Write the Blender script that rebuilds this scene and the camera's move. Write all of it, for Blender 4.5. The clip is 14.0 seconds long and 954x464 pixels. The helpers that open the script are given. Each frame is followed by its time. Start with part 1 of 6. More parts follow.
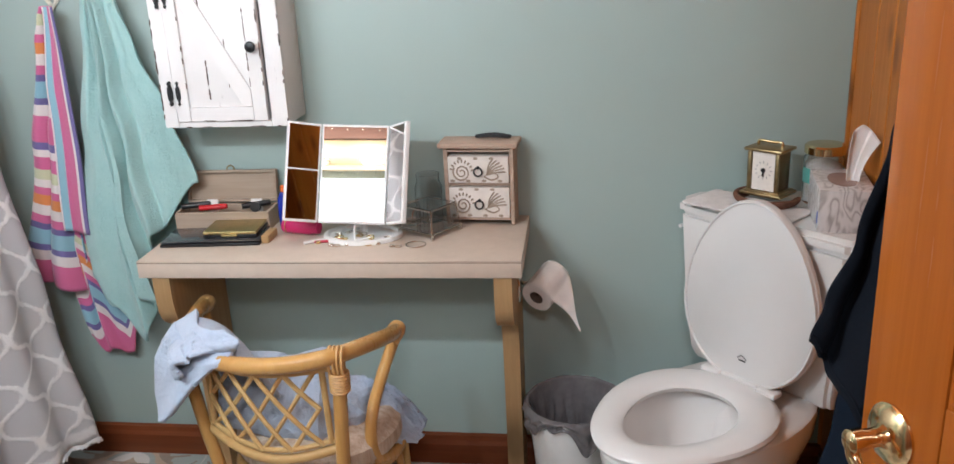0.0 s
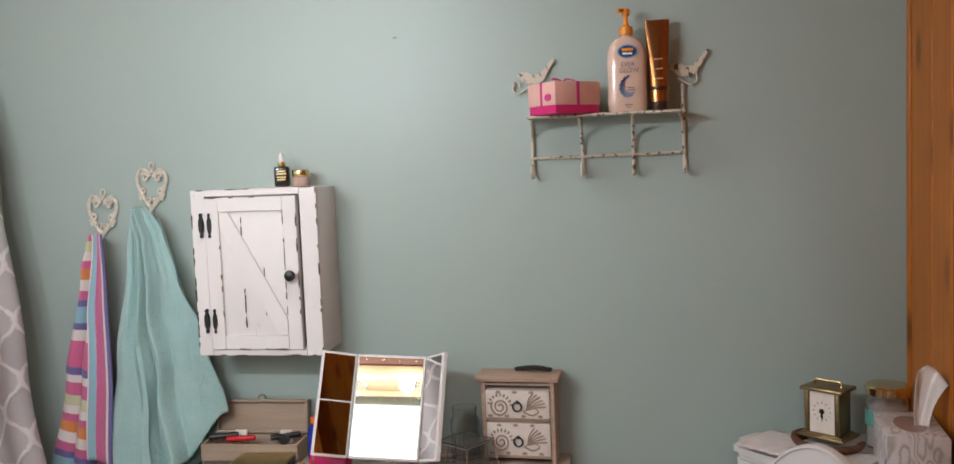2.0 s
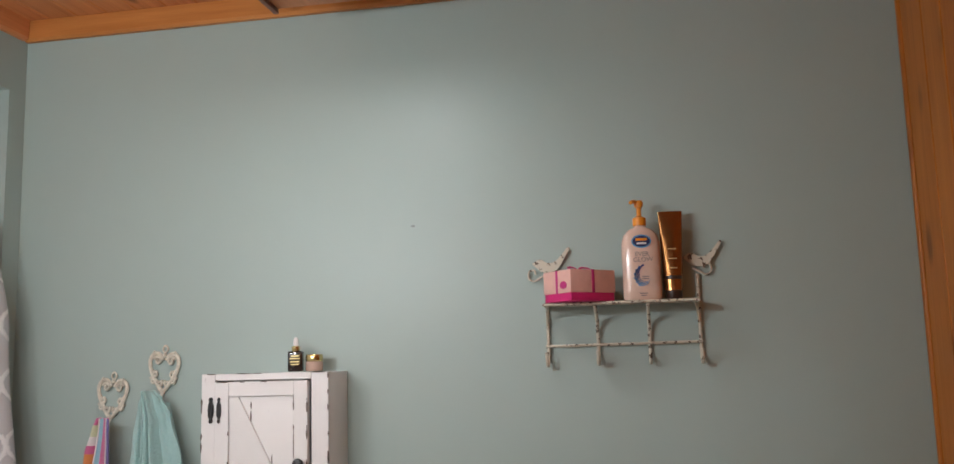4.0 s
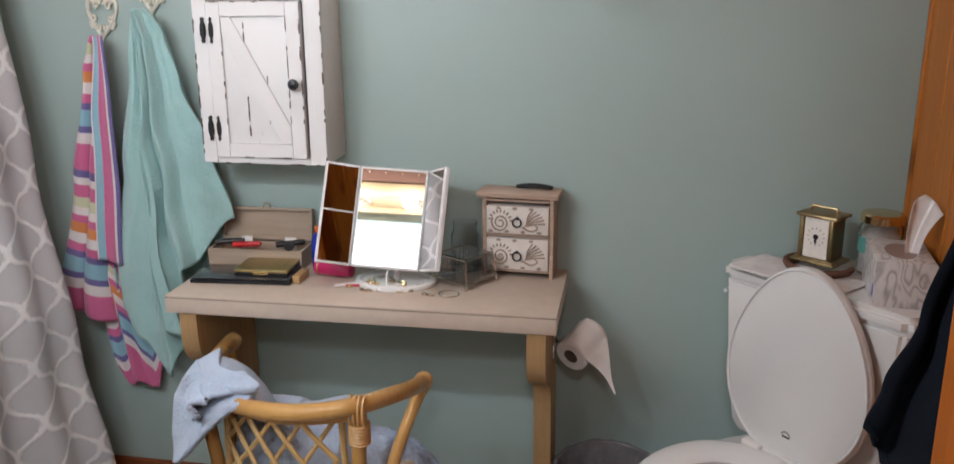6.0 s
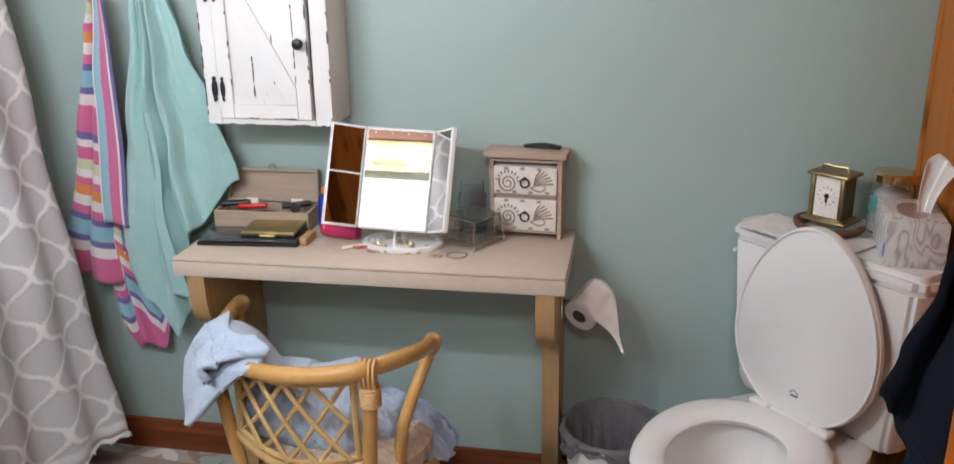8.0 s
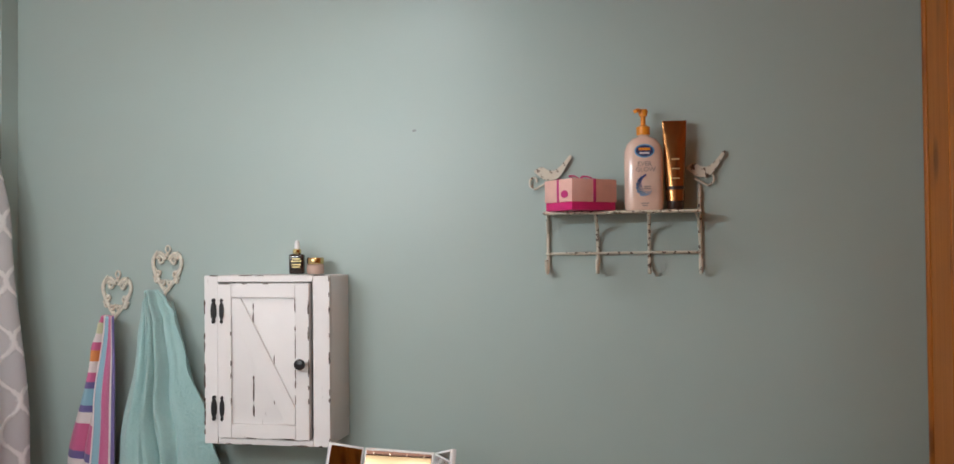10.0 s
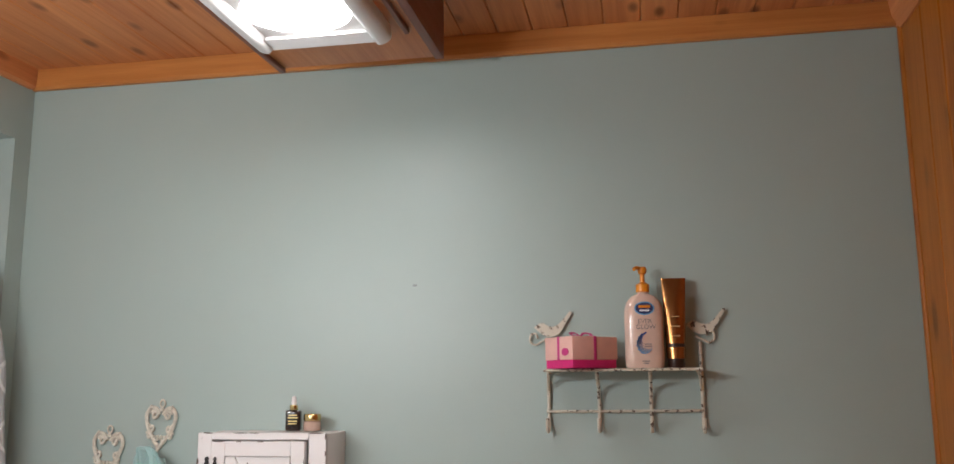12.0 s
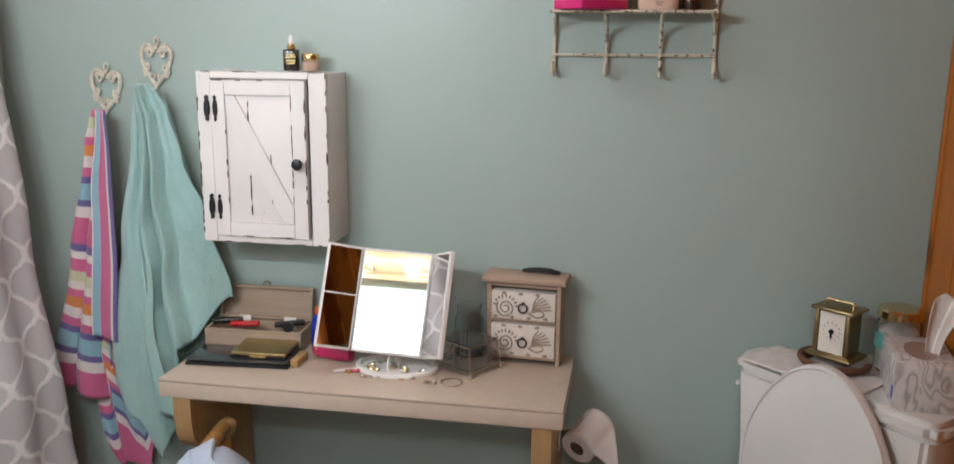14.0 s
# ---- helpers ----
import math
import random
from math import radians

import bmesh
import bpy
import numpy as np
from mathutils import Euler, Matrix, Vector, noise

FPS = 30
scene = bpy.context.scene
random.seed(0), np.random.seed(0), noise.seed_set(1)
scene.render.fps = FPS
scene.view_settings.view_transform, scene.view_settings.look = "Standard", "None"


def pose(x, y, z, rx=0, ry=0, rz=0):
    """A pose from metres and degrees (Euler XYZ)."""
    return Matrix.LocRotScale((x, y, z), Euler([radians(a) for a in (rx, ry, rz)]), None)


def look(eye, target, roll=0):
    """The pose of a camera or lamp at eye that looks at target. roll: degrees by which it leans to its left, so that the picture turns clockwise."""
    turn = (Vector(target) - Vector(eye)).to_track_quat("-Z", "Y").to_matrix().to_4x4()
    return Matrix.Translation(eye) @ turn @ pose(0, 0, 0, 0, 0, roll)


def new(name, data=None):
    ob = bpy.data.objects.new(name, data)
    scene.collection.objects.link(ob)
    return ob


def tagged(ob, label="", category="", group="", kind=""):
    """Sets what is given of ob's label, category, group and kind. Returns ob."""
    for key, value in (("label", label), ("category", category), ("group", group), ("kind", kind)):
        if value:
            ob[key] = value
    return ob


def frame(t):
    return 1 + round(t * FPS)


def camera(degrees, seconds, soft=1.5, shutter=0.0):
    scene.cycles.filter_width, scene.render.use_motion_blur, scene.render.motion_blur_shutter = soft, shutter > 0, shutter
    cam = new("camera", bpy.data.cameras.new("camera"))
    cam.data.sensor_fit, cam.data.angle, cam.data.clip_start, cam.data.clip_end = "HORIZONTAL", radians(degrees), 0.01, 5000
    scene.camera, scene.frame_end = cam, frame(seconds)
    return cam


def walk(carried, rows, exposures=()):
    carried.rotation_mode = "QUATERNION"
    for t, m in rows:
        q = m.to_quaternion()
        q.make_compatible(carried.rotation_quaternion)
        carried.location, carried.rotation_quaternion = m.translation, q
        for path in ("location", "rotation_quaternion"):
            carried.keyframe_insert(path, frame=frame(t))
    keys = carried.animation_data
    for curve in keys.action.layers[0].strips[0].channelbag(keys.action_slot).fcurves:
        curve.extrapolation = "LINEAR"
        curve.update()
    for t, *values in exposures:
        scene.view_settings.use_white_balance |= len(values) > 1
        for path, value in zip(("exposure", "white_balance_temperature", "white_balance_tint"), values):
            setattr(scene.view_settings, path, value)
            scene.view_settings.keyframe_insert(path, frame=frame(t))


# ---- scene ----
cam = camera(56.5, 14.0, shutter=0.2)
PATH = [
    (0, (0.638, -2.202, 1.463), (0.368, -0.329, 0.816), -2.7),
    (0.5, (0.641, -2.199, 1.473), (0.329, -0.312, 0.891), -3.3),
    (1, (0.643, -2.183, 1.48), (0.323, -0.272, 0.982), -3.1),
    (1.5, (0.64, -2.156, 1.477), (0.301, -0.202, 1.215), -2.9),
    (2, (0.636, -2.132, 1.475), (0.278, -0.171, 1.315), -2.3),
    (2.3, (0.639, -2.117, 1.476), (0.26, -0.154, 1.433), -2.6),
    (2.5, (0.637, -2.107, 1.475), (0.265, -0.143, 1.537), -2.6),
    (2.7, (0.636, -2.1, 1.474), (0.271, -0.137, 1.609), -2.5),
    (4.8, (0.613, -2.147, 1.453), (0.252, -0.199, 1.731), -0.8),
    (5, (0.61, -2.143, 1.452), (0.257, -0.18, 1.607), -0.7),
    (5.5, (0.62, -2.142, 1.451), (0.263, -0.187, 1.22), -0.8),
    (5.9, (0.642, -2.139, 1.449), (0.271, -0.237, 0.957), -1.2),
    (6, (0.643, -2.136, 1.449), (0.275, -0.246, 0.908), -0.4),
    (6.5, (0.65, -2.122, 1.448), (0.287, -0.321, 0.657), -0.2),
    (7, (0.638, -2.116, 1.449), (0.294, -0.419, 0.447), -0.2),
    (7.5, (0.626, -2.12, 1.459), (0.278, -0.375, 0.546), -0.4),
    (8, (0.626, -2.122, 1.462), (0.259, -0.263, 0.821), -0.8),
    (8.5, (0.62, -2.12, 1.463), (0.257, -0.215, 0.971), -0.8),
    (9, (0.639, -2.125, 1.466), (0.252, -0.181, 1.195), -0.7),
    (9.2, (0.638, -2.124, 1.469), (0.252, -0.172, 1.282), -0.7),
    (11.3, (0.62, -2.125, 1.531), (0.242, -0.176, 1.773), -0.4),
    (11.5, (0.618, -2.126, 1.533), (0.246, -0.181, 1.813), -0.4),
    (12, (0.628, -2.134, 1.543), (0.258, -0.197, 1.877), -0.4),
    (12.2, (0.643, -2.136, 1.547), (0.26, -0.205, 1.9), -0.1),
    (12.5, (0.645, -2.129, 1.545), (0.245, -0.203, 1.908), 0.1),
    (13, (0.63, -2.117, 1.544), (0.252, -0.173, 1.821), 0.2),
    (13.5, (0.644, -2.064, 1.509), (0.233, -0.11, 1.388), 0.4),
    (14, (0.622, -2.068, 1.515), (0.244, -0.152, 1.083), 0.5),
]
EXPOSURES = [(0, 0.36, 6050, 6), (0.5, 0.05, 6050, 7), (1, 0.1, 6200, 8), (1.5, -0.1, 6400, 9), (2, -0.16, 6500, 10), (2.5, -0.4, 6600, 11), (5, -0.45, 6650, 11), (5.5, -0.34, 6450, 10), (6, -0.12, 6200, 8), (6.5, 0.25, 6000, 6), (7, 0.43, 5950, 4), (7.5, 0.41, 5950, 4), (8.5, 0.02, 6150, 6), (9.2, -0.22, 6300, 7), (11.5, -0.37, 6700, 12), (13, -0.37, 6700, 12), (13.5, -0.24, 6500, 9), (14, -0.12, 6400, 7)]
walk(cam, [(t, look(eye, target, roll)) for t, eye, target, roll in PATH], EXPOSURES)

# ---- world and lights ----
# faint even fill added to lift the shadows, no source of its own
world = bpy.data.worlds.new("dim_ambient_fill")
scene.world = world
world.use_nodes = True
world.node_tree.nodes["Background"].inputs[0].default_value = (0.9, 0.85, 0.78, 1)
world.node_tree.nodes["Background"].inputs[1].default_value = 0.035
BULB_POWER, HALL_FILL_POWER = 15.0, 20.0


def area_lamp(name, m, sx, sy, power, colour):
    d = bpy.data.lights.new(name, "AREA")
    d.shape, d.size, d.size_y, d.energy, d.color = "RECTANGLE", sx, sy, power, colour
    o = new(name, d)
    o.matrix_world = m
    return o


def point_lamp(name, at, radius, power, colour):
    d = bpy.data.lights.new(name, "POINT")
    d.shadow_soft_size, d.energy, d.color = radius, power, colour
    o = new(name, d)
    o.location = at
    return o


for bx in (-0.72, -0.45, -0.18):
    point_lamp("vanity_lamp_light", (bx, -1.56, 1.85), 0.03, BULB_POWER, (0.95, 1.0, 1.05))
# unseen fill lamp added beyond the doorway to brighten floor and lower wall
area_lamp("hall_fill_light", pose(0.75, -3.0, 2.37), 0.3, 0.3, HALL_FILL_POWER, (1.0, 1.0, 1.03))


# ---- materials ----
class Ex:
    """A socket with arithmetic, for short material formulas."""

    def __init__(self, tree, sock):
        self.t, self.s = tree, sock

    def op(self, kind, *others):
        n = self.t.nodes.new("ShaderNodeMath")
        n.operation = kind
        for i, v in enumerate((self, *others)):
            if isinstance(v, Ex):
                self.t.links.new(v.s, n.inputs[i])
            else:
                n.inputs[i].default_value = v
        return Ex(self.t, n.outputs[0])

    def __add__(self, o): return self.op("ADD", o)
    def __radd__(self, o): return self.op("ADD", o)
    def __sub__(self, o): return self.op("SUBTRACT", o)
    def __mul__(self, o): return self.op("MULTIPLY", o)
    def __rmul__(self, o): return self.op("MULTIPLY", o)
    def __truediv__(self, o): return self.op("DIVIDE", o)
    def lt(self, o): return self.op("LESS_THAN", o)
    def gt(self, o): return self.op("GREATER_THAN", o)
    def abs(self): return self.op("ABSOLUTE")
    def sin(self): return self.op("SINE")
    def cos(self): return self.op("COSINE")
    def sqrt(self): return self.op("SQRT")
    def min(self, o): return self.op("MINIMUM", o)
    def max(self, o): return self.op("MAXIMUM", o)
    def wrap(self, lo, hi): return self.op("WRAP", hi, lo)
    def clamp(self): return self.op("MAXIMUM", 0.0).op("MINIMUM", 1.0)

    def step(self, a, b):
        return ((self - a) / (b - a)).clamp()


class Mat:
    """A node material under construction."""

    def __init__(self, name, rough=0.5, metal=0.0, spec=0.5, trans=0.0, coat=0.0, sheen=0.0, emit=None, ior=1.45):
        self.m = bpy.data.materials.new(name)
        self.m.use_nodes = True
        self.t = self.m.node_tree
        self.b = self.t.nodes["Principled BSDF"]
        self.uv_node = self.pos_node = None
        for key, v in (("Roughness", rough), ("Metallic", metal), ("Specular IOR Level", spec), ("Transmission Weight", trans),
                       ("Coat Weight", coat), ("Sheen Weight", sheen), ("IOR", ior)):
            self.b.inputs[key].default_value = v
        if emit:
            self.b.inputs["Emission Color"].default_value = (*emit[:3], 1)
            self.b.inputs["Emission Strength"].default_value = emit[3]

    def node(self, kind, **props):
        n = self.t.nodes.new(kind)
        for k, v in props.items():
            n[k] = v
        return n

    def put(self, sock, v):
        if isinstance(v, Ex):
            self.t.links.new(v.s, sock)
        elif hasattr(v, "is_output"):
            self.t.links.new(v, sock)
        elif isinstance(v, (tuple, list)) and len(v) == 3 and sock.type == "RGBA":
            sock.default_value = (*v, 1)
        else:
            sock.default_value = v

    def coords(self, kind="Object"):
        return self.node("ShaderNodeTexCoord").outputs[kind]

    def xyz(self, sock=None):
        sep = self.node("ShaderNodeSeparateXYZ")
        self.t.links.new(sock if sock is not None else self.coords(), sep.inputs[0])
        return [Ex(self.t, o) for o in sep.outputs]

    def place(self):
        return self.xyz(self.node("ShaderNodeNewGeometry").outputs["Position"])

    def rand(self):
        return Ex(self.t, self.node("ShaderNodeObjectInfo").outputs["Random"])

    def mapped(self, scale, kind="Object", shift=None):
        mp = self.node("ShaderNodeMapping")
        self.t.links.new(self.coords(kind), mp.inputs[0])
        mp.inputs["Scale"].default_value = scale if isinstance(scale, (tuple, list)) else (scale,) * 3
        if shift is not None:
            cb = self.node("ShaderNodeCombineXYZ")
            for i in range(3):
                self.put(cb.inputs[i], shift * (7.3 + 3 * i))
            self.t.links.new(cb.outputs[0], mp.inputs["Location"])
        return mp.outputs[0]

    def noise(self, scale, detail=4, rough=0.6, stretch=(1, 1, 1), distort=0.0, kind="Object", shift=None):
        n = self.node("ShaderNodeTexNoise")
        self.t.links.new(self.mapped(stretch, kind, shift), n.inputs["Vector"])
        n.inputs["Scale"].default_value, n.inputs["Detail"].default_value = scale, detail
        n.inputs["Roughness"].default_value, n.inputs["Distortion"].default_value = rough, distort
        return Ex(self.t, n.outputs["Fac"])

    def cells(self, scale, stretch=(1, 1, 1), out="Distance", shift=None):
        n = self.node("ShaderNodeTexVoronoi")
        self.t.links.new(self.mapped(stretch, "Object", shift), n.inputs["Vector"])
        n.inputs["Scale"].default_value = scale
        return Ex(self.t, n.outputs[out])

    def mix(self, fac, a, b):
        n = self.node("ShaderNodeMix")
        n.data_type = "RGBA"
        self.put(n.inputs[0], fac)
        self.put(n.inputs[6], a)
        self.put(n.inputs[7], b)
        return n.outputs[2]

    def ramp(self, fac, stops, constant=False):
        n = self.node("ShaderNodeValToRGB")
        self.put(n.inputs[0], fac)
        cr = n.color_ramp
        cr.interpolation = "CONSTANT" if constant else "LINEAR"
        while len(cr.elements) < len(stops):
            cr.elements.new(0.5)
        for e, (p, c) in zip(cr.elements, stops):
            e.position, e.color = p, (*c, 1)
        return n.outputs[0]

    def colour(self, v):
        self.put(self.b.inputs["Base Color"], v)
        return self

    def rough(self, v):
        self.put(self.b.inputs["Roughness"], v)
        return self

    def bump(self, height, strength=0.3, dist=0.002):
        n = self.node("ShaderNodeBump")
        n.inputs["Strength"].default_value, n.inputs["Distance"].default_value = strength, dist
        self.put(n.inputs["Height"], height)
        self.t.links.new(n.outputs[0], self.b.inputs["Normal"])
        return self


def dim(c, k):
    return tuple(v * k for v in c)


def plain(name, c, rough=0.5, vary=0.12, scale=14, bump=0.0, bscale=300, **kw):
    """A surface of one colour with faint blotches, uneven gloss and optional fine relief."""
    k = Mat(name, rough, **kw)
    n = k.noise(scale)
    k.colour(k.mix(n.step(0.3, 0.7), dim(c, 1 - vary), tuple(min(1, v * (1 + vary)) for v in c)))
    k.rough(k.noise(scale * 2.3) * 0.16 + (rough - 0.08))
    if bump:
        k.bump(k.noise(bscale, 3), bump)
    return k.m


def wood(name, light, dark, axis=2, rough=0.35, grain=9.0, knots=0.0, coat=0.0, tint=0.25, line=0.5):
    """Grain drawn out along one axis, with knots and a tint of its own for each piece."""
    k = Mat(name, rough, coat=coat, spec=0.3)
    r = k.rand()
    st = [1.0, 1.0, 1.0]
    st[axis] = 0.07
    wide = k.noise(grain, 5, 0.55, st, 1.2, shift=r)
    fine = k.noise(grain * 9, 4, 0.7, [v if i != axis else 0.03 for i, v in enumerate(st)], shift=r)
    f = (wide * (1 - line) + fine * line).step(0.32, 0.68)
    col = k.mix(f, light, dark)
    if knots:
        kst = [1.0, 1.0, 1.0]
        kst[axis] = 0.42
        d = k.cells(knots, kst, shift=r)
        col = k.mix(d.step(0.22, 0.09) * 0.85, col, dim(dark, 0.38))
    col = k.mix(r.step(0.0, 1.0) * tint, col, dim(dark, 0.8))
    k.colour(col)
    k.rough(fine * 0.18 + (rough - 0.08))
    k.bump(fine, 0.12, 0.001)
    return k.m


def terry(name, c, deep, scale=420, mottle=0.35):
    k = Mat(name, 0.95, spec=0.15, sheen=0.35)
    n, mid, big = k.noise(scale, 3, 0.7), k.noise(scale * 0.35, 3, 0.7), k.noise(16, 3)
    k.colour(k.mix((n * 0.5 + mid * 0.6 + (big - 0.5) * (mottle * 2.0) - 0.02).clamp(), deep, c))
    k.bump(n * 0.6 + mid + k.noise(60, 2) * 0.7, 0.85, 0.005)
    return k.m


def wall_paint():
    k = Mat("sage_wall_paint", 0.36, spec=0.5)
    big, mid = k.noise(1.7, 3, kind="Object"), k.noise(9, 4)
    k.colour(k.mix(big * 0.6 + mid * 0.4, (0.335, 0.425, 0.4), (0.37, 0.46, 0.434)))
    k.rough(mid * 0.12 + 0.34)
    k.bump(k.noise(55, 4) + k.noise(230, 3) * 0.5, 0.22, 0.0016)
    return k.m


def chippy(name, c, under, amount=0.62, edge=0.0, stretch=(1, 1, 0.35), scale=22, rough=0.5):
    """Paint worn through in flecks to a dark ground."""
    k = Mat(name, rough)
    n = k.noise(scale, 6, 0.62, stretch)
    wear = n.step(amount, amount + 0.05)
    dirt = k.noise(6, 4).step(0.35, 0.75)
    k.colour(k.mix(wear, k.mix(dirt * 0.35, c, dim(c, 0.82)), under))
    k.bump(wear * -1.0 + k.noise(120, 3) * 0.25, 0.35, 0.001)
    return k.m


def tile_paint():
    """Printed encaustic floor tile: a leaf rosette on each corner, scrolls between."""
    k = Mat("patterned_floor_tile", 0.32, spec=0.5)
    X, Y, _ = k.place()
    S, H = 0.446, 0.223
    a, b = (X + 0.082).wrap(-H, H), (Y + 0.447).wrap(-H, H)
    ex, ey = (X + 0.082 + H).wrap(-H, H).abs(), (Y + 0.447 + H).wrap(-H, H).abs()
    m, n = ex.max(ey), ex.min(ey)
    r, th = (a * a + b * b).sqrt(), b.op("ARCTAN2", a)
    hyp = lambda p, q: (p * p + q * q).sqrt()
    white, grey, tan = (0.66, 0.64, 0.61), (0.37, 0.42, 0.41), (0.52, 0.41, 0.31)
    brown, leaf, curl = (0.31, 0.25, 0.195), (0.41, 0.47, 0.455), (0.33, 0.345, 0.335)
    c4, c24 = (th * 4.0).cos(), (th * 24.0).cos()
    lobe = (hyp(m - 0.138, n) - 0.06).min(hyp(m, n) - 0.1).min(hyp(m - 0.09, n - 0.05) - 0.05).min(n.max(m * -1.0 + 0.17) - 0.008)
    col = k.mix(lobe.lt(0.02), tan, grey)
    col = k.mix((r - c4 * 0.012).lt(0.152), col, tan)
    col = k.mix(lobe.lt(0.004), col, white)
    col = k.mix((r - c4 * 0.018).lt(0.139), col, brown)
    rim = c4.abs() * 0.012 + c24 * 0.0035 + c4 * 0.004 + 0.106
    vein = ((th * 4.0 + (r - 0.085) * (th * 2.0).sin() * 14.0).cos().abs() * r).lt(0.017) * r.gt(0.056)
    col = k.mix((r - rim).lt(0.0) * (vein * -1.0 + 1.0), col, leaf)
    star = ((m - 0.148).abs().op("POWER", 0.72) + n.op("POWER", 0.72)).lt(0.085)
    col = k.mix(star, col, (0.42, 0.33, 0.245))
    # a curl beside each star, wound inwards
    p, q = m - 0.1, n - 0.05
    rr, turn = hyp(p, q), (p + q).op("ARCTAN2", p - q)
    wound = (rr - turn * 0.0058 - 0.019).abs().lt(rr * 0.1 + 0.0042).max(hyp(p + 0.004, q - 0.003).lt(0.008))
    col = k.mix(wound * lobe.lt(0.0), col, curl)
    wear = k.noise(26, 5, 0.65)
    col = k.mix(wear.step(0.45, 0.8) * 0.3, col, (0.5, 0.48, 0.45))
    k.colour(col)
    k.rough(wear * 0.25 + 0.22)
    k.bump(k.noise(90, 3), 0.08, 0.001)
    return k.m


def curtain_cloth():
    k = Mat("grey_lattice_curtain", 0.9, spec=0.15)
    u, v, _ = k.xyz(k.coords("UV"))
    ragged = k.noise(110, 4, 0.75) * 0.55 - 0.27
    P, Q = 0.175, 0.15
    a = v * (math.tau / Q)
    sway = (a.sin() + (a * 3.0).sin() * 0.03) * (P / 4 * 1.03)
    net = (u - sway).wrap(-P / 2, P / 2).abs().min((u + sway - P / 2).wrap(-P / 2, P / 2).abs()) + ragged * 0.05
    tuft = net.step(0.0165, 0.007).max((v + ragged * 0.03).step(1.735, 1.745) * 0.8)
    k.colour(k.mix(tuft, (0.54, 0.535, 0.55), (0.86, 0.85, 0.85)))
    k.bump(tuft * k.noise(260, 3) * 1.5 + k.noise(500, 2) * 0.15, 0.7, 0.003)
    k.b.inputs["Transmission Weight"].default_value = 0.0
    return k.m


def stripes():
    """The beach towel: bands along its length."""
    k = Mat("striped_terry", 0.95, spec=0.12, sheen=0.3)
    u, v, _ = k.xyz(k.coords("UV"))
    pink, white, blue, purple = (0.64, 0.13, 0.30), (0.80, 0.76, 0.74), (0.26, 0.53, 0.63), (0.13, 0.12, 0.33)
    orange, lime = (0.72, 0.25, 0.05), (0.62, 0.66, 0.42)
    order = [pink, white, purple, blue, purple, pink, white, orange, pink, white, lime, pink, white, purple]
    wide = [10, 4, 2.5, 6, 2.5, 3.5, 4, 4, 3, 3, 4, 5, 3, 3]
    total, at, stops = sum(wide), 0, []
    for c, w in zip(order, wide):
        stops.append((at / total, c))
        at += w
    n = k.noise(380, 3, 0.7)
    col = k.ramp((v + k.noise(40, 2) * 0.006).wrap(0.0, 1.0), stops, True)
    k.colour(k.mix(n * 0.35, col, (0.3, 0.2, 0.25)))
    k.bump(n, 0.5, 0.0025)
    return k.m


def marble_top():
    k = Mat("cream_marble", 0.16, spec=0.5)
    n = k.noise(7, 6, 0.62, distort=1.5)
    vein = (k.noise(4.5, 5, 0.6, distort=2.2) - 0.5).abs().step(0.022, 0.0)
    k.colour(k.mix(vein * 0.25, k.mix((n * 0.5 + k.noise(34, 5, 0.75) * 0.5).step(0.3, 0.7), (0.43, 0.365, 0.31), (0.58, 0.53, 0.49)), (0.4, 0.29, 0.22)))
    return k.m


def swirl_card():
    k = Mat("grey_swirl_card", 0.45)
    fan = ((k.noise(13, 2, 0.5, (1, 1, 0.6), 0.8) * 60.0).sin() * 0.5 + 0.5) * 0.6 + k.noise(34, 4) * 0.4
    k.colour(k.ramp(fan, [(0.12, (0.34, 0.31, 0.3)), (0.42, (0.56, 0.53, 0.52)), (0.75, (0.66, 0.63, 0.62))]))
    return k.m


def denim(name="dark_navy_jersey", lo=(0.003, 0.004, 0.0065), hi=(0.009, 0.0125, 0.02)):
    k = Mat(name, 0.9, spec=0.15)
    n = k.noise(500, 3, 0.7, (1, 1, 0.3))
    k.colour(k.mix(n * 0.7 + k.noise(9, 3) * 0.3, lo, hi))
    k.bump(n, 0.3, 0.001)
    return k.m


def glassy(name, c=(1, 1, 1), rough=0.03):
    k = Mat(name, rough, trans=1.0, ior=1.45)
    k.colour(c)
    return k.m


PAINT = wall_paint()
TILE = tile_paint()
GROUT = plain("pale_grout", (0.74, 0.71, 0.67), 0.9)
PINE = wood("varnished_pine", (0.56, 0.2, 0.03), (0.34, 0.1, 0.014), 2, 0.38, 9, 9.0, tint=0.3)
PINE_X = wood("varnished_pine_trim", (0.62, 0.26, 0.075), (0.4, 0.14, 0.035), 0, 0.36, 9, 13.0, tint=0.1)
PINE_Y = wood("varnished_pine_ceiling", (0.76, 0.32, 0.12), (0.47, 0.155, 0.055), 1, 0.4, 9, 13.0, tint=0.2)
BROWN_Y = wood("stained_box_side", (0.26, 0.09, 0.05), (0.16, 0.052, 0.03), 1, 0.4, 9, 0)
HALLWOOD = wood("brown_hall_panel", (0.36, 0.16, 0.09), (0.24, 0.095, 0.05), 2, 0.4, 9, 4.0)
FASCIA = wood("dark_stained_fascia", (0.1, 0.048, 0.032), (0.06, 0.028, 0.018), 0, 0.5, 9, 0)
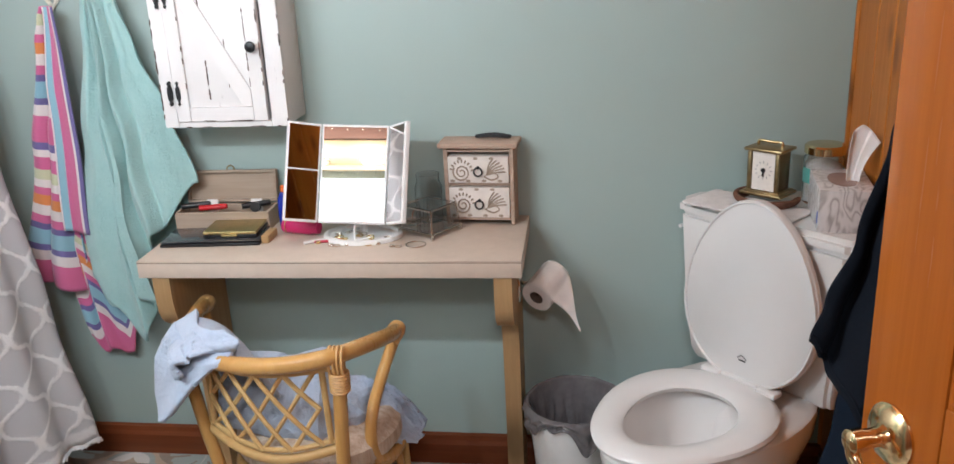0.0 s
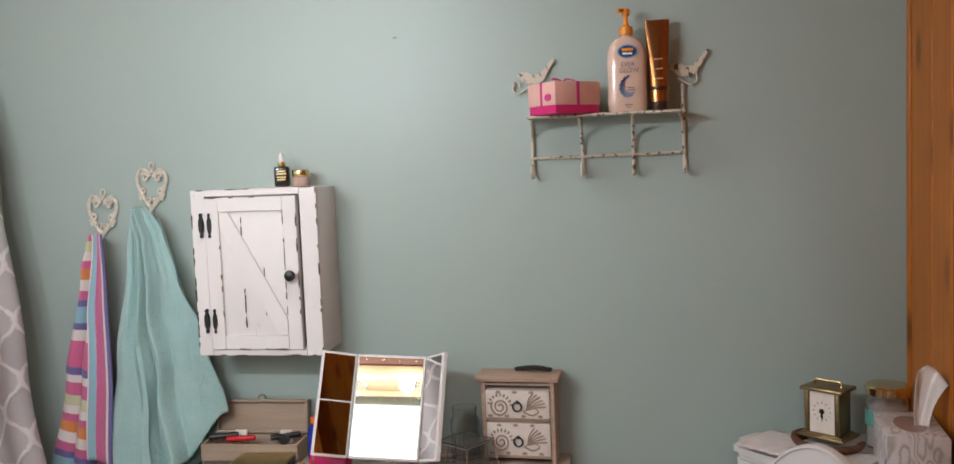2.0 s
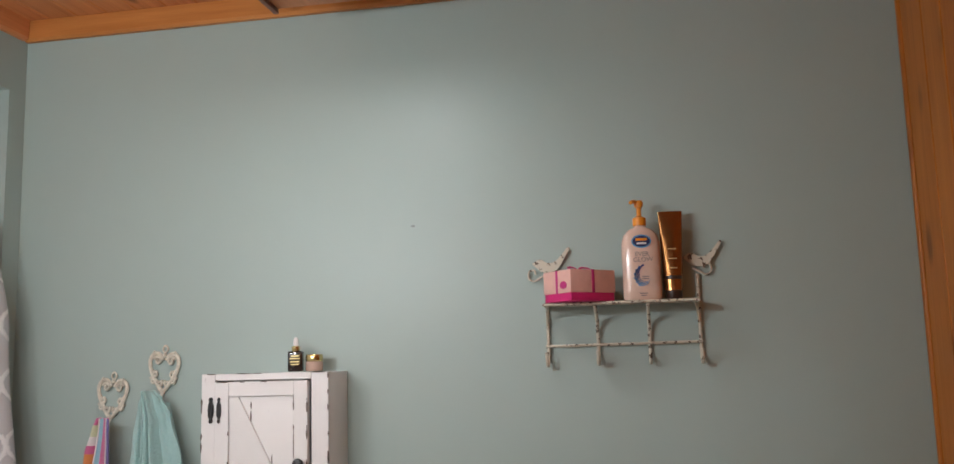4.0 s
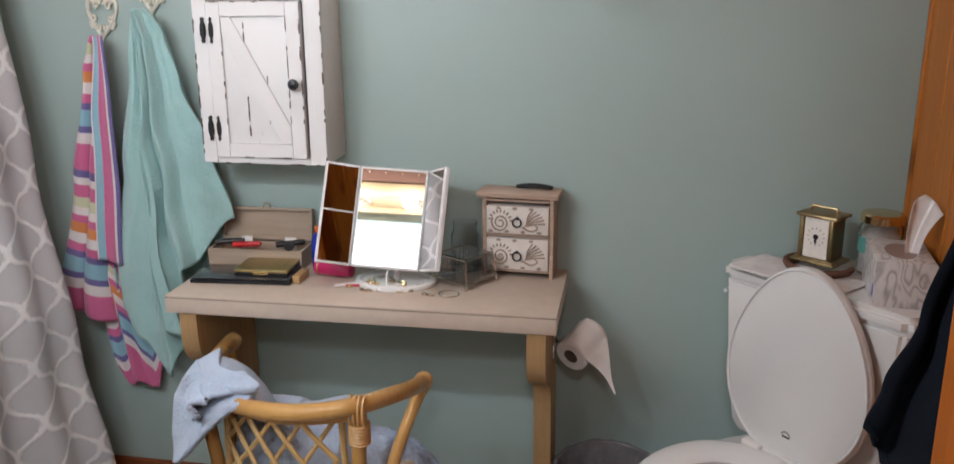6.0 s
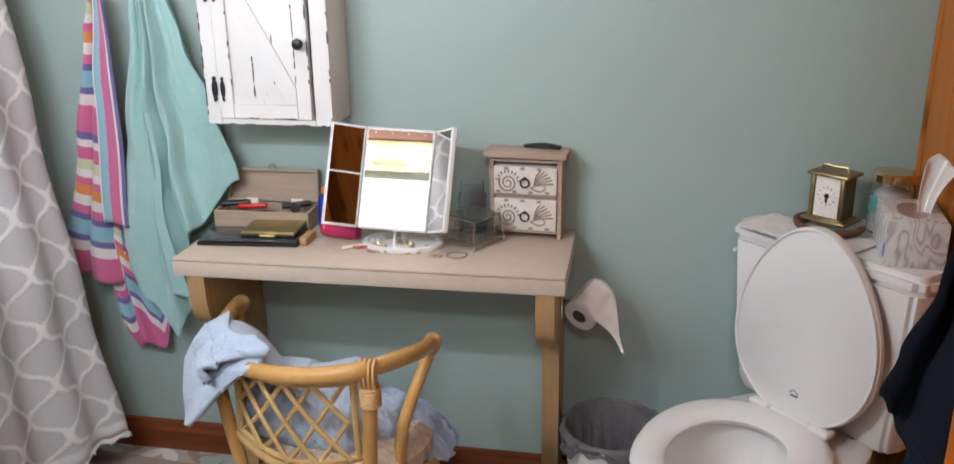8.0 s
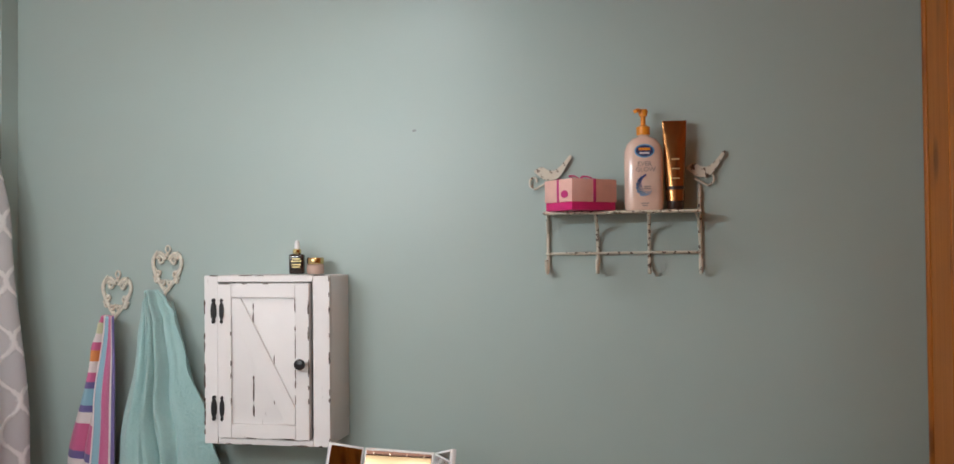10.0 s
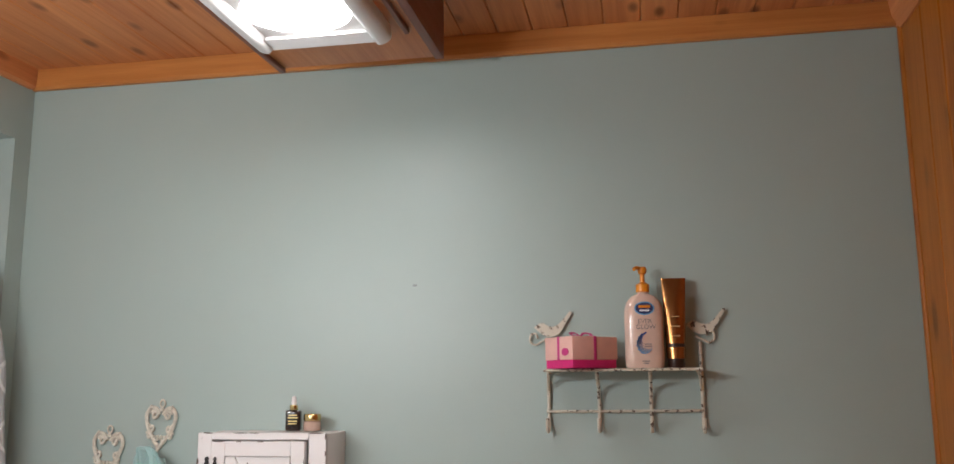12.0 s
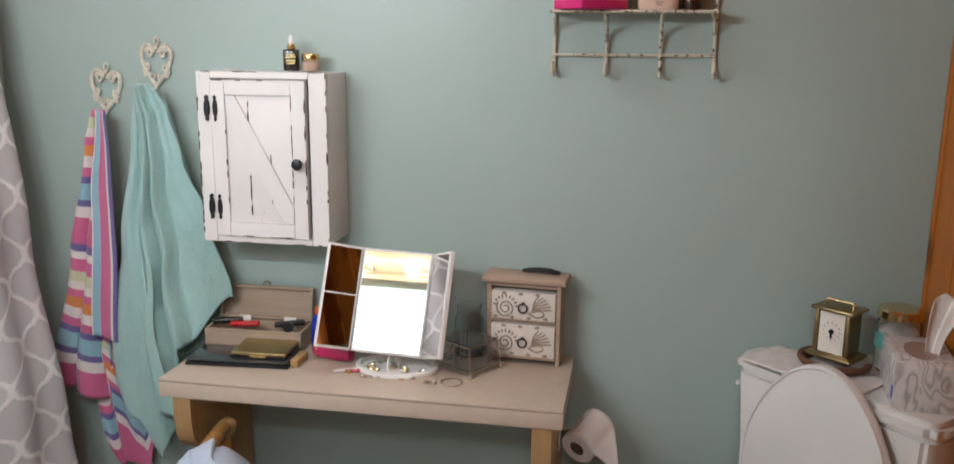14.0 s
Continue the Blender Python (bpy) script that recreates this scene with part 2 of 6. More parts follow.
LIGHTBAR = wood("pale_light_box_board", (0.22, 0.155, 0.085), (0.17, 0.115, 0.058), 0, 0.45, 9, 0)
BASEBOARD = wood("red_brown_baseboard", (0.22, 0.065, 0.024), (0.13, 0.035, 0.013), 0, 0.3, 8, 0)
DOORWOOD = wood("amber_door_wood", (0.40, 0.115, 0.013), (0.26, 0.065, 0.007), 2, 0.24, 7, 0, coat=0.15)
LEGWOOD = wood("bare_pine_leg", (0.48, 0.31, 0.15), (0.33, 0.20, 0.09), 2, 0.5, 9, 4.0)
BOXWOOD = wood("greyed_box_wood", (0.46, 0.37, 0.29), (0.33, 0.255, 0.19), 0, 0.7, 16, 0)
CHESTWOOD = wood("limed_chest_wood", (0.50, 0.38, 0.30), (0.33, 0.235, 0.175), 0, 0.65, 14, 0)
RATTAN = wood("honey_rattan", (0.58, 0.345, 0.12), (0.45, 0.24, 0.07), 2, 0.28, 14, 0, coat=0.3, line=0.35)
PALE_CANE = wood("pale_split_cane", (0.62, 0.43, 0.19), (0.47, 0.29, 0.11), 0, 0.4, 26, 0, line=0.4)
RATTAN_BIND = plain("rattan_binding", (0.56, 0.33, 0.13), 0.4, 0.2, 60)
LAMINATE = plain("beige_laminate", (0.52, 0.43, 0.35), 0.42, 0.05, 30, 0.05, 400)
LAMINATE_EDGE = plain("beige_laminate_edge", (0.54, 0.45, 0.37), 0.45, 0.05, 30)
SEAM = plain("brown_seam", (0.12, 0.08, 0.055), 0.7)
PORCELAIN = plain("white_porcelain", (0.74, 0.72, 0.70), 0.13, 0.03, 5, coat=0.4)
SEATWHITE = plain("white_seat_plastic", (0.72, 0.71, 0.695), 0.22, 0.03, 5)
WHITE = plain("white_plastic", (0.75, 0.74, 0.73), 0.35, 0.04, 9)
CABWHITE = chippy("distressed_white_paint", (0.76, 0.745, 0.735), (0.16, 0.13, 0.11), 0.685, stretch=(1, 1, 0.22), scale=30)
CABSIDE = chippy("distressed_white_side", (0.76, 0.745, 0.735), (0.2, 0.16, 0.13), 0.70, stretch=(1, 1, 0.22), scale=30)
WORN = plain("worn_edge_wood", (0.13, 0.10, 0.085), 0.8, 0.35, 80)
IRON = plain("black_iron", (0.012, 0.012, 0.013), 0.4, 0.2, 40)
CREAMIRON = chippy("chipped_cream_iron", (0.60, 0.56, 0.46), (0.10, 0.065, 0.045), 0.56, stretch=(1, 1, 1), scale=70)
HEARTIRON = plain("cream_cast_iron", (0.62, 0.59, 0.50), 0.55, 0.2, 80, 0.2, 200)
BRASS = plain("polished_brass", (0.74, 0.58, 0.32), 0.14, 0.06, 20, metal=1.0)
OLDBRASS = plain("old_brass", (0.34, 0.255, 0.13), 0.36, 0.2, 40, metal=1.0)
GOLD = plain("gold_cap", (0.75, 0.60, 0.28), 0.22, 0.1, 40, metal=1.0)
COMPACT = plain("brushed_gold_lid", (0.52, 0.42, 0.20), 0.36, 0.12, 60, metal=1.0)
SILVER = plain("silver_wire", (0.66, 0.62, 0.55), 0.25, 0.15, 60, metal=1.0)
GLASS = glassy("clear_glass")
PLASTICCLEAR = glassy("clear_film", (0.95, 0.95, 0.96), 0.08)
MIRROR = Mat("mirror_glass", 0.015, metal=1.0).colour((0.9, 0.9, 0.9)).m
BLACK = plain("black_plastic", (0.012, 0.012, 0.014), 0.3, 0.2, 30)
PAPER = plain("white_tissue_paper", (0.80, 0.77, 0.75), 0.95, 0.05, 30, 0.3, 160)
TERRY_TEAL = terry("aqua_terry", (0.45, 0.67, 0.655), (0.30, 0.52, 0.51))
TERRY_BLUE = terry("pale_blue_terry", (0.53, 0.62, 0.76), (0.30, 0.37, 0.49), 260)
STRIPES = stripes()
CURTAIN = curtain_cloth()
MARBLE = marble_top()
VANITY = plain("cream_carved_paint", (0.56, 0.48, 0.39), 0.4, 0.14, 12, 0.1, 80)
RUG = terry("sage_shag", (0.53, 0.63, 0.60), (0.25, 0.34, 0.325), 90, 1.1)
RUG2 = terry("grey_blue_shag", (0.30, 0.38, 0.41), (0.16, 0.22, 0.25), 120)
MAT_BROWN = terry("taupe_memory_foam", (0.38, 0.275, 0.225), (0.25, 0.175, 0.14), 300)
MAT_EDGE = plain("tan_binding", (0.36, 0.28, 0.22), 0.9)
DENIM = denim()
JEANS = denim("navy_denim", (0.003, 0.0055, 0.011), (0.007, 0.0135, 0.026))
BAG = plain("grey_bin_bag", (0.15, 0.14, 0.145), 0.16, 0.2, 25, 0.5, 45)
SWIRL = swirl_card()
LENS = Mat("lamp_lens", 0.4, emit=(0.98, 1.0, 1.03, 40)).colour((0.9, 0.9, 0.9)).m
BULB = Mat("lit_lamp_glass", 0.3, emit=(1.0, 0.98, 0.94, 1.1)).colour((0.7, 0.7, 0.68)).m


# ---- mesh tools ----
def thing(name, x, y, z, label, category, rz=0.0, group="", kind=""):
    e = new(name)
    e.empty_display_size = 0.05
    e.matrix_basis = pose(x, y, z, 0, 0, rz)
    return tagged(e, label, category, group, kind)


def part(name, bm, material, parent=None, label="", smooth=True, angle=40):
    me = bpy.data.meshes.new(name)
    bmesh.ops.recalc_face_normals(bm, faces=bm.faces)
    if smooth:
        for f in bm.faces:
            f.smooth = True
        for e in bm.edges:
            if len(e.link_faces) == 2 and e.calc_face_angle(0) > radians(angle):
                e.smooth = False
    bm.to_mesh(me)
    bm.free()
    for mt in material if isinstance(material, (list, tuple)) else (material,):
        me.materials.append(mt)
    o = new(name, me)
    if parent is not None:
        o.parent = parent
    if label:
        o["label"] = label
    return o


def one(name, bm, material, label, category, group="", kind="", smooth=True):
    return tagged(part(name, bm, material, None, "", smooth), label, category, group, kind)


def B():
    return bmesh.new()


def box(bm, x0, x1, y0, y1, z0, z1, bev=0.0, seg=2, m=None):
    g = bmesh.ops.create_cube(bm, size=1.0)
    vs = g["verts"]
    for v in vs:
        v.co = Vector(((x0 + x1) / 2 + v.co.x * (x1 - x0), (y0 + y1) / 2 + v.co.y * (y1 - y0), (z0 + z1) / 2 + v.co.z * (z1 - z0)))
    if bev:
        es = list({e for v in vs for e in v.link_edges})
        r = bmesh.ops.bevel(bm, geom=es, offset=bev, segments=seg, affect="EDGES", profile=0.5)
        vs = list({v for f in r["faces"] for v in f.verts} | {v for v in vs if v.is_valid})
    if m is not None:
        bmesh.ops.transform(bm, matrix=m, verts=[v for v in vs if v.is_valid])
    return bm


def ring_skin(bm, rings, closed_ends=True, wrap=False):
    n = len(rings[0])
    for i in range(len(rings) if wrap else len(rings) - 1):
        a, b = rings[i], rings[(i + 1) % len(rings)]
        for j in range(n):
            bm.faces.new((a[j], a[(j + 1) % n], b[(j + 1) % n], b[j]))
    if closed_ends and not wrap:
        bm.faces.new(rings[0][::-1])
        bm.faces.new(rings[-1])
    return bm


def lathe(bm, prof, at=(0, 0, 0), n=24, m=None, sx=1.0, sy=1.0, ends=True):
    m = m or Matrix.Identity(4)
    rings = []
    for r, z in prof:
        r = max(r, 1e-4)
        rings.append([bm.verts.new(m @ Vector((at[0] + r * sx * math.cos(math.tau * j / n), at[1] + r * sy * math.sin(math.tau * j / n), at[2] + z))) for j in range(n)])
    return ring_skin(bm, rings, ends)


def spline(pts, per=6, closed=False):
    """A smooth line through the points."""
    P = [Vector(p) for p in pts]
    n, out = len(P), []
    for i in range(n if closed else n - 1):
        p1, p2 = P[i], P[(i + 1) % n]
        p0 = P[i - 1] if (i or closed) else p1 * 2 - p2
        p3 = P[(i + 2) % n] if (i + 2 < n or closed) else p2 * 2 - p1
        for s in range(per):
            t = s / per
            out.append(0.5 * (2 * p1 + (p2 - p0) * t + (2 * p0 - 5 * p1 + 4 * p2 - p3) * t * t + (3 * p1 - p0 - 3 * p2 + p3) * t ** 3))
    if not closed:
        out.append(P[-1])
    return out


def tube(bm, pts, r, n=8, closed=False, radii=None, flat=1.0):
    P = [Vector(p) for p in pts]
    rings, side = [], None
    for i, p in enumerate(P):
        a = P[i - 1] if (i or closed) else p
        b = P[(i + 1) % len(P)] if (i + 1 < len(P) or closed) else p
        d = (b - a).normalized()
        if side is None:
            side = d.orthogonal().normalized()
        side = (side - d * side.dot(d)).normalized()
        up = d.cross(side)
        rr = radii[i] if radii else r
        rings.append([bm.verts.new(p + rr * (math.cos(math.tau * j / n) * side + flat * math.sin(math.tau * j / n) * up)) for j in range(n)])
    return ring_skin(bm, rings, True, closed)


def prism(bm, outline, lo, hi, axis="y", m=None):
    """A flat outline given depth along one axis."""
    def put(a, b, c):
        return {"x": (c, a, b), "y": (a, c, b), "z": (a, b, c)}[axis]
    m = m or Matrix.Identity(4)
    r0 = [bm.verts.new(m @ Vector(put(p[0], p[1], lo))) for p in outline]
    r1 = [bm.verts.new(m @ Vector(put(p[0], p[1], hi))) for p in outline]
    return ring_skin(bm, [r0, r1])


def round_rect(x0, x1, y0, y1, r, n=5):
    out = []
    for cx, cy, a in ((x1 - r, y1 - r, 0), (x0 + r, y1 - r, 90), (x0 + r, y0 + r, 180), (x1 - r, y0 + r, 270)):
        for i in range(n + 1):
            t = radians(a + 90 * i / n)
            out.append((cx + r * math.cos(t), cy + r * math.sin(t)))
    return out


def sheet(bm, f, nu, nv, uvf=None):
    """A surface f(u, v) over the unit square, with texture coordinates."""
    lay = bm.loops.layers.uv.new("uv") if not bm.loops.layers.uv else bm.loops.layers.uv[0]
    g = [[bm.verts.new(f(i / nu, j / nv)) for j in range(nv + 1)] for i in range(nu + 1)]
    for i in range(nu):
        for j in range(nv):
            fc = bm.faces.new((g[i][j], g[i + 1][j], g[i + 1][j + 1], g[i][j + 1]))
            for lp, (a, b) in zip(fc.loops, ((i, j), (i + 1, j), (i + 1, j + 1), (i, j + 1))):
                uv = (a / nu, b / nv)
                lp[lay].uv = uvf(*uv) if uvf else uv
    return bm


def thick(o, t, offset=0.0):
    md = o.modifiers.new("thickness", "SOLIDIFY")
    md.thickness, md.offset = t, offset
    return o


def lerp(a, b, t):
    return a + (b - a) * t


def chain(stops, t):
    """Piecewise smooth value of rows (at, value)."""
    if t <= stops[0][0]:
        return stops[0][1]
    for (a, p), (b, q) in zip(stops, stops[1:]):
        if t <= b:
            s = (t - a) / (b - a)
            return lerp(p, q, s * s * (3 - 2 * s))
    return stops[-1][1]


def wob(x, y, z, s=1.0):
    return noise.noise(Vector((x * s, y * s, z * s)))


# ---- the room: plan ----
XL, XR, YB, YF, CEIL = -1.05, 1.25, 0.0, -1.9, 2.42

floor = one("floor", box(B(), XL - 0.8, XR, -3.3, 0.0, -0.06, -0.0013), GROUT, "pale grouted floor under the patterned tiles", "floor", kind="structure")
one("wall_north", box(B(), XL - 0.8, XR + 0.1, 0.0, 0.1, 0.0, CEIL + 0.05), PAINT, "sage green painted wall", "wall", kind="structure")
# left wall with the tub alcove's opening
bm = B()
box(bm, XL - 0.1, XL, -0.065, -0.001, 0.0, CEIL)
box(bm, XL - 0.1, XL, -1.55, -0.065, 2.21, CEIL)
box(bm, XL - 0.1, XL, YF, -1.55, 0.0, CEIL)
one("wall_west", bm, PAINT, "sage green painted wall round the tub opening", "wall", kind="structure", smooth=False)
bm = B()
box(bm, XL - 0.82, XL - 0.78, -1.6, -0.01, 0.0, CEIL)
box(bm, XL - 0.78, XL - 0.1, -0.04, -0.008, 0.0, CEIL)
box(bm, XL - 0.78, XL - 0.1, -1.6, -1.56, 0.0, CEIL)
one("alcove_wall", bm, WHITE, "white tub surround panels", "wall", kind="structure", smooth=False)
east = one("wall_east", box(B(), XR, XR + 0.1, -3.3, 0.0, 0.0, CEIL + 0.05), PINE, "knotty pine panelled wall", "wall", kind="structure", smooth=False)
bm = B()
box(bm, XL, 0.22, YF - 0.1, YF, 0.0, CEIL)
box(bm, 0.22, XR, YF - 0.1, YF, 2.06, CEIL)
one("wall_south", bm, PAINT, "sage green wall with the doorway", "wall", kind="structure", smooth=False)
bm = B()
box(bm, -0.3, -0.2, -3.3, YF - 0.1, 0.0, CEIL)
box(bm, -0.3, XR, -3.4, -3.3, 0.0, CEIL)
one("hall_wall", bm, HALLWOOD, "wood-panelled hallway wall beyond the doorway", "wall", kind="structure", smooth=False)

# ceiling: beaded pine boards running from the wall to the door
bm = B()
x = XL - 0.1
while x < XR:
    box(bm, x, min(x + 0.0885, XR), -1.9, 0.0, CEIL, CEIL + 0.02, 0.003, 1)
    x += 0.0895
box(bm, XL - 0.8, XR + 0.1, -3.4, 0.1, CEIL + 0.021, CEIL + 0.06)
one("ceiling", bm, PINE_Y, "varnished beaded pine ceiling", "ceiling", kind="structure", smooth=False)
bm = B()
box(bm, -0.9, XR, -3.3, -1.9, CEIL - 0.01, CEIL + 0.018)
one("hall_ceiling", bm, HALLWOOD, "dark wooden hallway ceiling", "ceiling", kind="structure", smooth=False)


def crown(name, outline, lo, hi, axis, mat):
    return one(name, prism(B(), outline, lo, hi, axis), mat, "varnished pine crown board", "trim", kind="structure", smooth=False)


z0, z1 = 2.361, CEIL - 0.001
crown("crown_trim_north", [(-0.002, z0), (-0.014, z0), (-0.02, z0 + 0.008), (-0.022, z1), (-0.002, z1)], XL + 0.002, XR - 0.024, "x", PINE_X)
crown("crown_trim_west", [(XL + 0.002, z0), (XL + 0.014, z0), (XL + 0.02, z0 + 0.008), (XL + 0.022, z1), (XL + 0.002, z1)], YF, -0.024, "y", PINE_Y)
crown("crown_trim_east", [(XR - 0.002, z0 - 0.01), (XR - 0.018, z0 - 0.01), (XR - 0.034, z0 + 0.02), (XR - 0.04, z1), (XR - 0.002, z1)], YF, -0.003, "y", PINE_Y)
bm = B()
prism(bm, round_rect(XR - 0.022, XR - 0.001, -0.021, -0.001, 0.006, 3), 0.1, 2.36, "z")
one("corner_trim", bm, PINE, "varnished pine corner strip", "trim", kind="structure")
bm = B()
prism(bm, [(-0.001, 0.0), (-0.02, 0.0), (-0.02, 0.062), (-0.014, 0.074), (-0.012, 0.088), (-0.001, 0.092)], XL + 0.002, XR - 0.001, "x")
one("baseboard", bm, BASEBOARD, "red-brown stained wooden baseboard", "baseboard", kind="structure", smooth=False)
bm = B()
prism(bm, [(XR - 0.001, 0.0), (XR - 0.02, 0.0), (XR - 0.02, 0.074), (XR - 0.001, 0.092)], YF, -0.022, "y")
one("baseboard_east", bm, BASEBOARD, "red-brown stained wooden baseboard", "baseboard", kind="structure", smooth=False)

# tub behind the curtain
tub = thing("bathtub", -1.4, -0.8, 0.0, "white bathtub with a dark wood apron behind the curtain", "bathtub")
part("apron", box(B(), 0.33, 0.35, -0.735, 0.735, 0.0, 0.48, 0.004), BASEBOARD, tub, "dark stained wooden apron")
bm = B()
for a, b, c, d in ((0.25, 0.329, -0.735, 0.75), (-0.36, -0.28, -0.735, 0.75), (-0.28, 0.25, 0.66, 0.75), (-0.28, 0.25, -0.735, -0.65)):
    box(bm, a, b, c, d, 0.0, 0.5, 0.01)
box(bm, -0.28, 0.25, -0.65, 0.66, 0.0, 0.1)
part("basin", bm, PORCELAIN, tub)

# boxed light well under the ceiling
soffit = thing("ceiling_light_box", 0.0, 0.0, 0.0, "pine ceiling box with dark stained side, holding the lamp", "ceiling box")
SX0, SX1, SY, SZ = -0.19, 0.2, -0.275, 2.262
part("bottom_board", box(B(), SX0 + 0.003, SX1 - 0.022, -1.5, SY, SZ + 0.006, SZ + 0.024, 0.002), PINE_Y, soffit)
part("side_board", box(B(), SX1 - 0.02, SX1, -1.5, SY, SZ, CEIL, 0.002), BROWN_Y, soffit, "dark stained side board")
part("side_board", box(B(), SX0, SX0 + 0.02, -1.5, SY, SZ + 0.025, CEIL, 0.002), BROWN_Y, soffit)
part("end_board", box(B(), SX0 + 0.02, SX1 - 0.02, SY - 0.02, SY - 0.001, SZ + 0.025, CEIL, 0.002), PINE_X, soffit)
part("batten", box(B(), SX0, SX0 + 0.012, -1.5, SY, SZ - 0.006, SZ + 0.005, 0.001), BROWN_Y, soffit)
part("batten", box(B(), SX1 - 0.044, SX1 - 0.034, -1.5, SY - 0.17, SZ - 0.006, SZ + 0.005, 0.001), BROWN_Y, soffit)

lamp = thing("ceiling_lamp", -0.012, -0.62, SZ + 0.005, "white ribbed fan lamp with a glowing oval lens", "ceiling lamp")
bm = B()
prism(bm, round_rect(-0.145, 0.145, -0.165, 0.165, 0.035), -0.022, 0.0, "z")
part("housing", bm, WHITE, lamp)
for i in range(9):
    for s in (-1, 1):
        y = s * (0.105 + i * 0.0065)
        part("rib", box(B(), -0.125, 0.125, y - 0.0018, y + 0.0018, -0.03, -0.0221, 0.0008, 1), WHITE, lamp)
part("lens", lathe(B(), [(0.001, -0.0245), (0.09, -0.0243), (0.112, -0.0236), (0.1155, -0.0222)], n=48, sx=0.93, sy=0.86), LENS, lamp, "glowing oval lens")
for s in (-1, 1):
    bm = B()
    prism(bm, [(p[0], p[1]) for p in spline([(-0.145, 0.0, 0), (-0.145, -0.03, 0), (-0.12, -0.04, 0), (-0.108, -0.0222, 0)], 4)], -0.15, 0.15, "y", Matrix.Diagonal((s, 1, 1, 1)))
    part("side_cheek", bm, WHITE, lamp)

# pine planks on the right wall
y = -0.022
for i in range(14):
    w = (0.142, 0.118, 0.135)[i % 3]
    p = part("plank", box(B(), XR - 0.016, XR - 0.0005, y - w + 0.003, y, 0.093, 2.35, 0.004, 1), PINE, east)
    y -= w

# vanity wall behind the counter: white panel added as its bright lit area, light bar
bright_panel = thing("bright_wall_panel", -0.45, YF, 1.4, "white panel added for the bright wall reflected in the folding mirror", "cabinet")
part("body", box(B(), -0.5, 0.5, 0.001, 0.09, -0.42, 0.48, 0.004), WHITE, bright_panel)
for s in (-1, 1):
    part("door", box(B(), s * 0.25 - 0.247, s * 0.25 + 0.247, 0.0905, 0.108, -0.415, 0.475, 0.004), WHITE, bright_panel)
bar = thing("vanity_light_box", -0.45, YF, 1.95, "wooden light box with three round downlights and pull cords", "light box")
part("underside_board", box(B(), -0.52, 0.52, 0.002, 0.235, 0.0, 0.018, 0.002), LIGHTBAR, bar, "pale pine underside board")
part("front_lip", box(B(), -0.53, 0.53, 0.2355, 0.262, -0.012, 0.045, 0.004), LIGHTBAR, bar)
part("fascia", box(B(), -0.52, 0.52, 0.236, 0.254, 0.0455, 0.469, 0.002), FASCIA, bar, "dark stained fascia board")
part("back_moulding", box(B(), -0.52, 0.52, 0.11, 0.128, -0.028, -0.0005, 0.003), LIGHTBAR, bar)
for bx in (-0.27, 0.0, 0.27):
    part("lamp_ring", lathe(B(), [(0.05, 0.0), (0.062, 0.0), (0.062, -0.006), (0.054, -0.009), (0.05, -0.006)], (bx, 0.172, 0.0), 32), SILVER, bar)
    part("lamp_glass", lathe(B(), [(0.001, -0.006), (0.03, -0.0058), (0.0495, -0.003), (0.0495, -0.0005)], (bx, 0.172, 0.0), 32), BULB, bar, "lit round lamp glass")
    part("pull_cord", tube(B(), [(bx, 0.15, -0.006), (bx + 0.004, 0.15, -0.07)], 0.0012, 5), SILVER, bar)
    for dx in (-0.1, 0.1):
        for dy in (0.05, 0.205):
            part("screw", lathe(B(), [(0.005, 0.0), (0.004, -0.002), (0.001, -0.0025)], (bx + dx, dy, -0.0002), 8), OLDBRASS, bar)


# ---- dressing table on shaped legs ----
table = thing("dressing_table", 0.0, -0.008, 0.0, "beige laminate dressing table on shaped bare pine legs", "table", rz=0.95)
part("tabletop", box(B(), -0.455, 0.461, -0.338, -0.001, 0.7458, 0.75, 0.0006), LAMINATE, table)
part("edge_band", box(B(), -0.455, 0.461, -0.338, -0.0012, 0.708, 0.7444, 0.0006), LAMINATE_EDGE, table)
part("seam", box(B(), -0.4552, 0.4612, -0.3382, -0.0014, 0.7445, 0.7457), SEAM, table)
prof = [(-0.0215, 0.0), (-0.152, 0.0)]
prof += [(p.x, p.y) for p in spline([(-0.15, 0.02, 0), (-0.163, 0.3, 0), (-0.172, 0.44, 0), (-0.19, 0.51, 0), (-0.228, 0.545, 0), (-0.285, 0.565, 0), (-0.322, 0.6, 0), (-0.333, 0.65, 0), (-0.333, 0.7075, 0)], 5)]
prof += [(-0.0215, 0.7075)]
for lx in (-0.425, 0.396):
    bm = prism(B(), prof, lx, lx + 0.042, "x")
    part("leg", bm, LEGWOOD, table, angle=30)

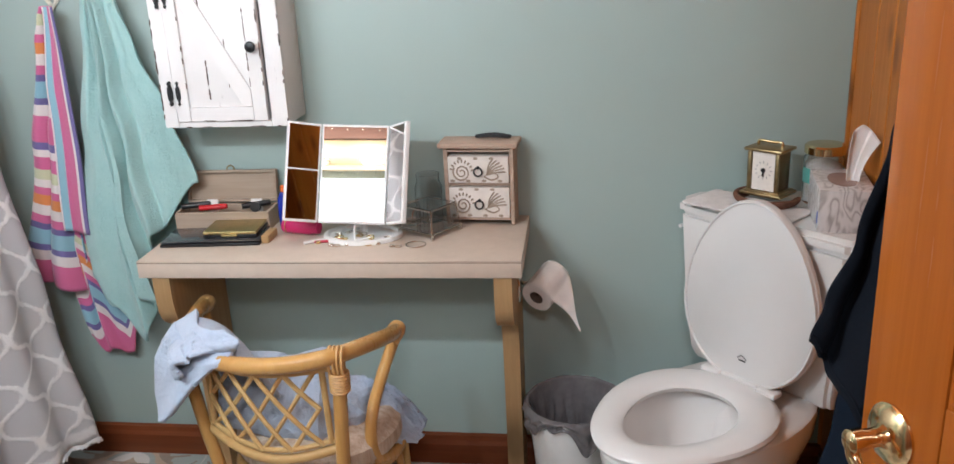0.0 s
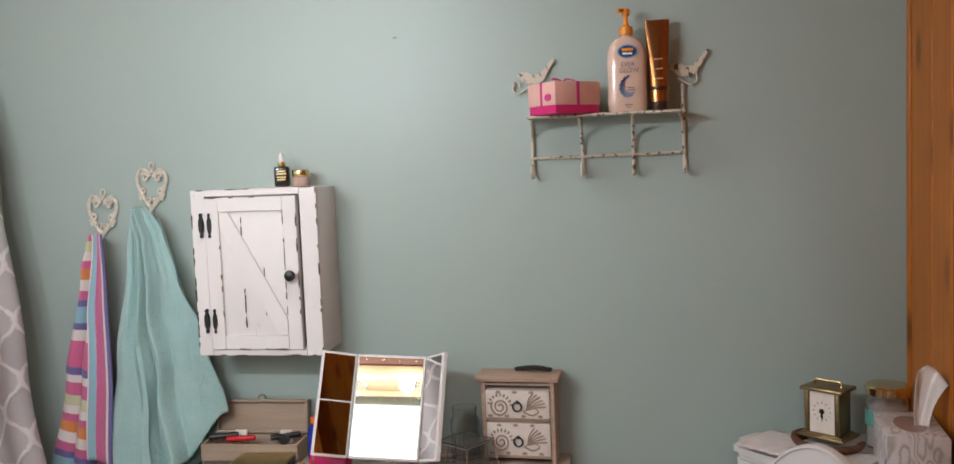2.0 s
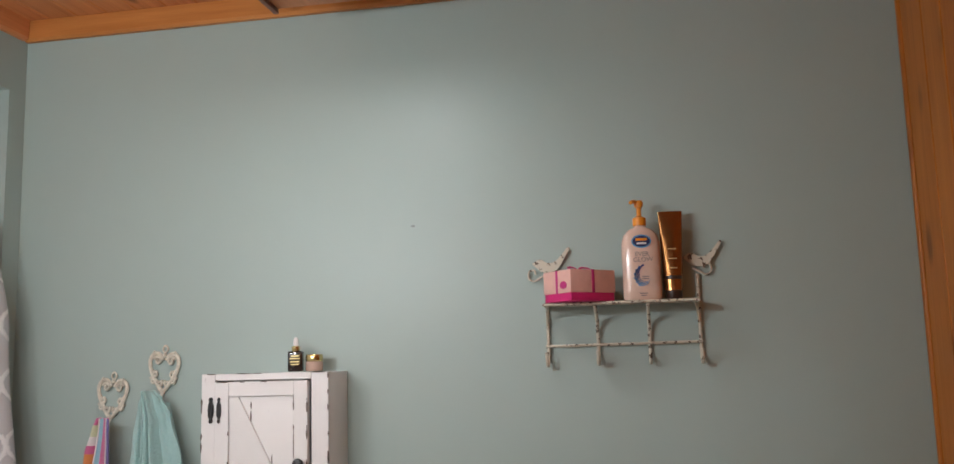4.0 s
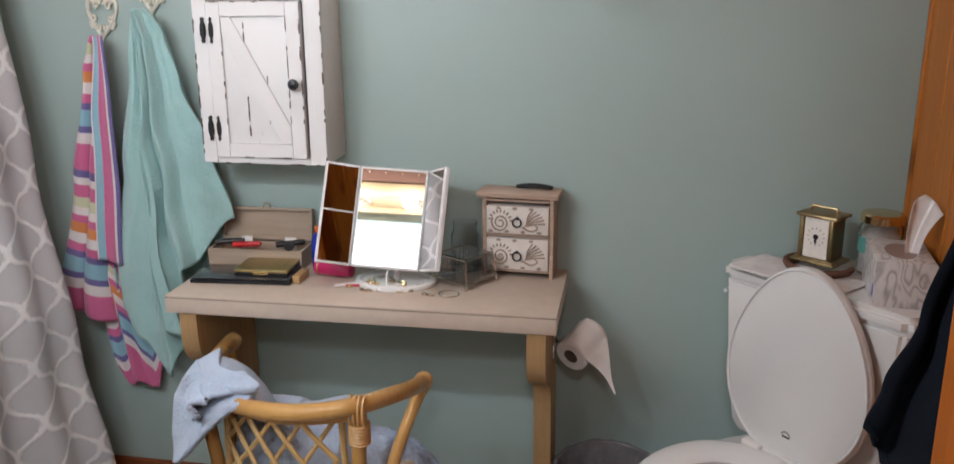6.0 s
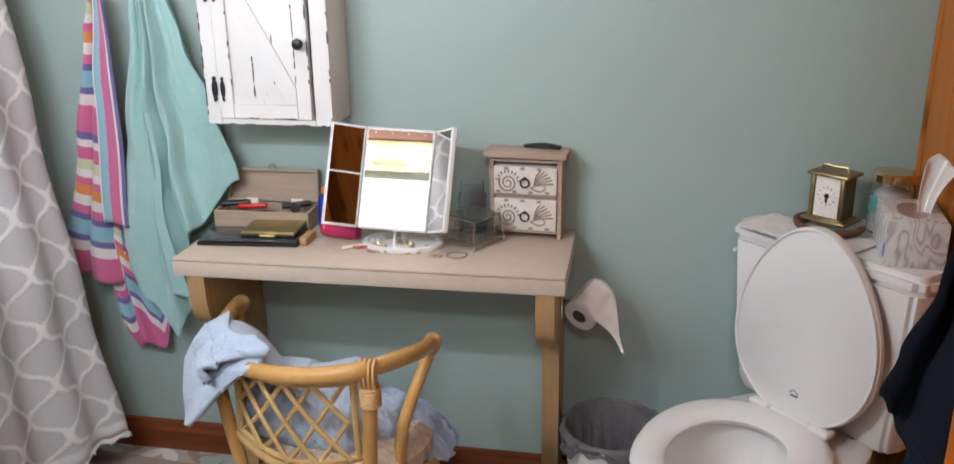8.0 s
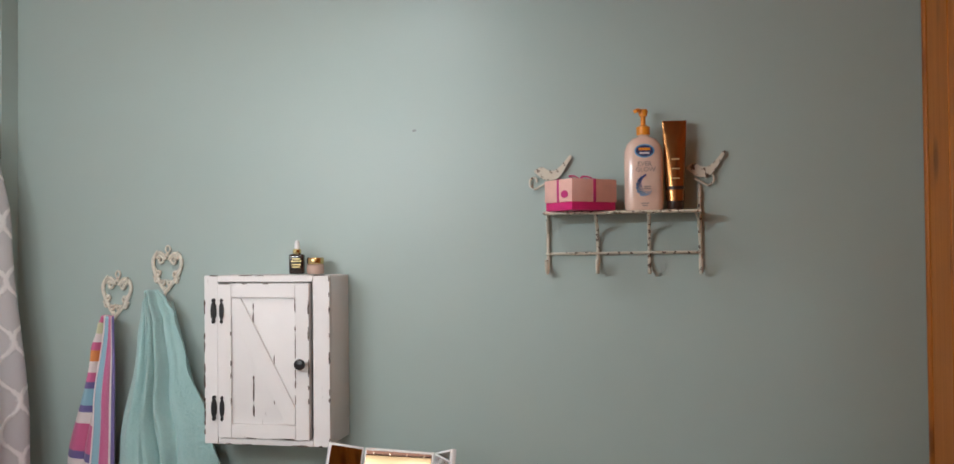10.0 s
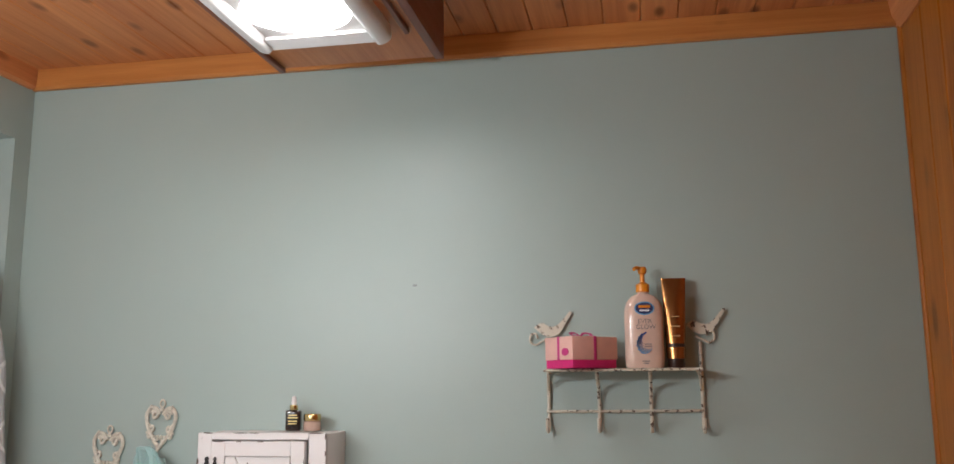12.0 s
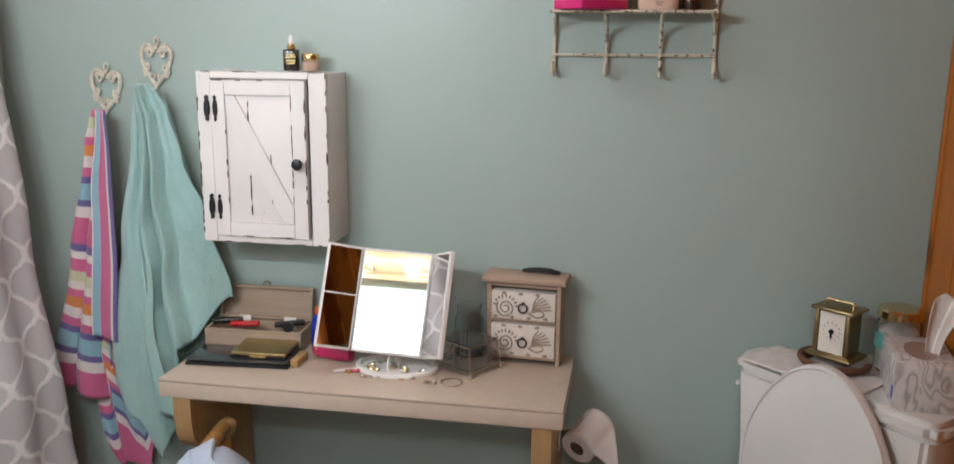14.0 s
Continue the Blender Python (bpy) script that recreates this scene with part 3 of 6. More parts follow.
# ---- white barn-door wall cabinet ----
cab = thing("wall_cabinet", 0.0, 0.0, 0.0, "distressed white wall cabinet with barn-style door, hung on the wall", "cabinet")
CX0, CX1, CY, CZ0, CZ1 = -0.427, -0.112, -0.142, 1.028, 1.428
bm = B()
for a, b, c, d in ((CX0, CX0 + 0.014, CZ0, CZ1), (CX1 - 0.014, CX1, CZ0, CZ1), (CX0 + 0.0142, CX1 - 0.0142, CZ0, CZ0 + 0.014), (CX0 + 0.0142, CX1 - 0.0142, CZ1 - 0.014, CZ1)):
    box(bm, a, b, CY + 0.016, -0.001, c, d, 0.002)
box(bm, CX0 + 0.0142, CX1 - 0.0142, -0.006, -0.0012, CZ0 + 0.0142, CZ1 - 0.0142)
part("body", bm, CABSIDE, cab)
ff = B()
box(ff, CX0 - 0.002, CX0 + 0.033, CY, CY + 0.0155, CZ0 - 0.002, CZ1 + 0.002, 0.0012, 1)
box(ff, CX1 - 0.04, CX1 + 0.002, CY, CY + 0.0155, CZ0 - 0.002, CZ1 + 0.002, 0.0012, 1)
box(ff, CX0 + 0.0335, CX1 - 0.0405, CY, CY + 0.0155, CZ1 - 0.014, CZ1 + 0.002, 0.0012, 1)
box(ff, CX0 + 0.0335, CX1 - 0.0405, CY, CY + 0.0155, CZ0 - 0.002, CZ0 + 0.012, 0.0012, 1)
part("face_frame", ff, CABWHITE, cab)
dx0, dx1, dz0, dz1, dy = CX0 + 0.036, CX1 - 0.0475, CZ0 + 0.014, CZ1 - 0.017, CY - 0.006
door = part("door", box(B(), dx0, dx1, dy + 0.008, dy + 0.02, dz0, dz1, 0.002), CABWHITE, cab)
for a, b, c, d in ((dx0, dx0 + 0.034, dz0, dz1), (dx1 - 0.034, dx1, dz0, dz1), (dx0 + 0.0345, dx1 - 0.0345, dz1 - 0.034, dz1), (dx0 + 0.0345, dx1 - 0.0345, dz0, dz0 + 0.034)):
    part("rail", box(B(), a, b, dy, dy + 0.0075, c, d, 0.0008, 1), CABWHITE, door)
bx0, bx1, bz0, bz1 = dx0 + 0.036, dx1 - 0.036, dz0 + 0.036, dz1 - 0.036
w = 0.03
part("brace", prism(B(), [(bx0, bz1), (bx0, bz1 - w * 1.3), (bx1 - w * 0.75, bz0), (bx1, bz0), (bx1, bz0 + w * 1.3), (bx0 + w * 0.75, bz1)], dy + 0.001, dy + 0.0078, "y"), CABWHITE, door, smooth=False)
rnd = random.Random(4)
for i in range(95):
    # chips worn through along boards and edges
    side = rnd.random()
    if side < 0.4:
        cx, cz, yy = rnd.choice((dx0 + 0.034, dx1 - 0.034, lerp(bx0, bx1, 0.33), lerp(bx0, bx1, 0.66))), rnd.uniform(dz0 + 0.04, dz1 - 0.04), dy - 0.0006
        if abs(cx - dx0 - 0.034) > 0.01 and abs(cx - dx1 + 0.034) > 0.01:
            yy = dy + 0.0062
        hw, hh = rnd.uniform(0.0012, 0.0024), rnd.uniform(0.006, 0.02)
    elif side < 0.8:
        cx, cz, yy = rnd.choice((CX0 - 0.001, CX1 + 0.001, dx1 - 0.001)), rnd.uniform(CZ0, CZ1), CY - 0.0006
        if cx == dx1 - 0.001:
            yy = dy - 0.0006
        hw, hh = rnd.uniform(0.0014, 0.003), rnd.uniform(0.005, 0.018)
    else:
        cx, cz, yy = rnd.uniform(CX0 + 0.01, CX1 - 0.01), rnd.choice((CZ1 + 0.0014, CZ0 - 0.001, dz1 - 0.001, dz0 + 0.001)), CY - 0.0006
        if cz in (dz1 - 0.001, dz0 + 0.001):
            yy, cx = dy - 0.0006, rnd.uniform(dx0, dx1)
        hw, hh = rnd.uniform(0.006, 0.026), rnd.uniform(0.001, 0.002)
    out = [(cx + hw * rnd.uniform(0.5, 1.1) * math.cos(a), cz + hh * rnd.uniform(0.5, 1.1) * math.sin(a)) for a in [math.tau * k / 9 for k in range(9)]]
    part("chip", prism(B(), out, yy, yy + 0.0012, "y"), WORN, cab, smooth=False)
for hz in (1.345, 1.112):
    for hx in (dx0 - 0.011, dx0 + 0.011):
        out = [(hx + s * ww * 0.75, hz + hh) for s, seq in ((1, ((0.001, -0.03), (0.005, -0.025), (0.002, -0.021), (0.0065, -0.012), (0.0075, 0), (0.0065, 0.012), (0.002, 0.021), (0.005, 0.025), (0.001, 0.03))),
                                                     (-1, ((0.001, 0.03), (0.005, 0.025), (0.002, 0.021), (0.0065, 0.012), (0.0075, 0), (0.0065, -0.012), (0.002, -0.021), (0.005, -0.025), (0.001, -0.03)))) for ww, hh in seq]
        part("hinge", prism(B(), out, dy - 0.004, dy - 0.0002 if hx > dx0 else CY - 0.0002, "y"), IRON, cab, "black iron butterfly hinge", smooth=False)
part("knob", lathe(B(), [(0.005, 0.0), (0.005, 0.008), (0.012, 0.013), (0.0135, 0.019), (0.011, 0.025), (0.001, 0.028)], n=18, m=pose(-0.176, dy, 1.222, 90, 0, 0)), IRON, door, "round black knob")

# ---- corner toilet ----
wc = thing("toilet", XR + 0.012, 0.0, 0.0, "white corner toilet with its lid raised", "toilet", rz=135)


def egg(y0, y1, w, n=40, sq=0.0):
    """An egg-shaped outline from the back y0 to the front y1, w half wide."""
    out = []
    for i in range(n):
        a = math.tau * i / n
        yy = math.cos(a)
        k = w * (math.sin(a)) * (1 - 0.16 * yy) * (1 + sq * max(0.0, -yy))
        out.append((k, (y0 + y1) / 2 + yy * (y1 - y0) / 2))
    return out


def loft(bm, rows, n=40, cap=True):
    rings = []
    for y0, y1, w, z in rows:
        rings.append([bm.verts.new((x, y, z)) for x, y in egg(y0, y1, w, n)])
    return ring_skin(bm, rings, cap)


part("pedestal", loft(B(), [(0.4, 0.735, 0.121, 0.0), (0.4, 0.735, 0.122, 0.012), (0.405, 0.73, 0.117, 0.03), (0.415, 0.718, 0.108, 0.1), (0.418, 0.714, 0.105, 0.17), (0.41, 0.716, 0.107, 0.205), (0.38, 0.732, 0.118, 0.222), (0.31, 0.775, 0.145, 0.25), (0.255, 0.81, 0.166, 0.295), (0.23, 0.832, 0.178, 0.345), (0.225, 0.842, 0.182, 0.385), (0.228, 0.843, 0.182, 0.4), (0.24, 0.835, 0.172, 0.4085), (0.452, 0.79, 0.13, 0.409), (0.456, 0.785, 0.126, 0.395), (0.47, 0.765, 0.114, 0.35), (0.5, 0.73, 0.088, 0.29), (0.53, 0.68, 0.055, 0.245), (0.55, 0.65, 0.03, 0.235)]), PORCELAIN, wc)
part("trapway", loft(B(), [(0.18, 0.55, 0.085, 0.0), (0.18, 0.55, 0.085, 0.03), (0.2, 0.55, 0.072, 0.06), (0.19, 0.55, 0.075, 0.2), (0.17, 0.5, 0.095, 0.3), (0.16, 0.45, 0.12, 0.404)], 28), PORCELAIN, wc)
bm2 = B()
seat_rings = [[bm2.verts.new((x, y, z)) for x, y in egg(y0, y1, w)] for y0, y1, w, z in (
    (0.41, 0.843, 0.178, 0.4155), (0.402, 0.852, 0.185, 0.418), (0.4, 0.854, 0.187, 0.425), (0.405, 0.848, 0.183, 0.433), (0.42, 0.832, 0.169, 0.4385),
    (0.452, 0.81, 0.145, 0.4385), (0.485, 0.788, 0.116, 0.435), (0.495, 0.779, 0.108, 0.427), (0.49, 0.783, 0.112, 0.4155))]
ring_skin(bm2, seat_rings, False, True)
part("seat", bm2, SEATWHITE, wc, "white plastic seat")
LT = Matrix.Translation((0, 0.405, 0.43)) @ Matrix.Rotation(radians(2.5), 4, "X")
bm = B()
lid = [[bm.verts.new(LT @ Vector((x * s, t, z - 0.005))) for x, z in egg(0.0, 0.446, 0.178)] for s, t in ((0.96, 0.012), (1.0, 0.007), (1.0, -0.004), (0.97, -0.009))]
ring_skin(bm, lid, True)
part("lid", bm, SEATWHITE, wc, "raised white plastic lid")
bm = B()
rim = [LT @ Vector((x * 0.965, 0.0135, z * 0.978)) for x, z in egg(0.0, 0.446, 0.178)]
tube(bm, rim, 0.0035, 6, True)
part("lid_rim", bm, SEATWHITE, wc)
for s in (-1, 1):
    part("hinge", box(B(), s * 0.078 - 0.026, s * 0.078 + 0.026, 0.402, 0.436, 0.4305, 0.446, 0.006, 3), SEATWHITE, wc)
part("hinge_bar", box(B(), -0.051, 0.051, 0.404, 0.428, 0.4305, 0.444, 0.005, 3), SEATWHITE, wc)
part("lid_mark", tube(B(), [LT @ Vector((-0.012 + 0.024 * i / 8, 0.0145, 0.062 + 0.008 * math.sin(math.pi * i / 8))) for i in range(9)], 0.0009, 5), BLACK, wc, "small grey arc mark")
part("lid_mark", box(B(), -0.009, 0.009, -0.001, 0.001, -0.0015, 0.0015, m=LT @ Matrix.Translation((0, 0.0125, 0.057))), BLACK, wc, "small grey bar mark")


def tank_outline(g, front):
    return [(0.243 + g, 0.283), (0.243 + g, front - 0.022 + g), (0.225 + g, front + g), (-0.205 - g, front + g), (-0.223 - g, front - 0.022 + g), (-0.225 - g, 0.272), (-0.02, 0.05), (0.02, 0.05)]


bm = B()
rings = [[bm.verts.new((x * k, y, z)) for x, y in tank_outline(0.0, f)] for k, f, z in ((0.86, 0.34, 0.405), (0.88, 0.352, 0.43), (0.95, 0.362, 0.58), (1.0, 0.368, 0.779))]
ring_skin(bm, rings)
bmesh.ops.bevel(bm, geom=[e for e in bm.edges if abs(e.verts[0].co.z - e.verts[1].co.z) > 0.01], offset=0.008, segments=2, affect="EDGES")
part("tank", bm, PORCELAIN, wc)
bm = prism(B(), tank_outline(0.008, 0.362), 0.779, 0.82, "z")
bmesh.ops.bevel(bm, geom=list(bm.edges), offset=0.013, segments=4, affect="EDGES")
part("tank_lid", bm, PORCELAIN, wc)
part("flush_lever", tube(B(), spline([(0.232, 0.31, 0.745), (0.245, 0.312, 0.745), (0.249, 0.325, 0.744), (0.247, 0.35, 0.743)]), 0.005, 8), WHITE, wc)

# ---- rattan chair ----
chair = thing("rattan_chair", 0.0, -0.47, 0.0, "honey rattan armchair with lattice back and beige cushion", "chair")
OFF = Vector((0.0, -0.47, 0.0))


def cane(name, pts, r, per=6, closed=False, n=10, label=""):
    return part(name, tube(B(), [p - OFF for p in spline(pts, per, closed)], r, n, closed), PALE_CANE if "lattice" in name or name == "lower_rail" else RATTAN, chair, label)


FA, FB, FC, FD = (-0.19, -0.612, 0), (0.104, -0.694, 0), (0.205, -0.33, 0), (-0.114, -0.262, 0)
cane("back_leg", [(-0.19, -0.612, 0.0), (-0.182, -0.615, 0.2), (-0.182, -0.613, 0.34), (-0.205, -0.612, 0.47), (-0.232, -0.6, 0.6)], 0.0145)
cane("back_leg", [(0.104, -0.694, 0.0), (0.114, -0.69, 0.25), (0.122, -0.688, 0.45), (0.132, -0.686, 0.672)], 0.0145)
cane("front_leg", [(0.208, -0.325, 0.0), (0.195, -0.335, 0.03), (0.17, -0.35, 0.15), (0.165, -0.36, 0.33)], 0.013)
cane("front_leg", [(-0.118, -0.255, 0.0), (-0.11, -0.265, 0.04), (-0.105, -0.28, 0.15), (-0.11, -0.29, 0.33)], 0.013)
for fx, fy, _ in (FA, FB, FC, FD):
    part("foot_cap", lathe(B(), [(0.012, 0.0), (0.0165, 0.001), (0.0165, 0.006), (0.012, 0.008)], (fx, fy + 0.47, 0), 14), WHITE, chair)
cane("arm_rail", [(-0.335, -0.27, 0.607), (-0.315, -0.37, 0.62), (-0.275, -0.5, 0.635), (-0.2, -0.625, 0.648), (-0.08, -0.69, 0.66), (0.03, -0.71, 0.672), (0.125, -0.69, 0.684), (0.172, -0.585, 0.662), (0.18, -0.46, 0.62), (0.172, -0.372, 0.59)], 0.0175, 8, n=12)
cane("arm_hoop", [(0.172, -0.38, 0.576), (0.16, -0.445, 0.535), (0.148, -0.525, 0.478), (0.146, -0.56, 0.42), (0.155, -0.55, 0.365), (0.175, -0.49, 0.338), (0.185, -0.42, 0.338)], 0.0135, 8)
cane("arm_hoop", [(-0.335, -0.275, 0.59), (-0.29, -0.36, 0.53), (-0.25, -0.46, 0.45), (-0.225, -0.5, 0.39), (-0.2, -0.45, 0.35), (-0.16, -0.35, 0.34)], 0.0135, 8)
for tx, ty, tz in ((0.172, -0.372, 0.587), (-0.335, -0.27, 0.604)):
    part("binding", lathe(B(), [(0.014, -0.034), (0.0205, -0.031), (0.0215, -0.012), (0.0215, 0.008), (0.019, 0.02), (0.008, 0.025)], n=16, m=Matrix.Translation((tx, ty + 0.47, tz)) @ Matrix.Rotation(radians(-82), 4, "X") @ Matrix.Rotation(radians(6), 4, "Y")), RATTAN_BIND, chair, "wrapped cane binding")
for i in range(7):
    part("binding_turn", tube(B(), [(0.131 + 0.0185 * math.cos(t), -0.2165 + 0.0185 * math.sin(t), 0.645 - i * 0.0062) for t in [math.tau * k / 14 for k in range(14)]], 0.0032, 5, True), RATTAN_BIND, chair)
for i in range(4):
    part("binding_turn", tube(B(), [(0.117 + i * 0.009, -0.2165 - 0.0185 * math.cos(t), 0.672 + 0.03 * math.sin(t)) for t in [math.pi * k / 10 - 1.3 for k in range(11)]], 0.0032, 5), RATTAN_BIND, chair)


def back_point(s, h):
    """On the curved back: s from the left post to the right one, h from the lower rail to the upper."""
    return Vector((lerp(-0.19, 0.105, s) - 0.012 * (1 - h) * (0.5 - s), lerp(-0.605, -0.672, s) - 0.045 * math.sin(math.pi * s), lerp(0.482, 0.625, h) + 0.022 * s * h - 0.022 * math.sin(math.pi * s) * (1 - h)))


cane("lower_rail", [back_point(s / 8, -0.1) for s in range(9)], 0.011, 3)
cane("lattice_rail", [back_point(s / 8, 0.02) for s in range(9)], 0.006, 3, n=8)
cane("lattice_rail", [back_point(s / 8, 1.0) for s in range(9)], 0.007, 3, n=8)
cane("lattice_post", [back_point(0.955, h / 4) for h in range(5)], 0.007, 2, n=8)
cane("lattice_post", [back_point(0.045, h / 4) for h in range(5)], 0.007, 2, n=8)
for i in range(-2, 5):
    for sgn in (1, -1):
        pts = []
        for j in range(9):
            h = j / 8
            s = 0.05 + i * 0.215 + 0.43 * (h if sgn > 0 else 1 - h)
            if 0.04 <= s <= 0.96:
                p = back_point(s, h)
                pts.append(p + Vector((0, 0.003 * sgn, 0)))
        if len(pts) > 2:
            cane("lattice_cane", pts, 0.0052, 2, n=6)
ringp = [(0.0 + 0.178 * math.cos(a) + 0.02 * math.sin(a), -0.465 + 0.165 * math.sin(a), 0.335) for a in [math.tau * k / 16 for k in range(16)]]
cane("seat_hoop", ringp, 0.0145, 3, True)
cush = lathe(B(), [(0.001, 0.0), (0.15, 0.0), (0.172, 0.006), (0.19, 0.03), (0.188, 0.06), (0.165, 0.082), (0.1, 0.094), (0.001, 0.097)], (0.0, 0.0, 0.344), 40, sy=0.93)
k = Mat("beige_slub_weave", 0.9, spec=0.15)
nn = k.noise(60, 4, 0.7, (1, 1, 0.12))
k.colour(k.mix(nn.step(0.35, 0.65), (0.40, 0.30, 0.22), (0.60, 0.51, 0.42)))
k.bump(nn, 0.4, 0.002)
part("cushion", cush, k.m, chair, "beige slub-woven round cushion")
cane("stretcher", [(-0.168, -0.602, 0.11), (-0.168, -0.602, 0.26), (-0.155, -0.61, 0.3), (-0.1, -0.63, 0.312), (0.02, -0.665, 0.30), (0.075, -0.685, 0.265), (0.092, -0.69, 0.2), (0.09, -0.688, 0.08)], 0.0095)
cane("stretcher", [(0.12, -0.672, 0.09), (0.122, -0.66, 0.22), (0.13, -0.63, 0.28), (0.15, -0.55, 0.315), (0.16, -0.44, 0.315), (0.165, -0.4, 0.26), (0.168, -0.385, 0.12)], 0.0095)
lowh = [(-0.165, -0.56, 0.235), (-0.14, -0.6, 0.205), (-0.06, -0.63, 0.185), (0.04, -0.65, 0.185), (0.1, -0.63, 0.195), (0.135, -0.52, 0.2), (0.14, -0.42, 0.215), (0.08, -0.34, 0.22), (-0.03, -0.31, 0.22), (-0.12, -0.36, 0.22), (-0.16, -0.46, 0.225)]
cane("foot_hoop", lowh, 0.0115, 5, True)
cane("stretcher", [(-0.175, -0.6, 0.1), (-0.165, -0.58, 0.26), (-0.14, -0.5, 0.315), (-0.12, -0.38, 0.315), (-0.112, -0.32, 0.24), (-0.11, -0.3, 0.1)], 0.0095)


def heap(u, v):
    x = chain([(0, -0.2), (0.3, -0.08), (0.55, 0.04), (0.75, 0.12), (0.9, 0.185), (1, 0.225)], u)
    top = chain([(0, 0.56), (0.2, 0.565), (0.35, 0.555), (0.5, 0.585), (0.56, 0.575), (0.64, 0.5), (0.78, 0.462), (0.9, 0.41), (1, 0.345)], u)
    low = chain([(0, 0.44), (0.7, 0.42), (0.88, 0.345), (1, 0.325)], u)
    yn = chain([(0, -0.56), (0.3, -0.59), (0.55, -0.6), (0.7, -0.54), (0.85, -0.47), (1, -0.43)], u)
    yf = chain([(0, -0.36), (0.6, -0.35), (1, -0.33)], u)
    k = math.sin(math.pi * min(1.0, v * 1.02)) ** 0.5 if v < 0.98 else 0.0
    f = wob(u * 3.4 - v * 1.2, v * 2.0, 0.3) * 0.018 + wob(u * 60, v * 34, 3.2) * 0.0025
    if u > 0.56:
        # creases running down towards the loose corner
        f += (0.4 - abs(math.sin((v * 1.5 + u * 1.1) * 7 + 2.0 * wob(u * 3, v * 2, 1.1))) ** 0.7) * 0.03 * min(1.0, (u - 0.56) * 6)
    return Vector((x + f * 0.5, lerp(yn, yf, v) - f * 0.3, lerp(low, top, k) + f * k)) - OFF


def tongue(u, v):
    # over the rail: u along the arm from its tip to the back, v from inside to outside
    rx, ry, rz = lerp(-0.305, -0.135, u), lerp(-0.42, -0.678, u ** 0.9), lerp(0.605, 0.652, u)
    nx, ny = -0.86, -0.5
    drop = chain([(0, 0.07), (0.5, 0.06), (0.7, 0.035), (1, 0.01)], u)
    rise = 0.022 + 0.034 * math.sin(math.pi * u)
    f = wob(u * 3, v * 2.4, 7.7) * 0.02 + wob(u * 7, v * 5, 2.2) * 0.006 + wob(u * 50, v * 48, 6.2) * 0.0025 - 0.014 * math.exp(-((v - 0.42 - 0.2 * u) / 0.05) ** 2)
    if v < 0.45:
        t = v / 0.45
        off, z = lerp(-0.12, 0.0, t), lerp(rz - 0.11, rz + rise, math.sin(t * math.pi / 2) ** 0.8)
    else:
        t = (v - 0.45) / 0.55
        off, z = 0.062 * math.sin(min(1.0, t * 1.8) * math.pi / 2), rz + rise - (drop + rise) * t ** 1.25
    return Vector((rx + nx * off + f * nx, ry + ny * off + f * ny, z + f * 0.6)) - OFF


def corner_lobe(u, v):
    # the loose corner over the back of the arm: v from the rail down, u across
    lx, lz = chain([(0, -0.229), (0.25, -0.284), (0.5, -0.315), (0.8, -0.329), (1, -0.328)], v), chain([(0, 0.7), (0.25, 0.669), (0.5, 0.609), (0.8, 0.519), (1, 0.459)], v)
    rx, rz = chain([(0, -0.112), (0.25, -0.073), (0.5, -0.092), (0.65, -0.134), (0.8, -0.172), (1, -0.238)], v), chain([(0, 0.712), (0.25, 0.7), (0.5, 0.671), (0.65, 0.646), (0.8, 0.614), (1, 0.54)], v)
    y = lerp(-0.57, -0.69, u) - 0.05 * math.sin(math.pi * u) * (1 - 0.5 * v) + 0.05 * (1 - v) ** 3
    y += 0.03 * math.exp(-((v - 0.3 - 0.16 * (u - 0.3)) / 0.07) ** 2) * (1 - 0.4 * u) + wob(u * 2.4, v * 2.4, 4.4) * 0.012
    return Vector((lerp(lx, rx, u), y, lerp(lz, rz, u))) - OFF


bt = thing("bath_towel", 0.0, -0.47, 0.0, "pale blue terry bath towel heaped over the chair", "towel")
thick(part("main_cloth", sheet(B(), heap, 130, 90), TERRY_BLUE, bt), 0.008, 1)
thick(part("hanging_end", sheet(B(), tongue, 110, 110), TERRY_BLUE, bt), 0.01, 1)
thick(part("loose_corner", sheet(B(), corner_lobe, 60, 60), TERRY_BLUE, bt, angle=80), 0.012, 0)

# ---- towels on heart hooks ----
teal = thing("teal_towel", -0.605, -0.03, 1.385, "aqua terry towel hung from a heart hook", "towel")


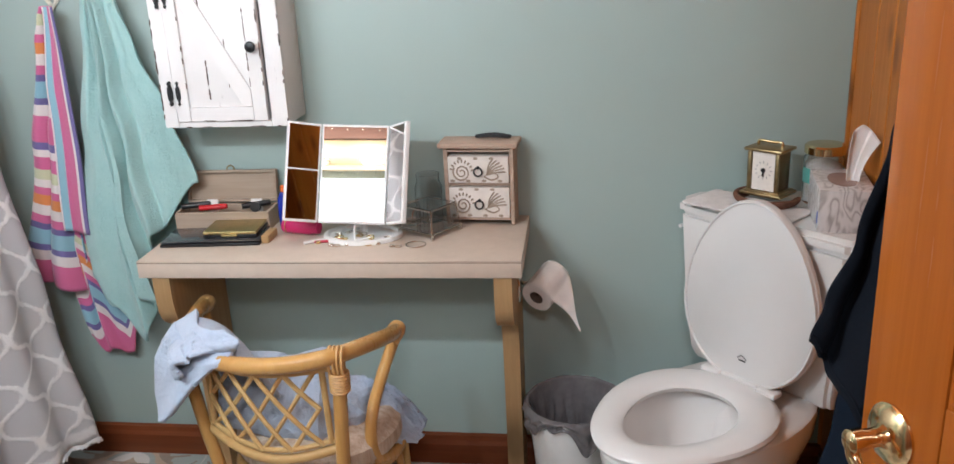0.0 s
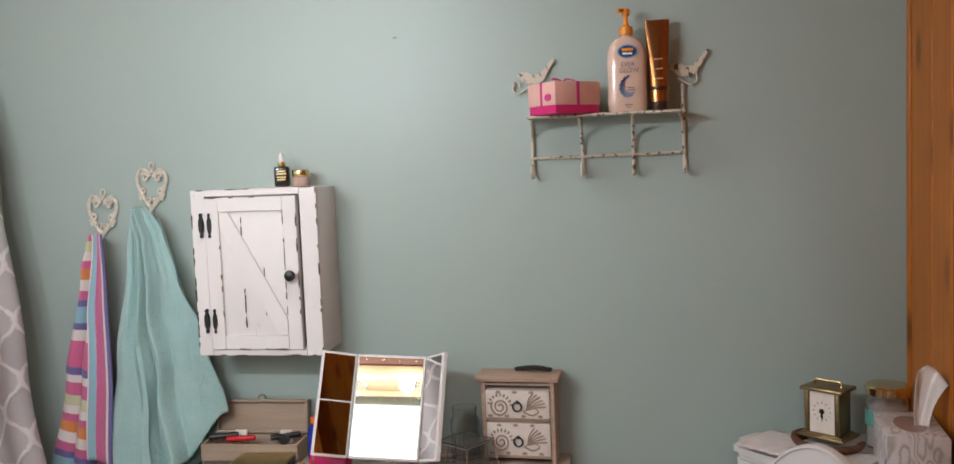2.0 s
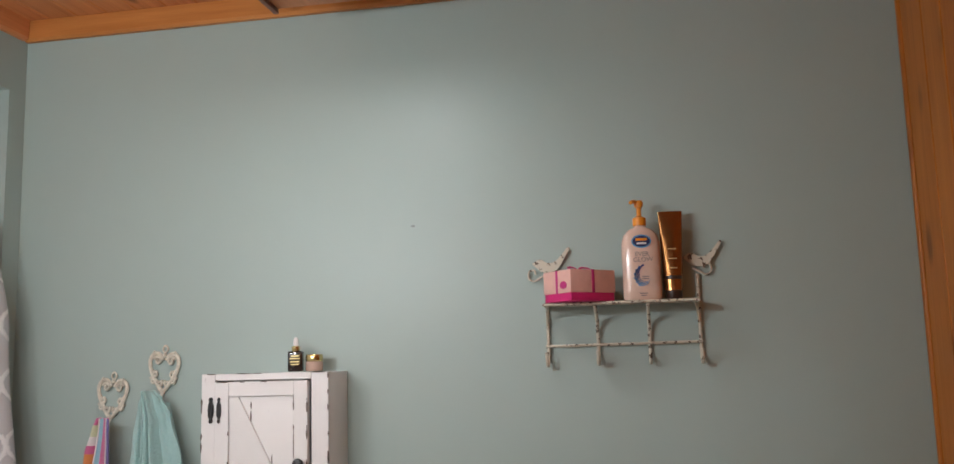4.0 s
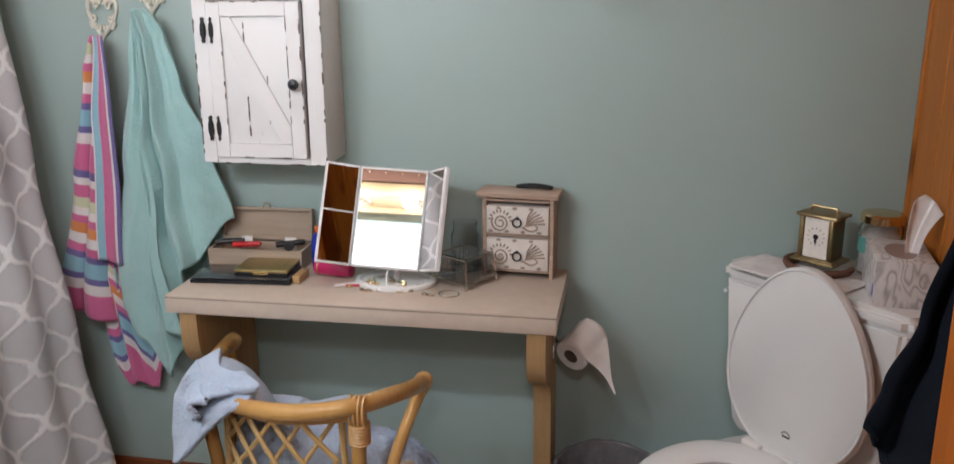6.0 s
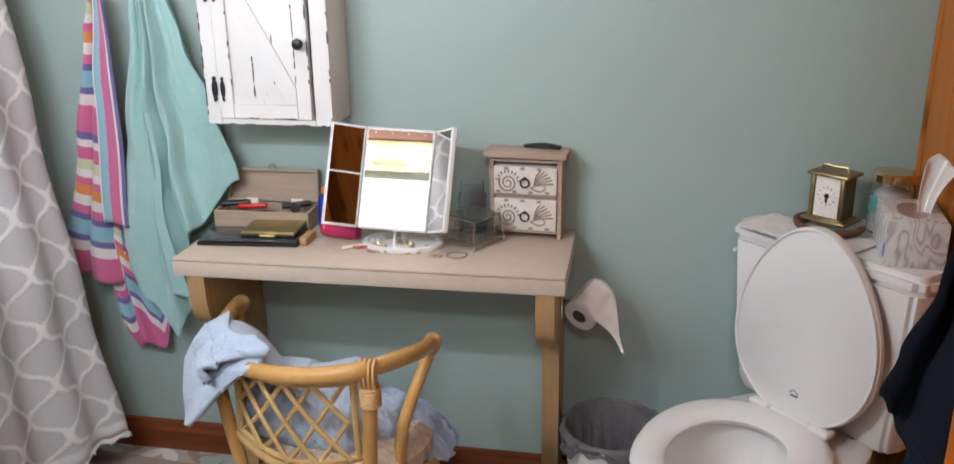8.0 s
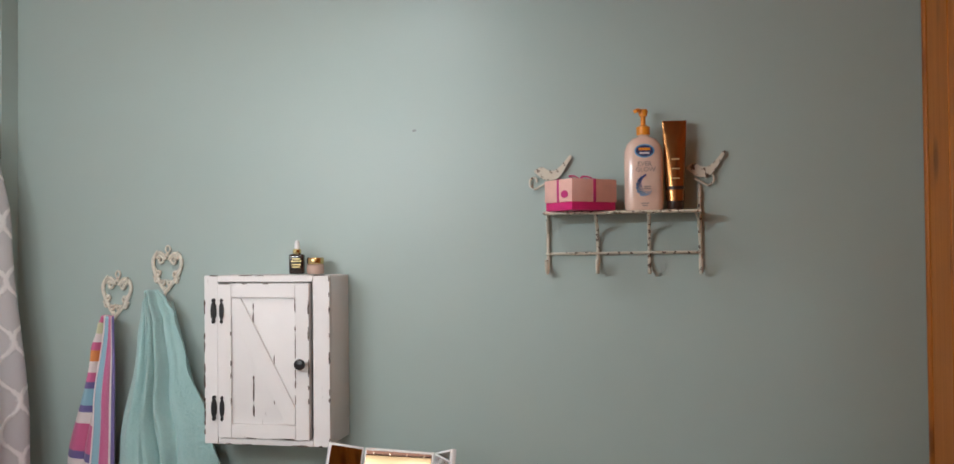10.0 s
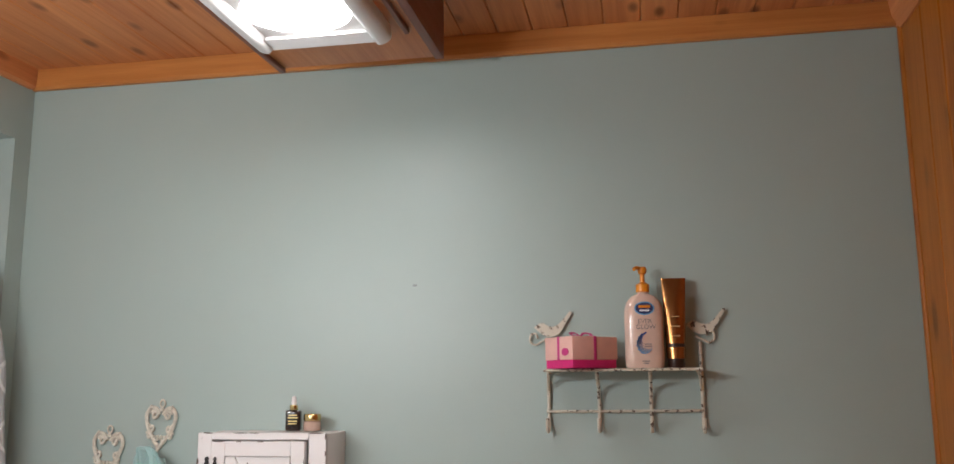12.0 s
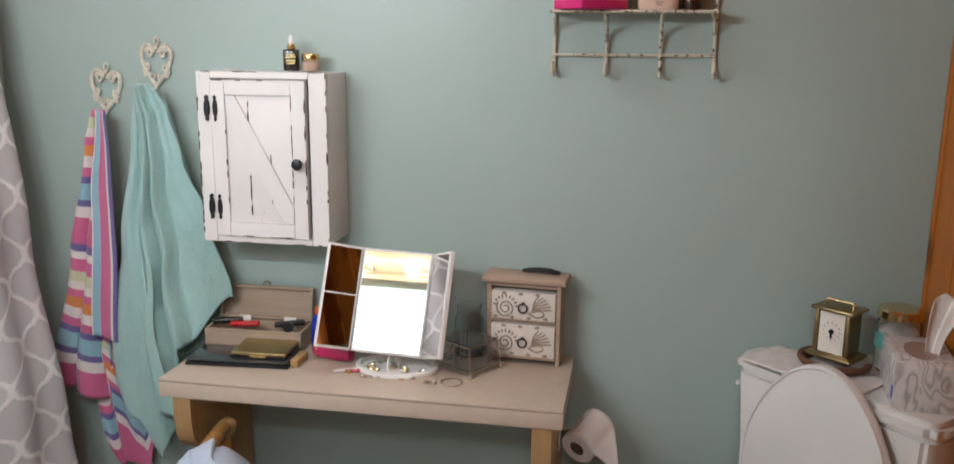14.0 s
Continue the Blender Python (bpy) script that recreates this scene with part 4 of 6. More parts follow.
def teal_cloth(u, v):
    lx = chain([(0, -0.618), (0.04, -0.634), (0.15, -0.644), (0.5, -0.7), (0.78, -0.747), (1, -0.742)], v)
    rx = chain([(0, -0.598), (0.04, -0.575), (0.12, -0.55), (0.35, -0.518), (0.65, -0.456), (1, -0.4)], v)
    zb = chain([(0, 0.6), (0.12, 0.52), (0.3, 0.415), (0.42, 0.52), (0.5, 0.63), (0.62, 0.735), (1, 0.865)], u)
    x = lerp(lx, rx, u)
    if u < 0.45:
        x += 0.05 * v ** 3 * u / 0.45
    z = lerp(1.392, zb, v) - 0.012 * math.sin(math.pi * v) * math.cos(u * 9)
    fold = 0.0
    for at, wide, deep in ((0.13, 0.07, -0.012), (0.35, 0.03, -0.034), (0.405, 0.02, 0.022), (0.47, 0.03, -0.036), (0.53, 0.022, 0.022), (0.6, 0.035, -0.03), (0.68, 0.035, 0.016), (0.84, 0.06, -0.01)):
        c = at + 0.02 * math.sin(v * 2.4 + at * 20)
        fold += deep * math.exp(-((u - c) / (wide * (0.75 + 0.5 * v))) ** 2)
    fold = fold * (0.55 + 0.45 * v) + wob(u * 4, v * 3, 1.7) * 0.014 + wob(u * 9, v * 5, 2.2) * 0.003
    fold *= 1 - 0.7 * u ** 5
    return Vector((x + 0.605, -0.04 - 0.03 * math.sin(math.pi * min(1, u * 1.15)) * (0.4 + 0.6 * v) + fold, z - 1.385))


thick(part("cloth", sheet(B(), teal_cloth, 130, 90), TERRY_TEAL, teal), 0.006)


def teal_back(u, v):
    x = lerp(lerp(-0.6, -0.6, v), lerp(-0.585, -0.42, v), u)
    z = lerp(1.36, lerp(0.66, 0.755, u), v)
    return Vector((x + 0.605, 0.014 + math.sin(u * 14) * 0.006 * v, z - 1.385))


thick(part("back_fold", sheet(B(), teal_back, 24, 40), TERRY_TEAL, teal), 0.005)

strip = thing("striped_towel", -0.755, -0.03, 1.32, "pink, white, blue and orange striped beach towel on a heart hook", "towel")
SO = Vector((0.755, 0.03, -1.32))


def strip_main(u, v):
    lx = chain([(0, -0.76), (0.04, -0.776), (0.12, -0.795), (0.5, -0.865), (1, -0.952)], v)
    rx = chain([(0, -0.735), (0.3, -0.745), (0.7, -0.775), (1, -0.775)], v)
    z = lerp(1.325, lerp(0.585, 0.535, u), v)
    fold = (0.6 - abs(math.sin(u * 6 + v)) ** 0.8) * 0.028 * (0.35 + v) + wob(u * 3, v * 4, 9.2) * 0.014
    return Vector((lerp(lx, rx, u), -0.045 + fold - 0.015 * math.sin(math.pi * u), z)) + SO


def strip_flap(u, v):
    lx = chain([(0, -0.745), (0.4, -0.775), (1, -0.8)], v)
    rx = chain([(0, -0.712), (0.2, -0.708), (0.6, -0.708), (1, -0.722)], v)
    return Vector((lerp(lx, rx, u), -0.072 + math.sin(u * 5) * 0.008 - 0.01 * v, lerp(1.325, lerp(0.735, 0.725, u), v))) + SO


def strip_low(u, v):
    x = lerp(lerp(-0.885, -0.81, v), lerp(-0.735, -0.668, v), u)
    zb = chain([(0, 0.4), (0.25, 0.342), (0.46, 0.372), (0.7, 0.345), (0.85, 0.35), (1, 0.425)], u)
    crease = -0.024 * math.exp(-((u - 0.47) / 0.1) ** 2) + 0.014 * math.exp(-((u - 0.3) / 0.09) ** 2)
    return Vector((x, -0.036 + crease * (0.4 + 0.6 * v) + wob(u * 5, v * 4, 3.1) * 0.008, lerp(0.78, zb, v))) + SO


def low_band(u, v):
    # bands rise on one side of the crease and fall on the other
    t = (v - 0.42) / 0.58
    t += 0.32 * (u / 0.46) - 0.25 if u < 0.46 else 0.22 - 0.42 * (u - 0.46) / 0.54
    return (u, min(0.95, max(0.004, 0.64 * (1 - t))))


bm = sheet(B(), strip_main, 44, 70, lambda u, v: (u, 1.85 - v * 1.85))
part_main = thick(part("cloth", bm, STRIPES, strip), 0.005)
thick(part("side_flap", sheet(B(), strip_flap, 50, 60, lambda u, v: (v, 0.21 if u < 0.06 else 0.34 if u < 0.3 else 0.06 if u < 0.78 else 0.21 if u < 0.88 else 0.265)), STRIPES, strip), 0.005)
thick(part("lower_fold", sheet(B(), strip_low, 50, 50, low_band), STRIPES, strip), 0.005)

# ---- shower curtain on its rod ----
cur = thing("shower_curtain", -0.98, -0.6, 1.9, "grey sheer shower curtain with tufted white lattice", "curtain")
CO = Vector((0.98, 0.6, -1.9))


def curtain_face(u, v):
    # u runs from the wall end towards the door, v from the rod down
    y0 = chain([(0, -0.125), (1, -0.15)], v)
    y = lerp(y0, -1.45, u)
    end = math.exp(-u * 9)
    x = chain([(0, -1.12), (0.05, -1.03), (0.2, -0.985), (0.5, -0.925), (0.75, -0.885), (1, -0.87)], v)
    x += end * chain([(0, 0), (0.55, 0.01), (0.8, 0.03), (1, 0.075)], v)
    x += math.sin(u * 58 + 1.1) * 0.014 * (0.35 + 0.65 * v) + math.sin(u * 23) * 0.018 * v + wob(u * 6, v * 2, 3.3) * 0.02
    z = lerp(1.9, 0.13, v) + (0.015 * math.sin(u * 31) + 0.01 * wob(u * 40, 0, 0)) * v
    return Vector((x, y, z)) + CO


thick(part("cloth", sheet(B(), curtain_face, 170, 90, lambda u, v: (u * 1.75, v * 1.78)), CURTAIN, cur), 0.003)
bm = B()
for j in range(900):
    # ragged tufts along the hem and the wall end
    rnd = random.Random(j)
    u, v = rnd.random() ** 1.6, 1.0
    p = curtain_face(u, v)
    d = Vector((rnd.uniform(-0.008, 0.008), rnd.uniform(-0.01, 0.01), rnd.uniform(-0.016, -0.002)))
    q = Vector((0.004, 0.007, 0.0))
    vs = [bm.verts.new(c) for c in (p - q, p + q, p + d)]
    bm.faces.new(vs)
part("fringe", bm, plain("grey_white_tuft", (0.68, 0.67, 0.68), 0.95), cur, "ragged white tufts")
rod = thing("curtain_rod", -1.1, -0.8, 1.915, "white curtain rod across the tub opening", "curtain rod")
part("rod", tube(B(), [(-0.02, -0.759, 0.0), (-0.02, 0.759, 0.0)], 0.012, 12), WHITE, rod)
for i in range(12):
    yy = 0.66 - i * 0.115
    part("ring", tube(B(), [(-0.02 + 0.017 * math.cos(t), yy, -0.006 + 0.019 * math.sin(t)) for t in [math.tau * k / 16 for k in range(16)]], 0.002, 6, True), SILVER, rod)

# ---- vanity with marble top ----
van = thing("vanity_cabinet", -0.45, -1.59, 0.0, "cream carved vanity cabinet with a marble top", "vanity")
VO = Vector((0.45, 1.59, 0.0))
part("body", box(B(), -0.58, 0.49, -0.305, 0.27, 0.03, 0.786, 0.01), VANITY, van)
part("plinth", box(B(), -0.58, 0.515, -0.305, 0.29, 0.0, 0.029, 0.004), VANITY, van)
part("side_panel", box(B(), 0.4905, 0.5, -0.25, 0.19, 0.12, 0.7, 0.006), VANITY, van)
part("front_panel", box(B(), -0.5, 0.38, 0.2705, 0.28, 0.12, 0.7, 0.006), VANITY, van)
bm = B()
lathe(bm, [(0.02, 0.0), (0.036, 0.01), (0.034, 0.05), (0.022, 0.1), (0.026, 0.3), (0.034, 0.45), (0.03, 0.5), (0.042, 0.54), (0.044, 0.6), (0.03, 0.66), (0.042, 0.72), (0.046, 0.7565)], (0.487, 0.262, 0.0295), 20)
for s, zz, rr in ((0, 0.62, 0.03), (1, 0.6, 0.026), (-1, 0.6, 0.026)):
    pts = [(0.487 + 0.04 + 0.0 * s, 0.262 + 0.022 * s, zz)]
    sp = [(0.517 + 0.01 * math.cos(t * 1.3), 0.262 + 0.022 * s + (0.004 + rr * 0.5 * t / 9) * math.cos(t), zz + (0.004 + rr * t / 9) * math.sin(t)) for t in [i * 0.45 for i in range(20)]]
    tube(bm, sp, 0.008, 6)
part("carved_corner", bm, VANITY, van, "carved scroll corner column")
bm = B()
N = 110


def top_z(x, y):
    d = (abs((x + 0.185) / 0.205) ** 3.5 + abs((y + 1.545) / 0.14) ** 3.5) ** (1 / 3.5)
    return 0.82 - 0.12 * (1 - d ** 6) if d < 1 else 0.82


cx0, cx1, cy0, cy1, cr = -1.03, 0.085, -1.897, -1.298, 0.065


def rounded(x, y):
    # pull the front corner round
    if x > cx1 - cr and y > cy1 - cr:
        dx, dy = x - (cx1 - cr), y - (cy1 - cr)
        mx, L = max(dx, dy), math.hypot(dx, dy)
        if L > 1e-6:
            return cx1 - cr + dx * mx / L, cy1 - cr + dy * mx / L
    return x, y


g = []
for i in range(N + 1):
    row = []
    for j in range(N + 1):
        x, y = rounded(lerp(cx0, cx1, i / N), lerp(cy0, cy1, j / N))
        y -= 0.2 * min(0.05, max(0.0, -0.01 - x)) * j / N + 0.05 * max(0.0, -0.06 - x) * j / N
        row.append(bm.verts.new(Vector((x, y, top_z(x, y))) + VO))
    g.append(row)
for i in range(N):
    for j in range(N):
        bm.faces.new((g[i][j], g[i + 1][j], g[i + 1][j + 1], g[i][j + 1]))
edge = [g[i][0] for i in range(N + 1)] + [g[N][j] for j in range(1, N + 1)] + [g[i][N] for i in range(N - 1, -1, -1)] + [g[0][j] for j in range(N - 1, 0, -1)]
c = Vector((0, 0, 0))
rings = [edge]
for outw, dz in ((0.008, -0.003), (0.0125, -0.012), (0.0125, -0.018), (0.008, -0.027), (-0.004, -0.033), (-0.03, -0.033)):
    r = []
    for v0 in edge:
        w = v0.co - VO
        ax = 1 if w.x > cx1 - cr - 0.001 else 0
        ay = 1 if w.y > cy1 - cr - 0.001 else 0
        dvec = Vector(((w.x - (cx1 - cr)) * ax, (w.y - (cy1 - cr)) * ay, 0))
        dvec = dvec.normalized() if dvec.length > 1e-5 else Vector((0, 0, 0))
        if not (ax and ay):
            dvec = Vector((1, 0, 0)) if (ax and w.x > cx1 - 0.001) else Vector((0, 1, 0)) if (ay and w.y > cy1 - 0.001) else Vector((0, 0, 0))
        r.append(bm.verts.new(Vector((v0.co.x, v0.co.y, 0.82)) + dvec * outw + Vector((0, 0, dz))))
    rings.append(r)
ring_skin(bm, rings, False)
bm.faces.new(rings[-1])
part("marble_top", bm, MARBLE, van, "cream marble top with rounded edge and basin")
tubew = thing("white_tube", -0.13, -1.4, 0.834, "white plastic tube lying on the marble top", "tube", rz=62)
part("body", lathe(B(), [(0.001, -0.09), (0.0125, -0.088), (0.0135, 0.03), (0.012, 0.04)], n=18, m=pose(0, 0, 0, 0, 90, 0)), WHITE, tubew)
part("cap", lathe(B(), [(0.0125, 0.0405), (0.0125, 0.068), (0.01, 0.071), (0.001, 0.0712)], n=18, m=pose(0, 0, 0, 0, 90, 0)), WHITE, tubew)

# ---- room door, open ----
DE, DH = Vector((0.925, -1.3, 0)), Vector((1.172, -1.96, 0))
ang = math.degrees(math.atan2((DE - DH).y, (DE - DH).x))
door = tagged(new("door_1"), "open amber varnished panel door with a brass lever", "door", kind="structure")
door.matrix_basis = pose(DH.x, DH.y, 0.012, 0, 0, ang)
DL, DT = (DE - DH).length, 0.035
SIDE = 1  # local +y is the side that faces the room's middle
for a, b, c, d, nm in ((DL - 0.115, DL, 0, 2.02, "stile"), (0, 0.115, 0, 2.02, "stile"), (0.1155, DL - 0.1155, 1.9, 2.02, "rail"), (0.1155, DL - 0.1155, 0, 0.2, "rail"), (0.1155, DL - 0.1155, 0.86, 1.0, "rail")):
    part(nm, box(B(), a, b, -DT, 0, c, d, 0.003), DOORWOOD, door)
for c, d in ((0.2, 0.86), (1.0, 1.9)):
    part("panel", box(B(), 0.1155, DL - 0.1155, -DT + 0.011, -0.011, c + 0.0005, d - 0.0005), DOORWOOD, door)
    part("raised_field", box(B(), 0.16, DL - 0.16, -0.0105, -0.003, c + 0.045, d - 0.045, 0.006, 2), DOORWOOD, door)
    for pts in ([(0.121, c), (0.121, d)], [(DL - 0.121, c), (DL - 0.121, d)], [(0.12, c + 0.006), (DL - 0.12, c + 0.006)], [(0.12, d - 0.006), (DL - 0.12, d - 0.006)]):
        part("moulding", tube(B(), [(p[0], -0.006, p[1]) for p in pts], 0.006, 8), DOORWOOD, door)
HX, HZ = DL - 0.05, 0.932
handle = part("door_handle", lathe(B(), [(0.034, 0.0), (0.034, 0.003), (0.028, 0.009), (0.014, 0.012), (0.0105, 0.018), (0.0105, 0.034), (0.013, 0.036), (0.013, 0.05), (0.009, 0.053), (0.001, 0.054)], n=26, m=pose(HX, 0.0003, HZ, -90, 0, 0)), BRASS, door, "polished brass lever handle")
lev = spline([(HX - dx, dy, HZ - dz) for dx, dy, dz in ((-0.003, 0.045, -0.006), (0.001, 0.047, 0.004), (0.005, 0.048, 0.014), (0.015, 0.048, 0.023), (0.025, 0.047, 0.031), (0.029, 0.046, 0.042), (0.027, 0.046, 0.051), (0.021, 0.046, 0.051), (0.021, 0.046, 0.046))], 6)
part("lever", tube(B(), lev, 0.0085, 10, radii=[lerp(0.0085, 0.0042, i / (len(lev) - 1)) for i in range(len(lev))]), BRASS, handle)

# clothes behind the door
hk = part("coat_hook", tube(B(), spline([(DL - 0.1, -DT - 0.0003, 1.34), (DL - 0.1, -DT - 0.03, 1.33), (DL - 0.09, -DT - 0.055, 1.315), (DL - 0.03, -DT - 0.075, 1.3), (DL + 0.06, -DT - 0.06, 1.28)], 5), 0.006, 8), OLDBRASS, door)
jeans = thing("dark_jeans", 1.02, -1.12, 0.6, "dark navy jeans hung behind the open door", "jeans")
JO = Vector((-1.02, 1.12, -0.6))


def jean_leg(u, v):
    lx = chain([(0, 1.0), (0.45, 0.975), (0.7, 0.955), (1, 0.928)], v)
    rx = chain([(0, 1.1), (0.5, 1.065), (1, 1.0)], v)
    x = lerp(lx, rx, u)
    y = -1.1 - 0.03 * math.exp(-((u - 0.28) / 0.12) ** 2) + 0.03 * math.exp(-((u - 0.48) / 0.07) ** 2) - 0.05 * math.sin(math.pi * u) - 0.05 * u
    zb = chain([(0, 0.665), (0.3, 0.63), (0.42, 0.64), (0.52, 0.605), (1, 0.6)], u)
    return Vector((x, y, lerp(1.2, zb, v))) + JO


thick(part("leg", sheet(B(), jean_leg, 48, 50), JEANS, jeans), 0.006)
part("hem", tube(B(), [jean_leg(i / 16, 0.965) + Vector((0, -0.005, 0)) for i in range(17)], 0.0022, 5), plain("denim_thread", (0.05, 0.06, 0.09), 0.9), jeans)
jac = thing("dark_jacket", 1.02, -1.15, 0.9, "dark navy garment hung behind the open door", "jacket")
KO = Vector((-1.02, 1.15, -0.9))


def jacket(u, v):
    lx = chain([(0, 0.998), (0.25, 0.972), (0.6, 0.945), (0.85, 0.915), (1, 0.9)], v)
    rx = chain([(0, 1.04), (1, 1.06)], v)
    x = lerp(lx, rx, u)
    zb = chain([(0, 0.955), (0.14, 0.925), (0.2, 0.9), (0.26, 0.89), (0.4, 0.855), (0.55, 0.82), (0.62, 0.86), (1, 0.83)], u)
    fold = 0.022 * math.exp(-((u - 0.17) / 0.06) ** 2) - 0.026 * math.exp(-((u - 0.36) / 0.09) ** 2) + 0.03 * math.exp(-((u - 0.58) / 0.06) ** 2)
    y = -1.15 + fold * (0.25 + v) - 0.05 * u
    return Vector((x, y, lerp(1.3, zb, v))) + KO


thick(part("front", sheet(B(), jacket, 60, 50), DENIM, jac), 0.006)
part("hem", tube(B(), [jacket(i / 30, 0.97) + Vector((0, -0.005, 0)) for i in range(31)], 0.002, 5), DENIM, jac)
part("side_seam", tube(B(), [jacket(0.62, 0.1 + 0.85 * i / 20) + Vector((-0.001, -0.005, 0)) for i in range(21)], 0.0024, 5), DENIM, jac)
thick(part("back", sheet(B(), lambda u, v: jacket(u, v) + Vector((0.02, 0.03, -0.03 * v)), 30, 40), DENIM, jac), 0.006)

# ---- bin ----
binn = thing("waste_bin", 0.578, -0.156, 0.0, "white plastic bin lined with a grey bag", "bin")
part("bucket", lathe(B(), [(0.001, 0.004), (0.088, 0.004), (0.09, 0.0), (0.094, 0.004), (0.122, 0.282), (0.128, 0.284), (0.128, 0.292), (0.119, 0.292), (0.09, 0.02), (0.001, 0.018)], n=44), WHITE, binn)


def liner(u, v):
    a = math.tau * u
    ca, sa = math.cos(a), math.sin(a)
    if v < 0.6:
        t = v / 0.6
        r, z = chain([(0, 0.03), (0.15, 0.07), (0.6, 0.1), (1, 0.12)], t), chain([(0, 0.055), (0.15, 0.06), (1, 0.298)], t)
        f = -abs(wob(ca * 4, sa * 4, t * 3)) * 0.03 * (1 - t) - abs(wob(ca * 9, sa * 9, t * 6)) * 0.012 * (1.1 - t)
    else:
        t = (v - 0.6) / 0.4
        hang = 0.06 + 0.025 * math.sin(a * 2 + 2.2) + 0.07 * wob(ca * 2.2, sa * 2.2, 7)
        r, z = 0.124 + 0.009 * math.sin(math.pi * min(1.0, t * 1.6)) + 0.003 * t, 0.301 - hang * t + 0.004 * math.sin(math.pi * t)
        f = abs(wob(ca * 5, sa * 5, t * 2)) * 0.022 * t + max(0.0, wob(ca * 14, sa * 14, t * 5)) * 0.006
    return Vector(((r + f) * ca, (r + f) * sa, z))


part("bag", sheet(B(), liner, 150, 56), BAG, binn, "crumpled grey bin bag")
bm = B()
for i in range(5):
    box(bm, -0.03, 0.03, -0.02, 0.02, 0, 0.012, 0.004, 1, m=pose(0.03 * math.cos(i * 2.4), 0.03 * math.sin(i * 2.4), 0.105 + i * 0.013, 20 * i, 15, 40 * i))
part("rubbish", bm, PAPER, binn)

# ---- rugs ----
def inside(poly, x, y):
    c, n = False, len(poly)
    for i in range(n):
        (x0, y0), (x1, y1) = poly[i], poly[(i + 1) % n]
        if (y0 > y) != (y1 > y) and x < (x1 - x0) * (y - y0) / (y1 - y0) + x0:
            c = not c
    return c


def shag(name, poly, mat, label, count, hgt, avoid=None, seed=1):
    rg = thing(name, poly[0][0], poly[0][1], 0.0, label, "rug")
    o = Vector((-poly[0][0], -poly[0][1], 0))
    part("backing", prism(B(), [(x + o.x, y + o.y) for x, y in poly], 0.0, 0.008, "z"), mat, rg)
    rnd = random.Random(seed)
    xs, ys = [p[0] for p in poly], [p[1] for p in poly]
    verts, faces = [], []
    while count:
        x, y = rnd.uniform(min(xs), max(xs)), rnd.uniform(min(ys), max(ys))
        if not inside(poly, x, y):
            continue
        count -= 1
        clump = 0.8 + 0.9 * noise.noise(Vector((x * 14, y * 14, seed)))
        h, a, w = hgt * clump * rnd.uniform(0.7, 1.2), rnd.uniform(0, 6.28), rnd.uniform(0.0022, 0.004)
        lx, ly = 0.011 * math.cos(a) + 0.012 * noise.noise(Vector((x * 9, y * 9, 5))), 0.011 * math.sin(a) + 0.012 * noise.noise(Vector((x * 9, y * 9, 9)))
        i = len(verts)
        bx, by = x + o.x, y + o.y
        for t in range(3):
            verts.append((bx + w * math.cos(a + 2.09 * t), by + w * math.sin(a + 2.09 * t), 0.006))
        verts.append((bx + lx, by + ly, 0.006 + h))
        faces += [(i, i + 1, i + 3), (i + 1, i + 2, i + 3), (i + 2, i, i + 3)]
    me = bpy.data.meshes.new("shag")
    me.from_pydata(verts, [], faces)
    me.materials.append(mat)
    p = new("shag", me)
    p.parent = rg
    p["kind"] = "stuff"
    return rg


smooth2 = lambda pts: [(p.x, p.y) for p in spline([(x, y, 0) for x, y in pts], 5, True)]
shag("contour_rug", smooth2([(0.42, -0.72), (0.455, -0.62), (0.53, -0.46), (0.6, -0.325), (0.66, -0.285), (0.715, -0.3), (0.735, -0.38), (0.69, -0.45), (0.68, -0.53), (0.74, -0.62), (0.86, -0.625), (0.94, -0.53), (0.99, -0.47), (1.07, -0.49), (1.1, -0.56), (1.06, -0.72), (0.98, -0.88), (0.84, -0.98), (0.65, -0.97), (0.49, -0.86)]), RUG, "sage green shag rug fitted round the toilet foot", 42000, 0.016, seed=2)
shag("shag_mat", round_rect(-0.98, -0.518, -0.95, -0.355, 0.03), RUG2, "grey-blue shag mat on the tiles", 12000, 0.016, seed=3)
bmat = thing("bath_mat", -0.785, -0.212, 0.0, "taupe memory foam bath mat with tan binding", "bath mat", rz=-4)
part("foam", prism(B(), round_rect(-0.22, 0.22, -0.115, 0.115, 0.055, 8), 0.001, 0.016, "z"), MAT_BROWN, bmat)
part("raised_field", prism(B(), round_rect(-0.178, 0.178, -0.072, 0.072, 0.03, 8), 0.0162, 0.019, "z"), MAT_BROWN, bmat)
part("binding", tube(B(), [(x, y, 0.009) for x, y in round_rect(-0.222, 0.222, -0.117, 0.117, 0.056, 8)], 0.007, 6, True), MAT_EDGE, bmat)


def flat(name, c, rough=0.4, **kw):
    return plain(name, c, rough, 0.06, 30, **kw)


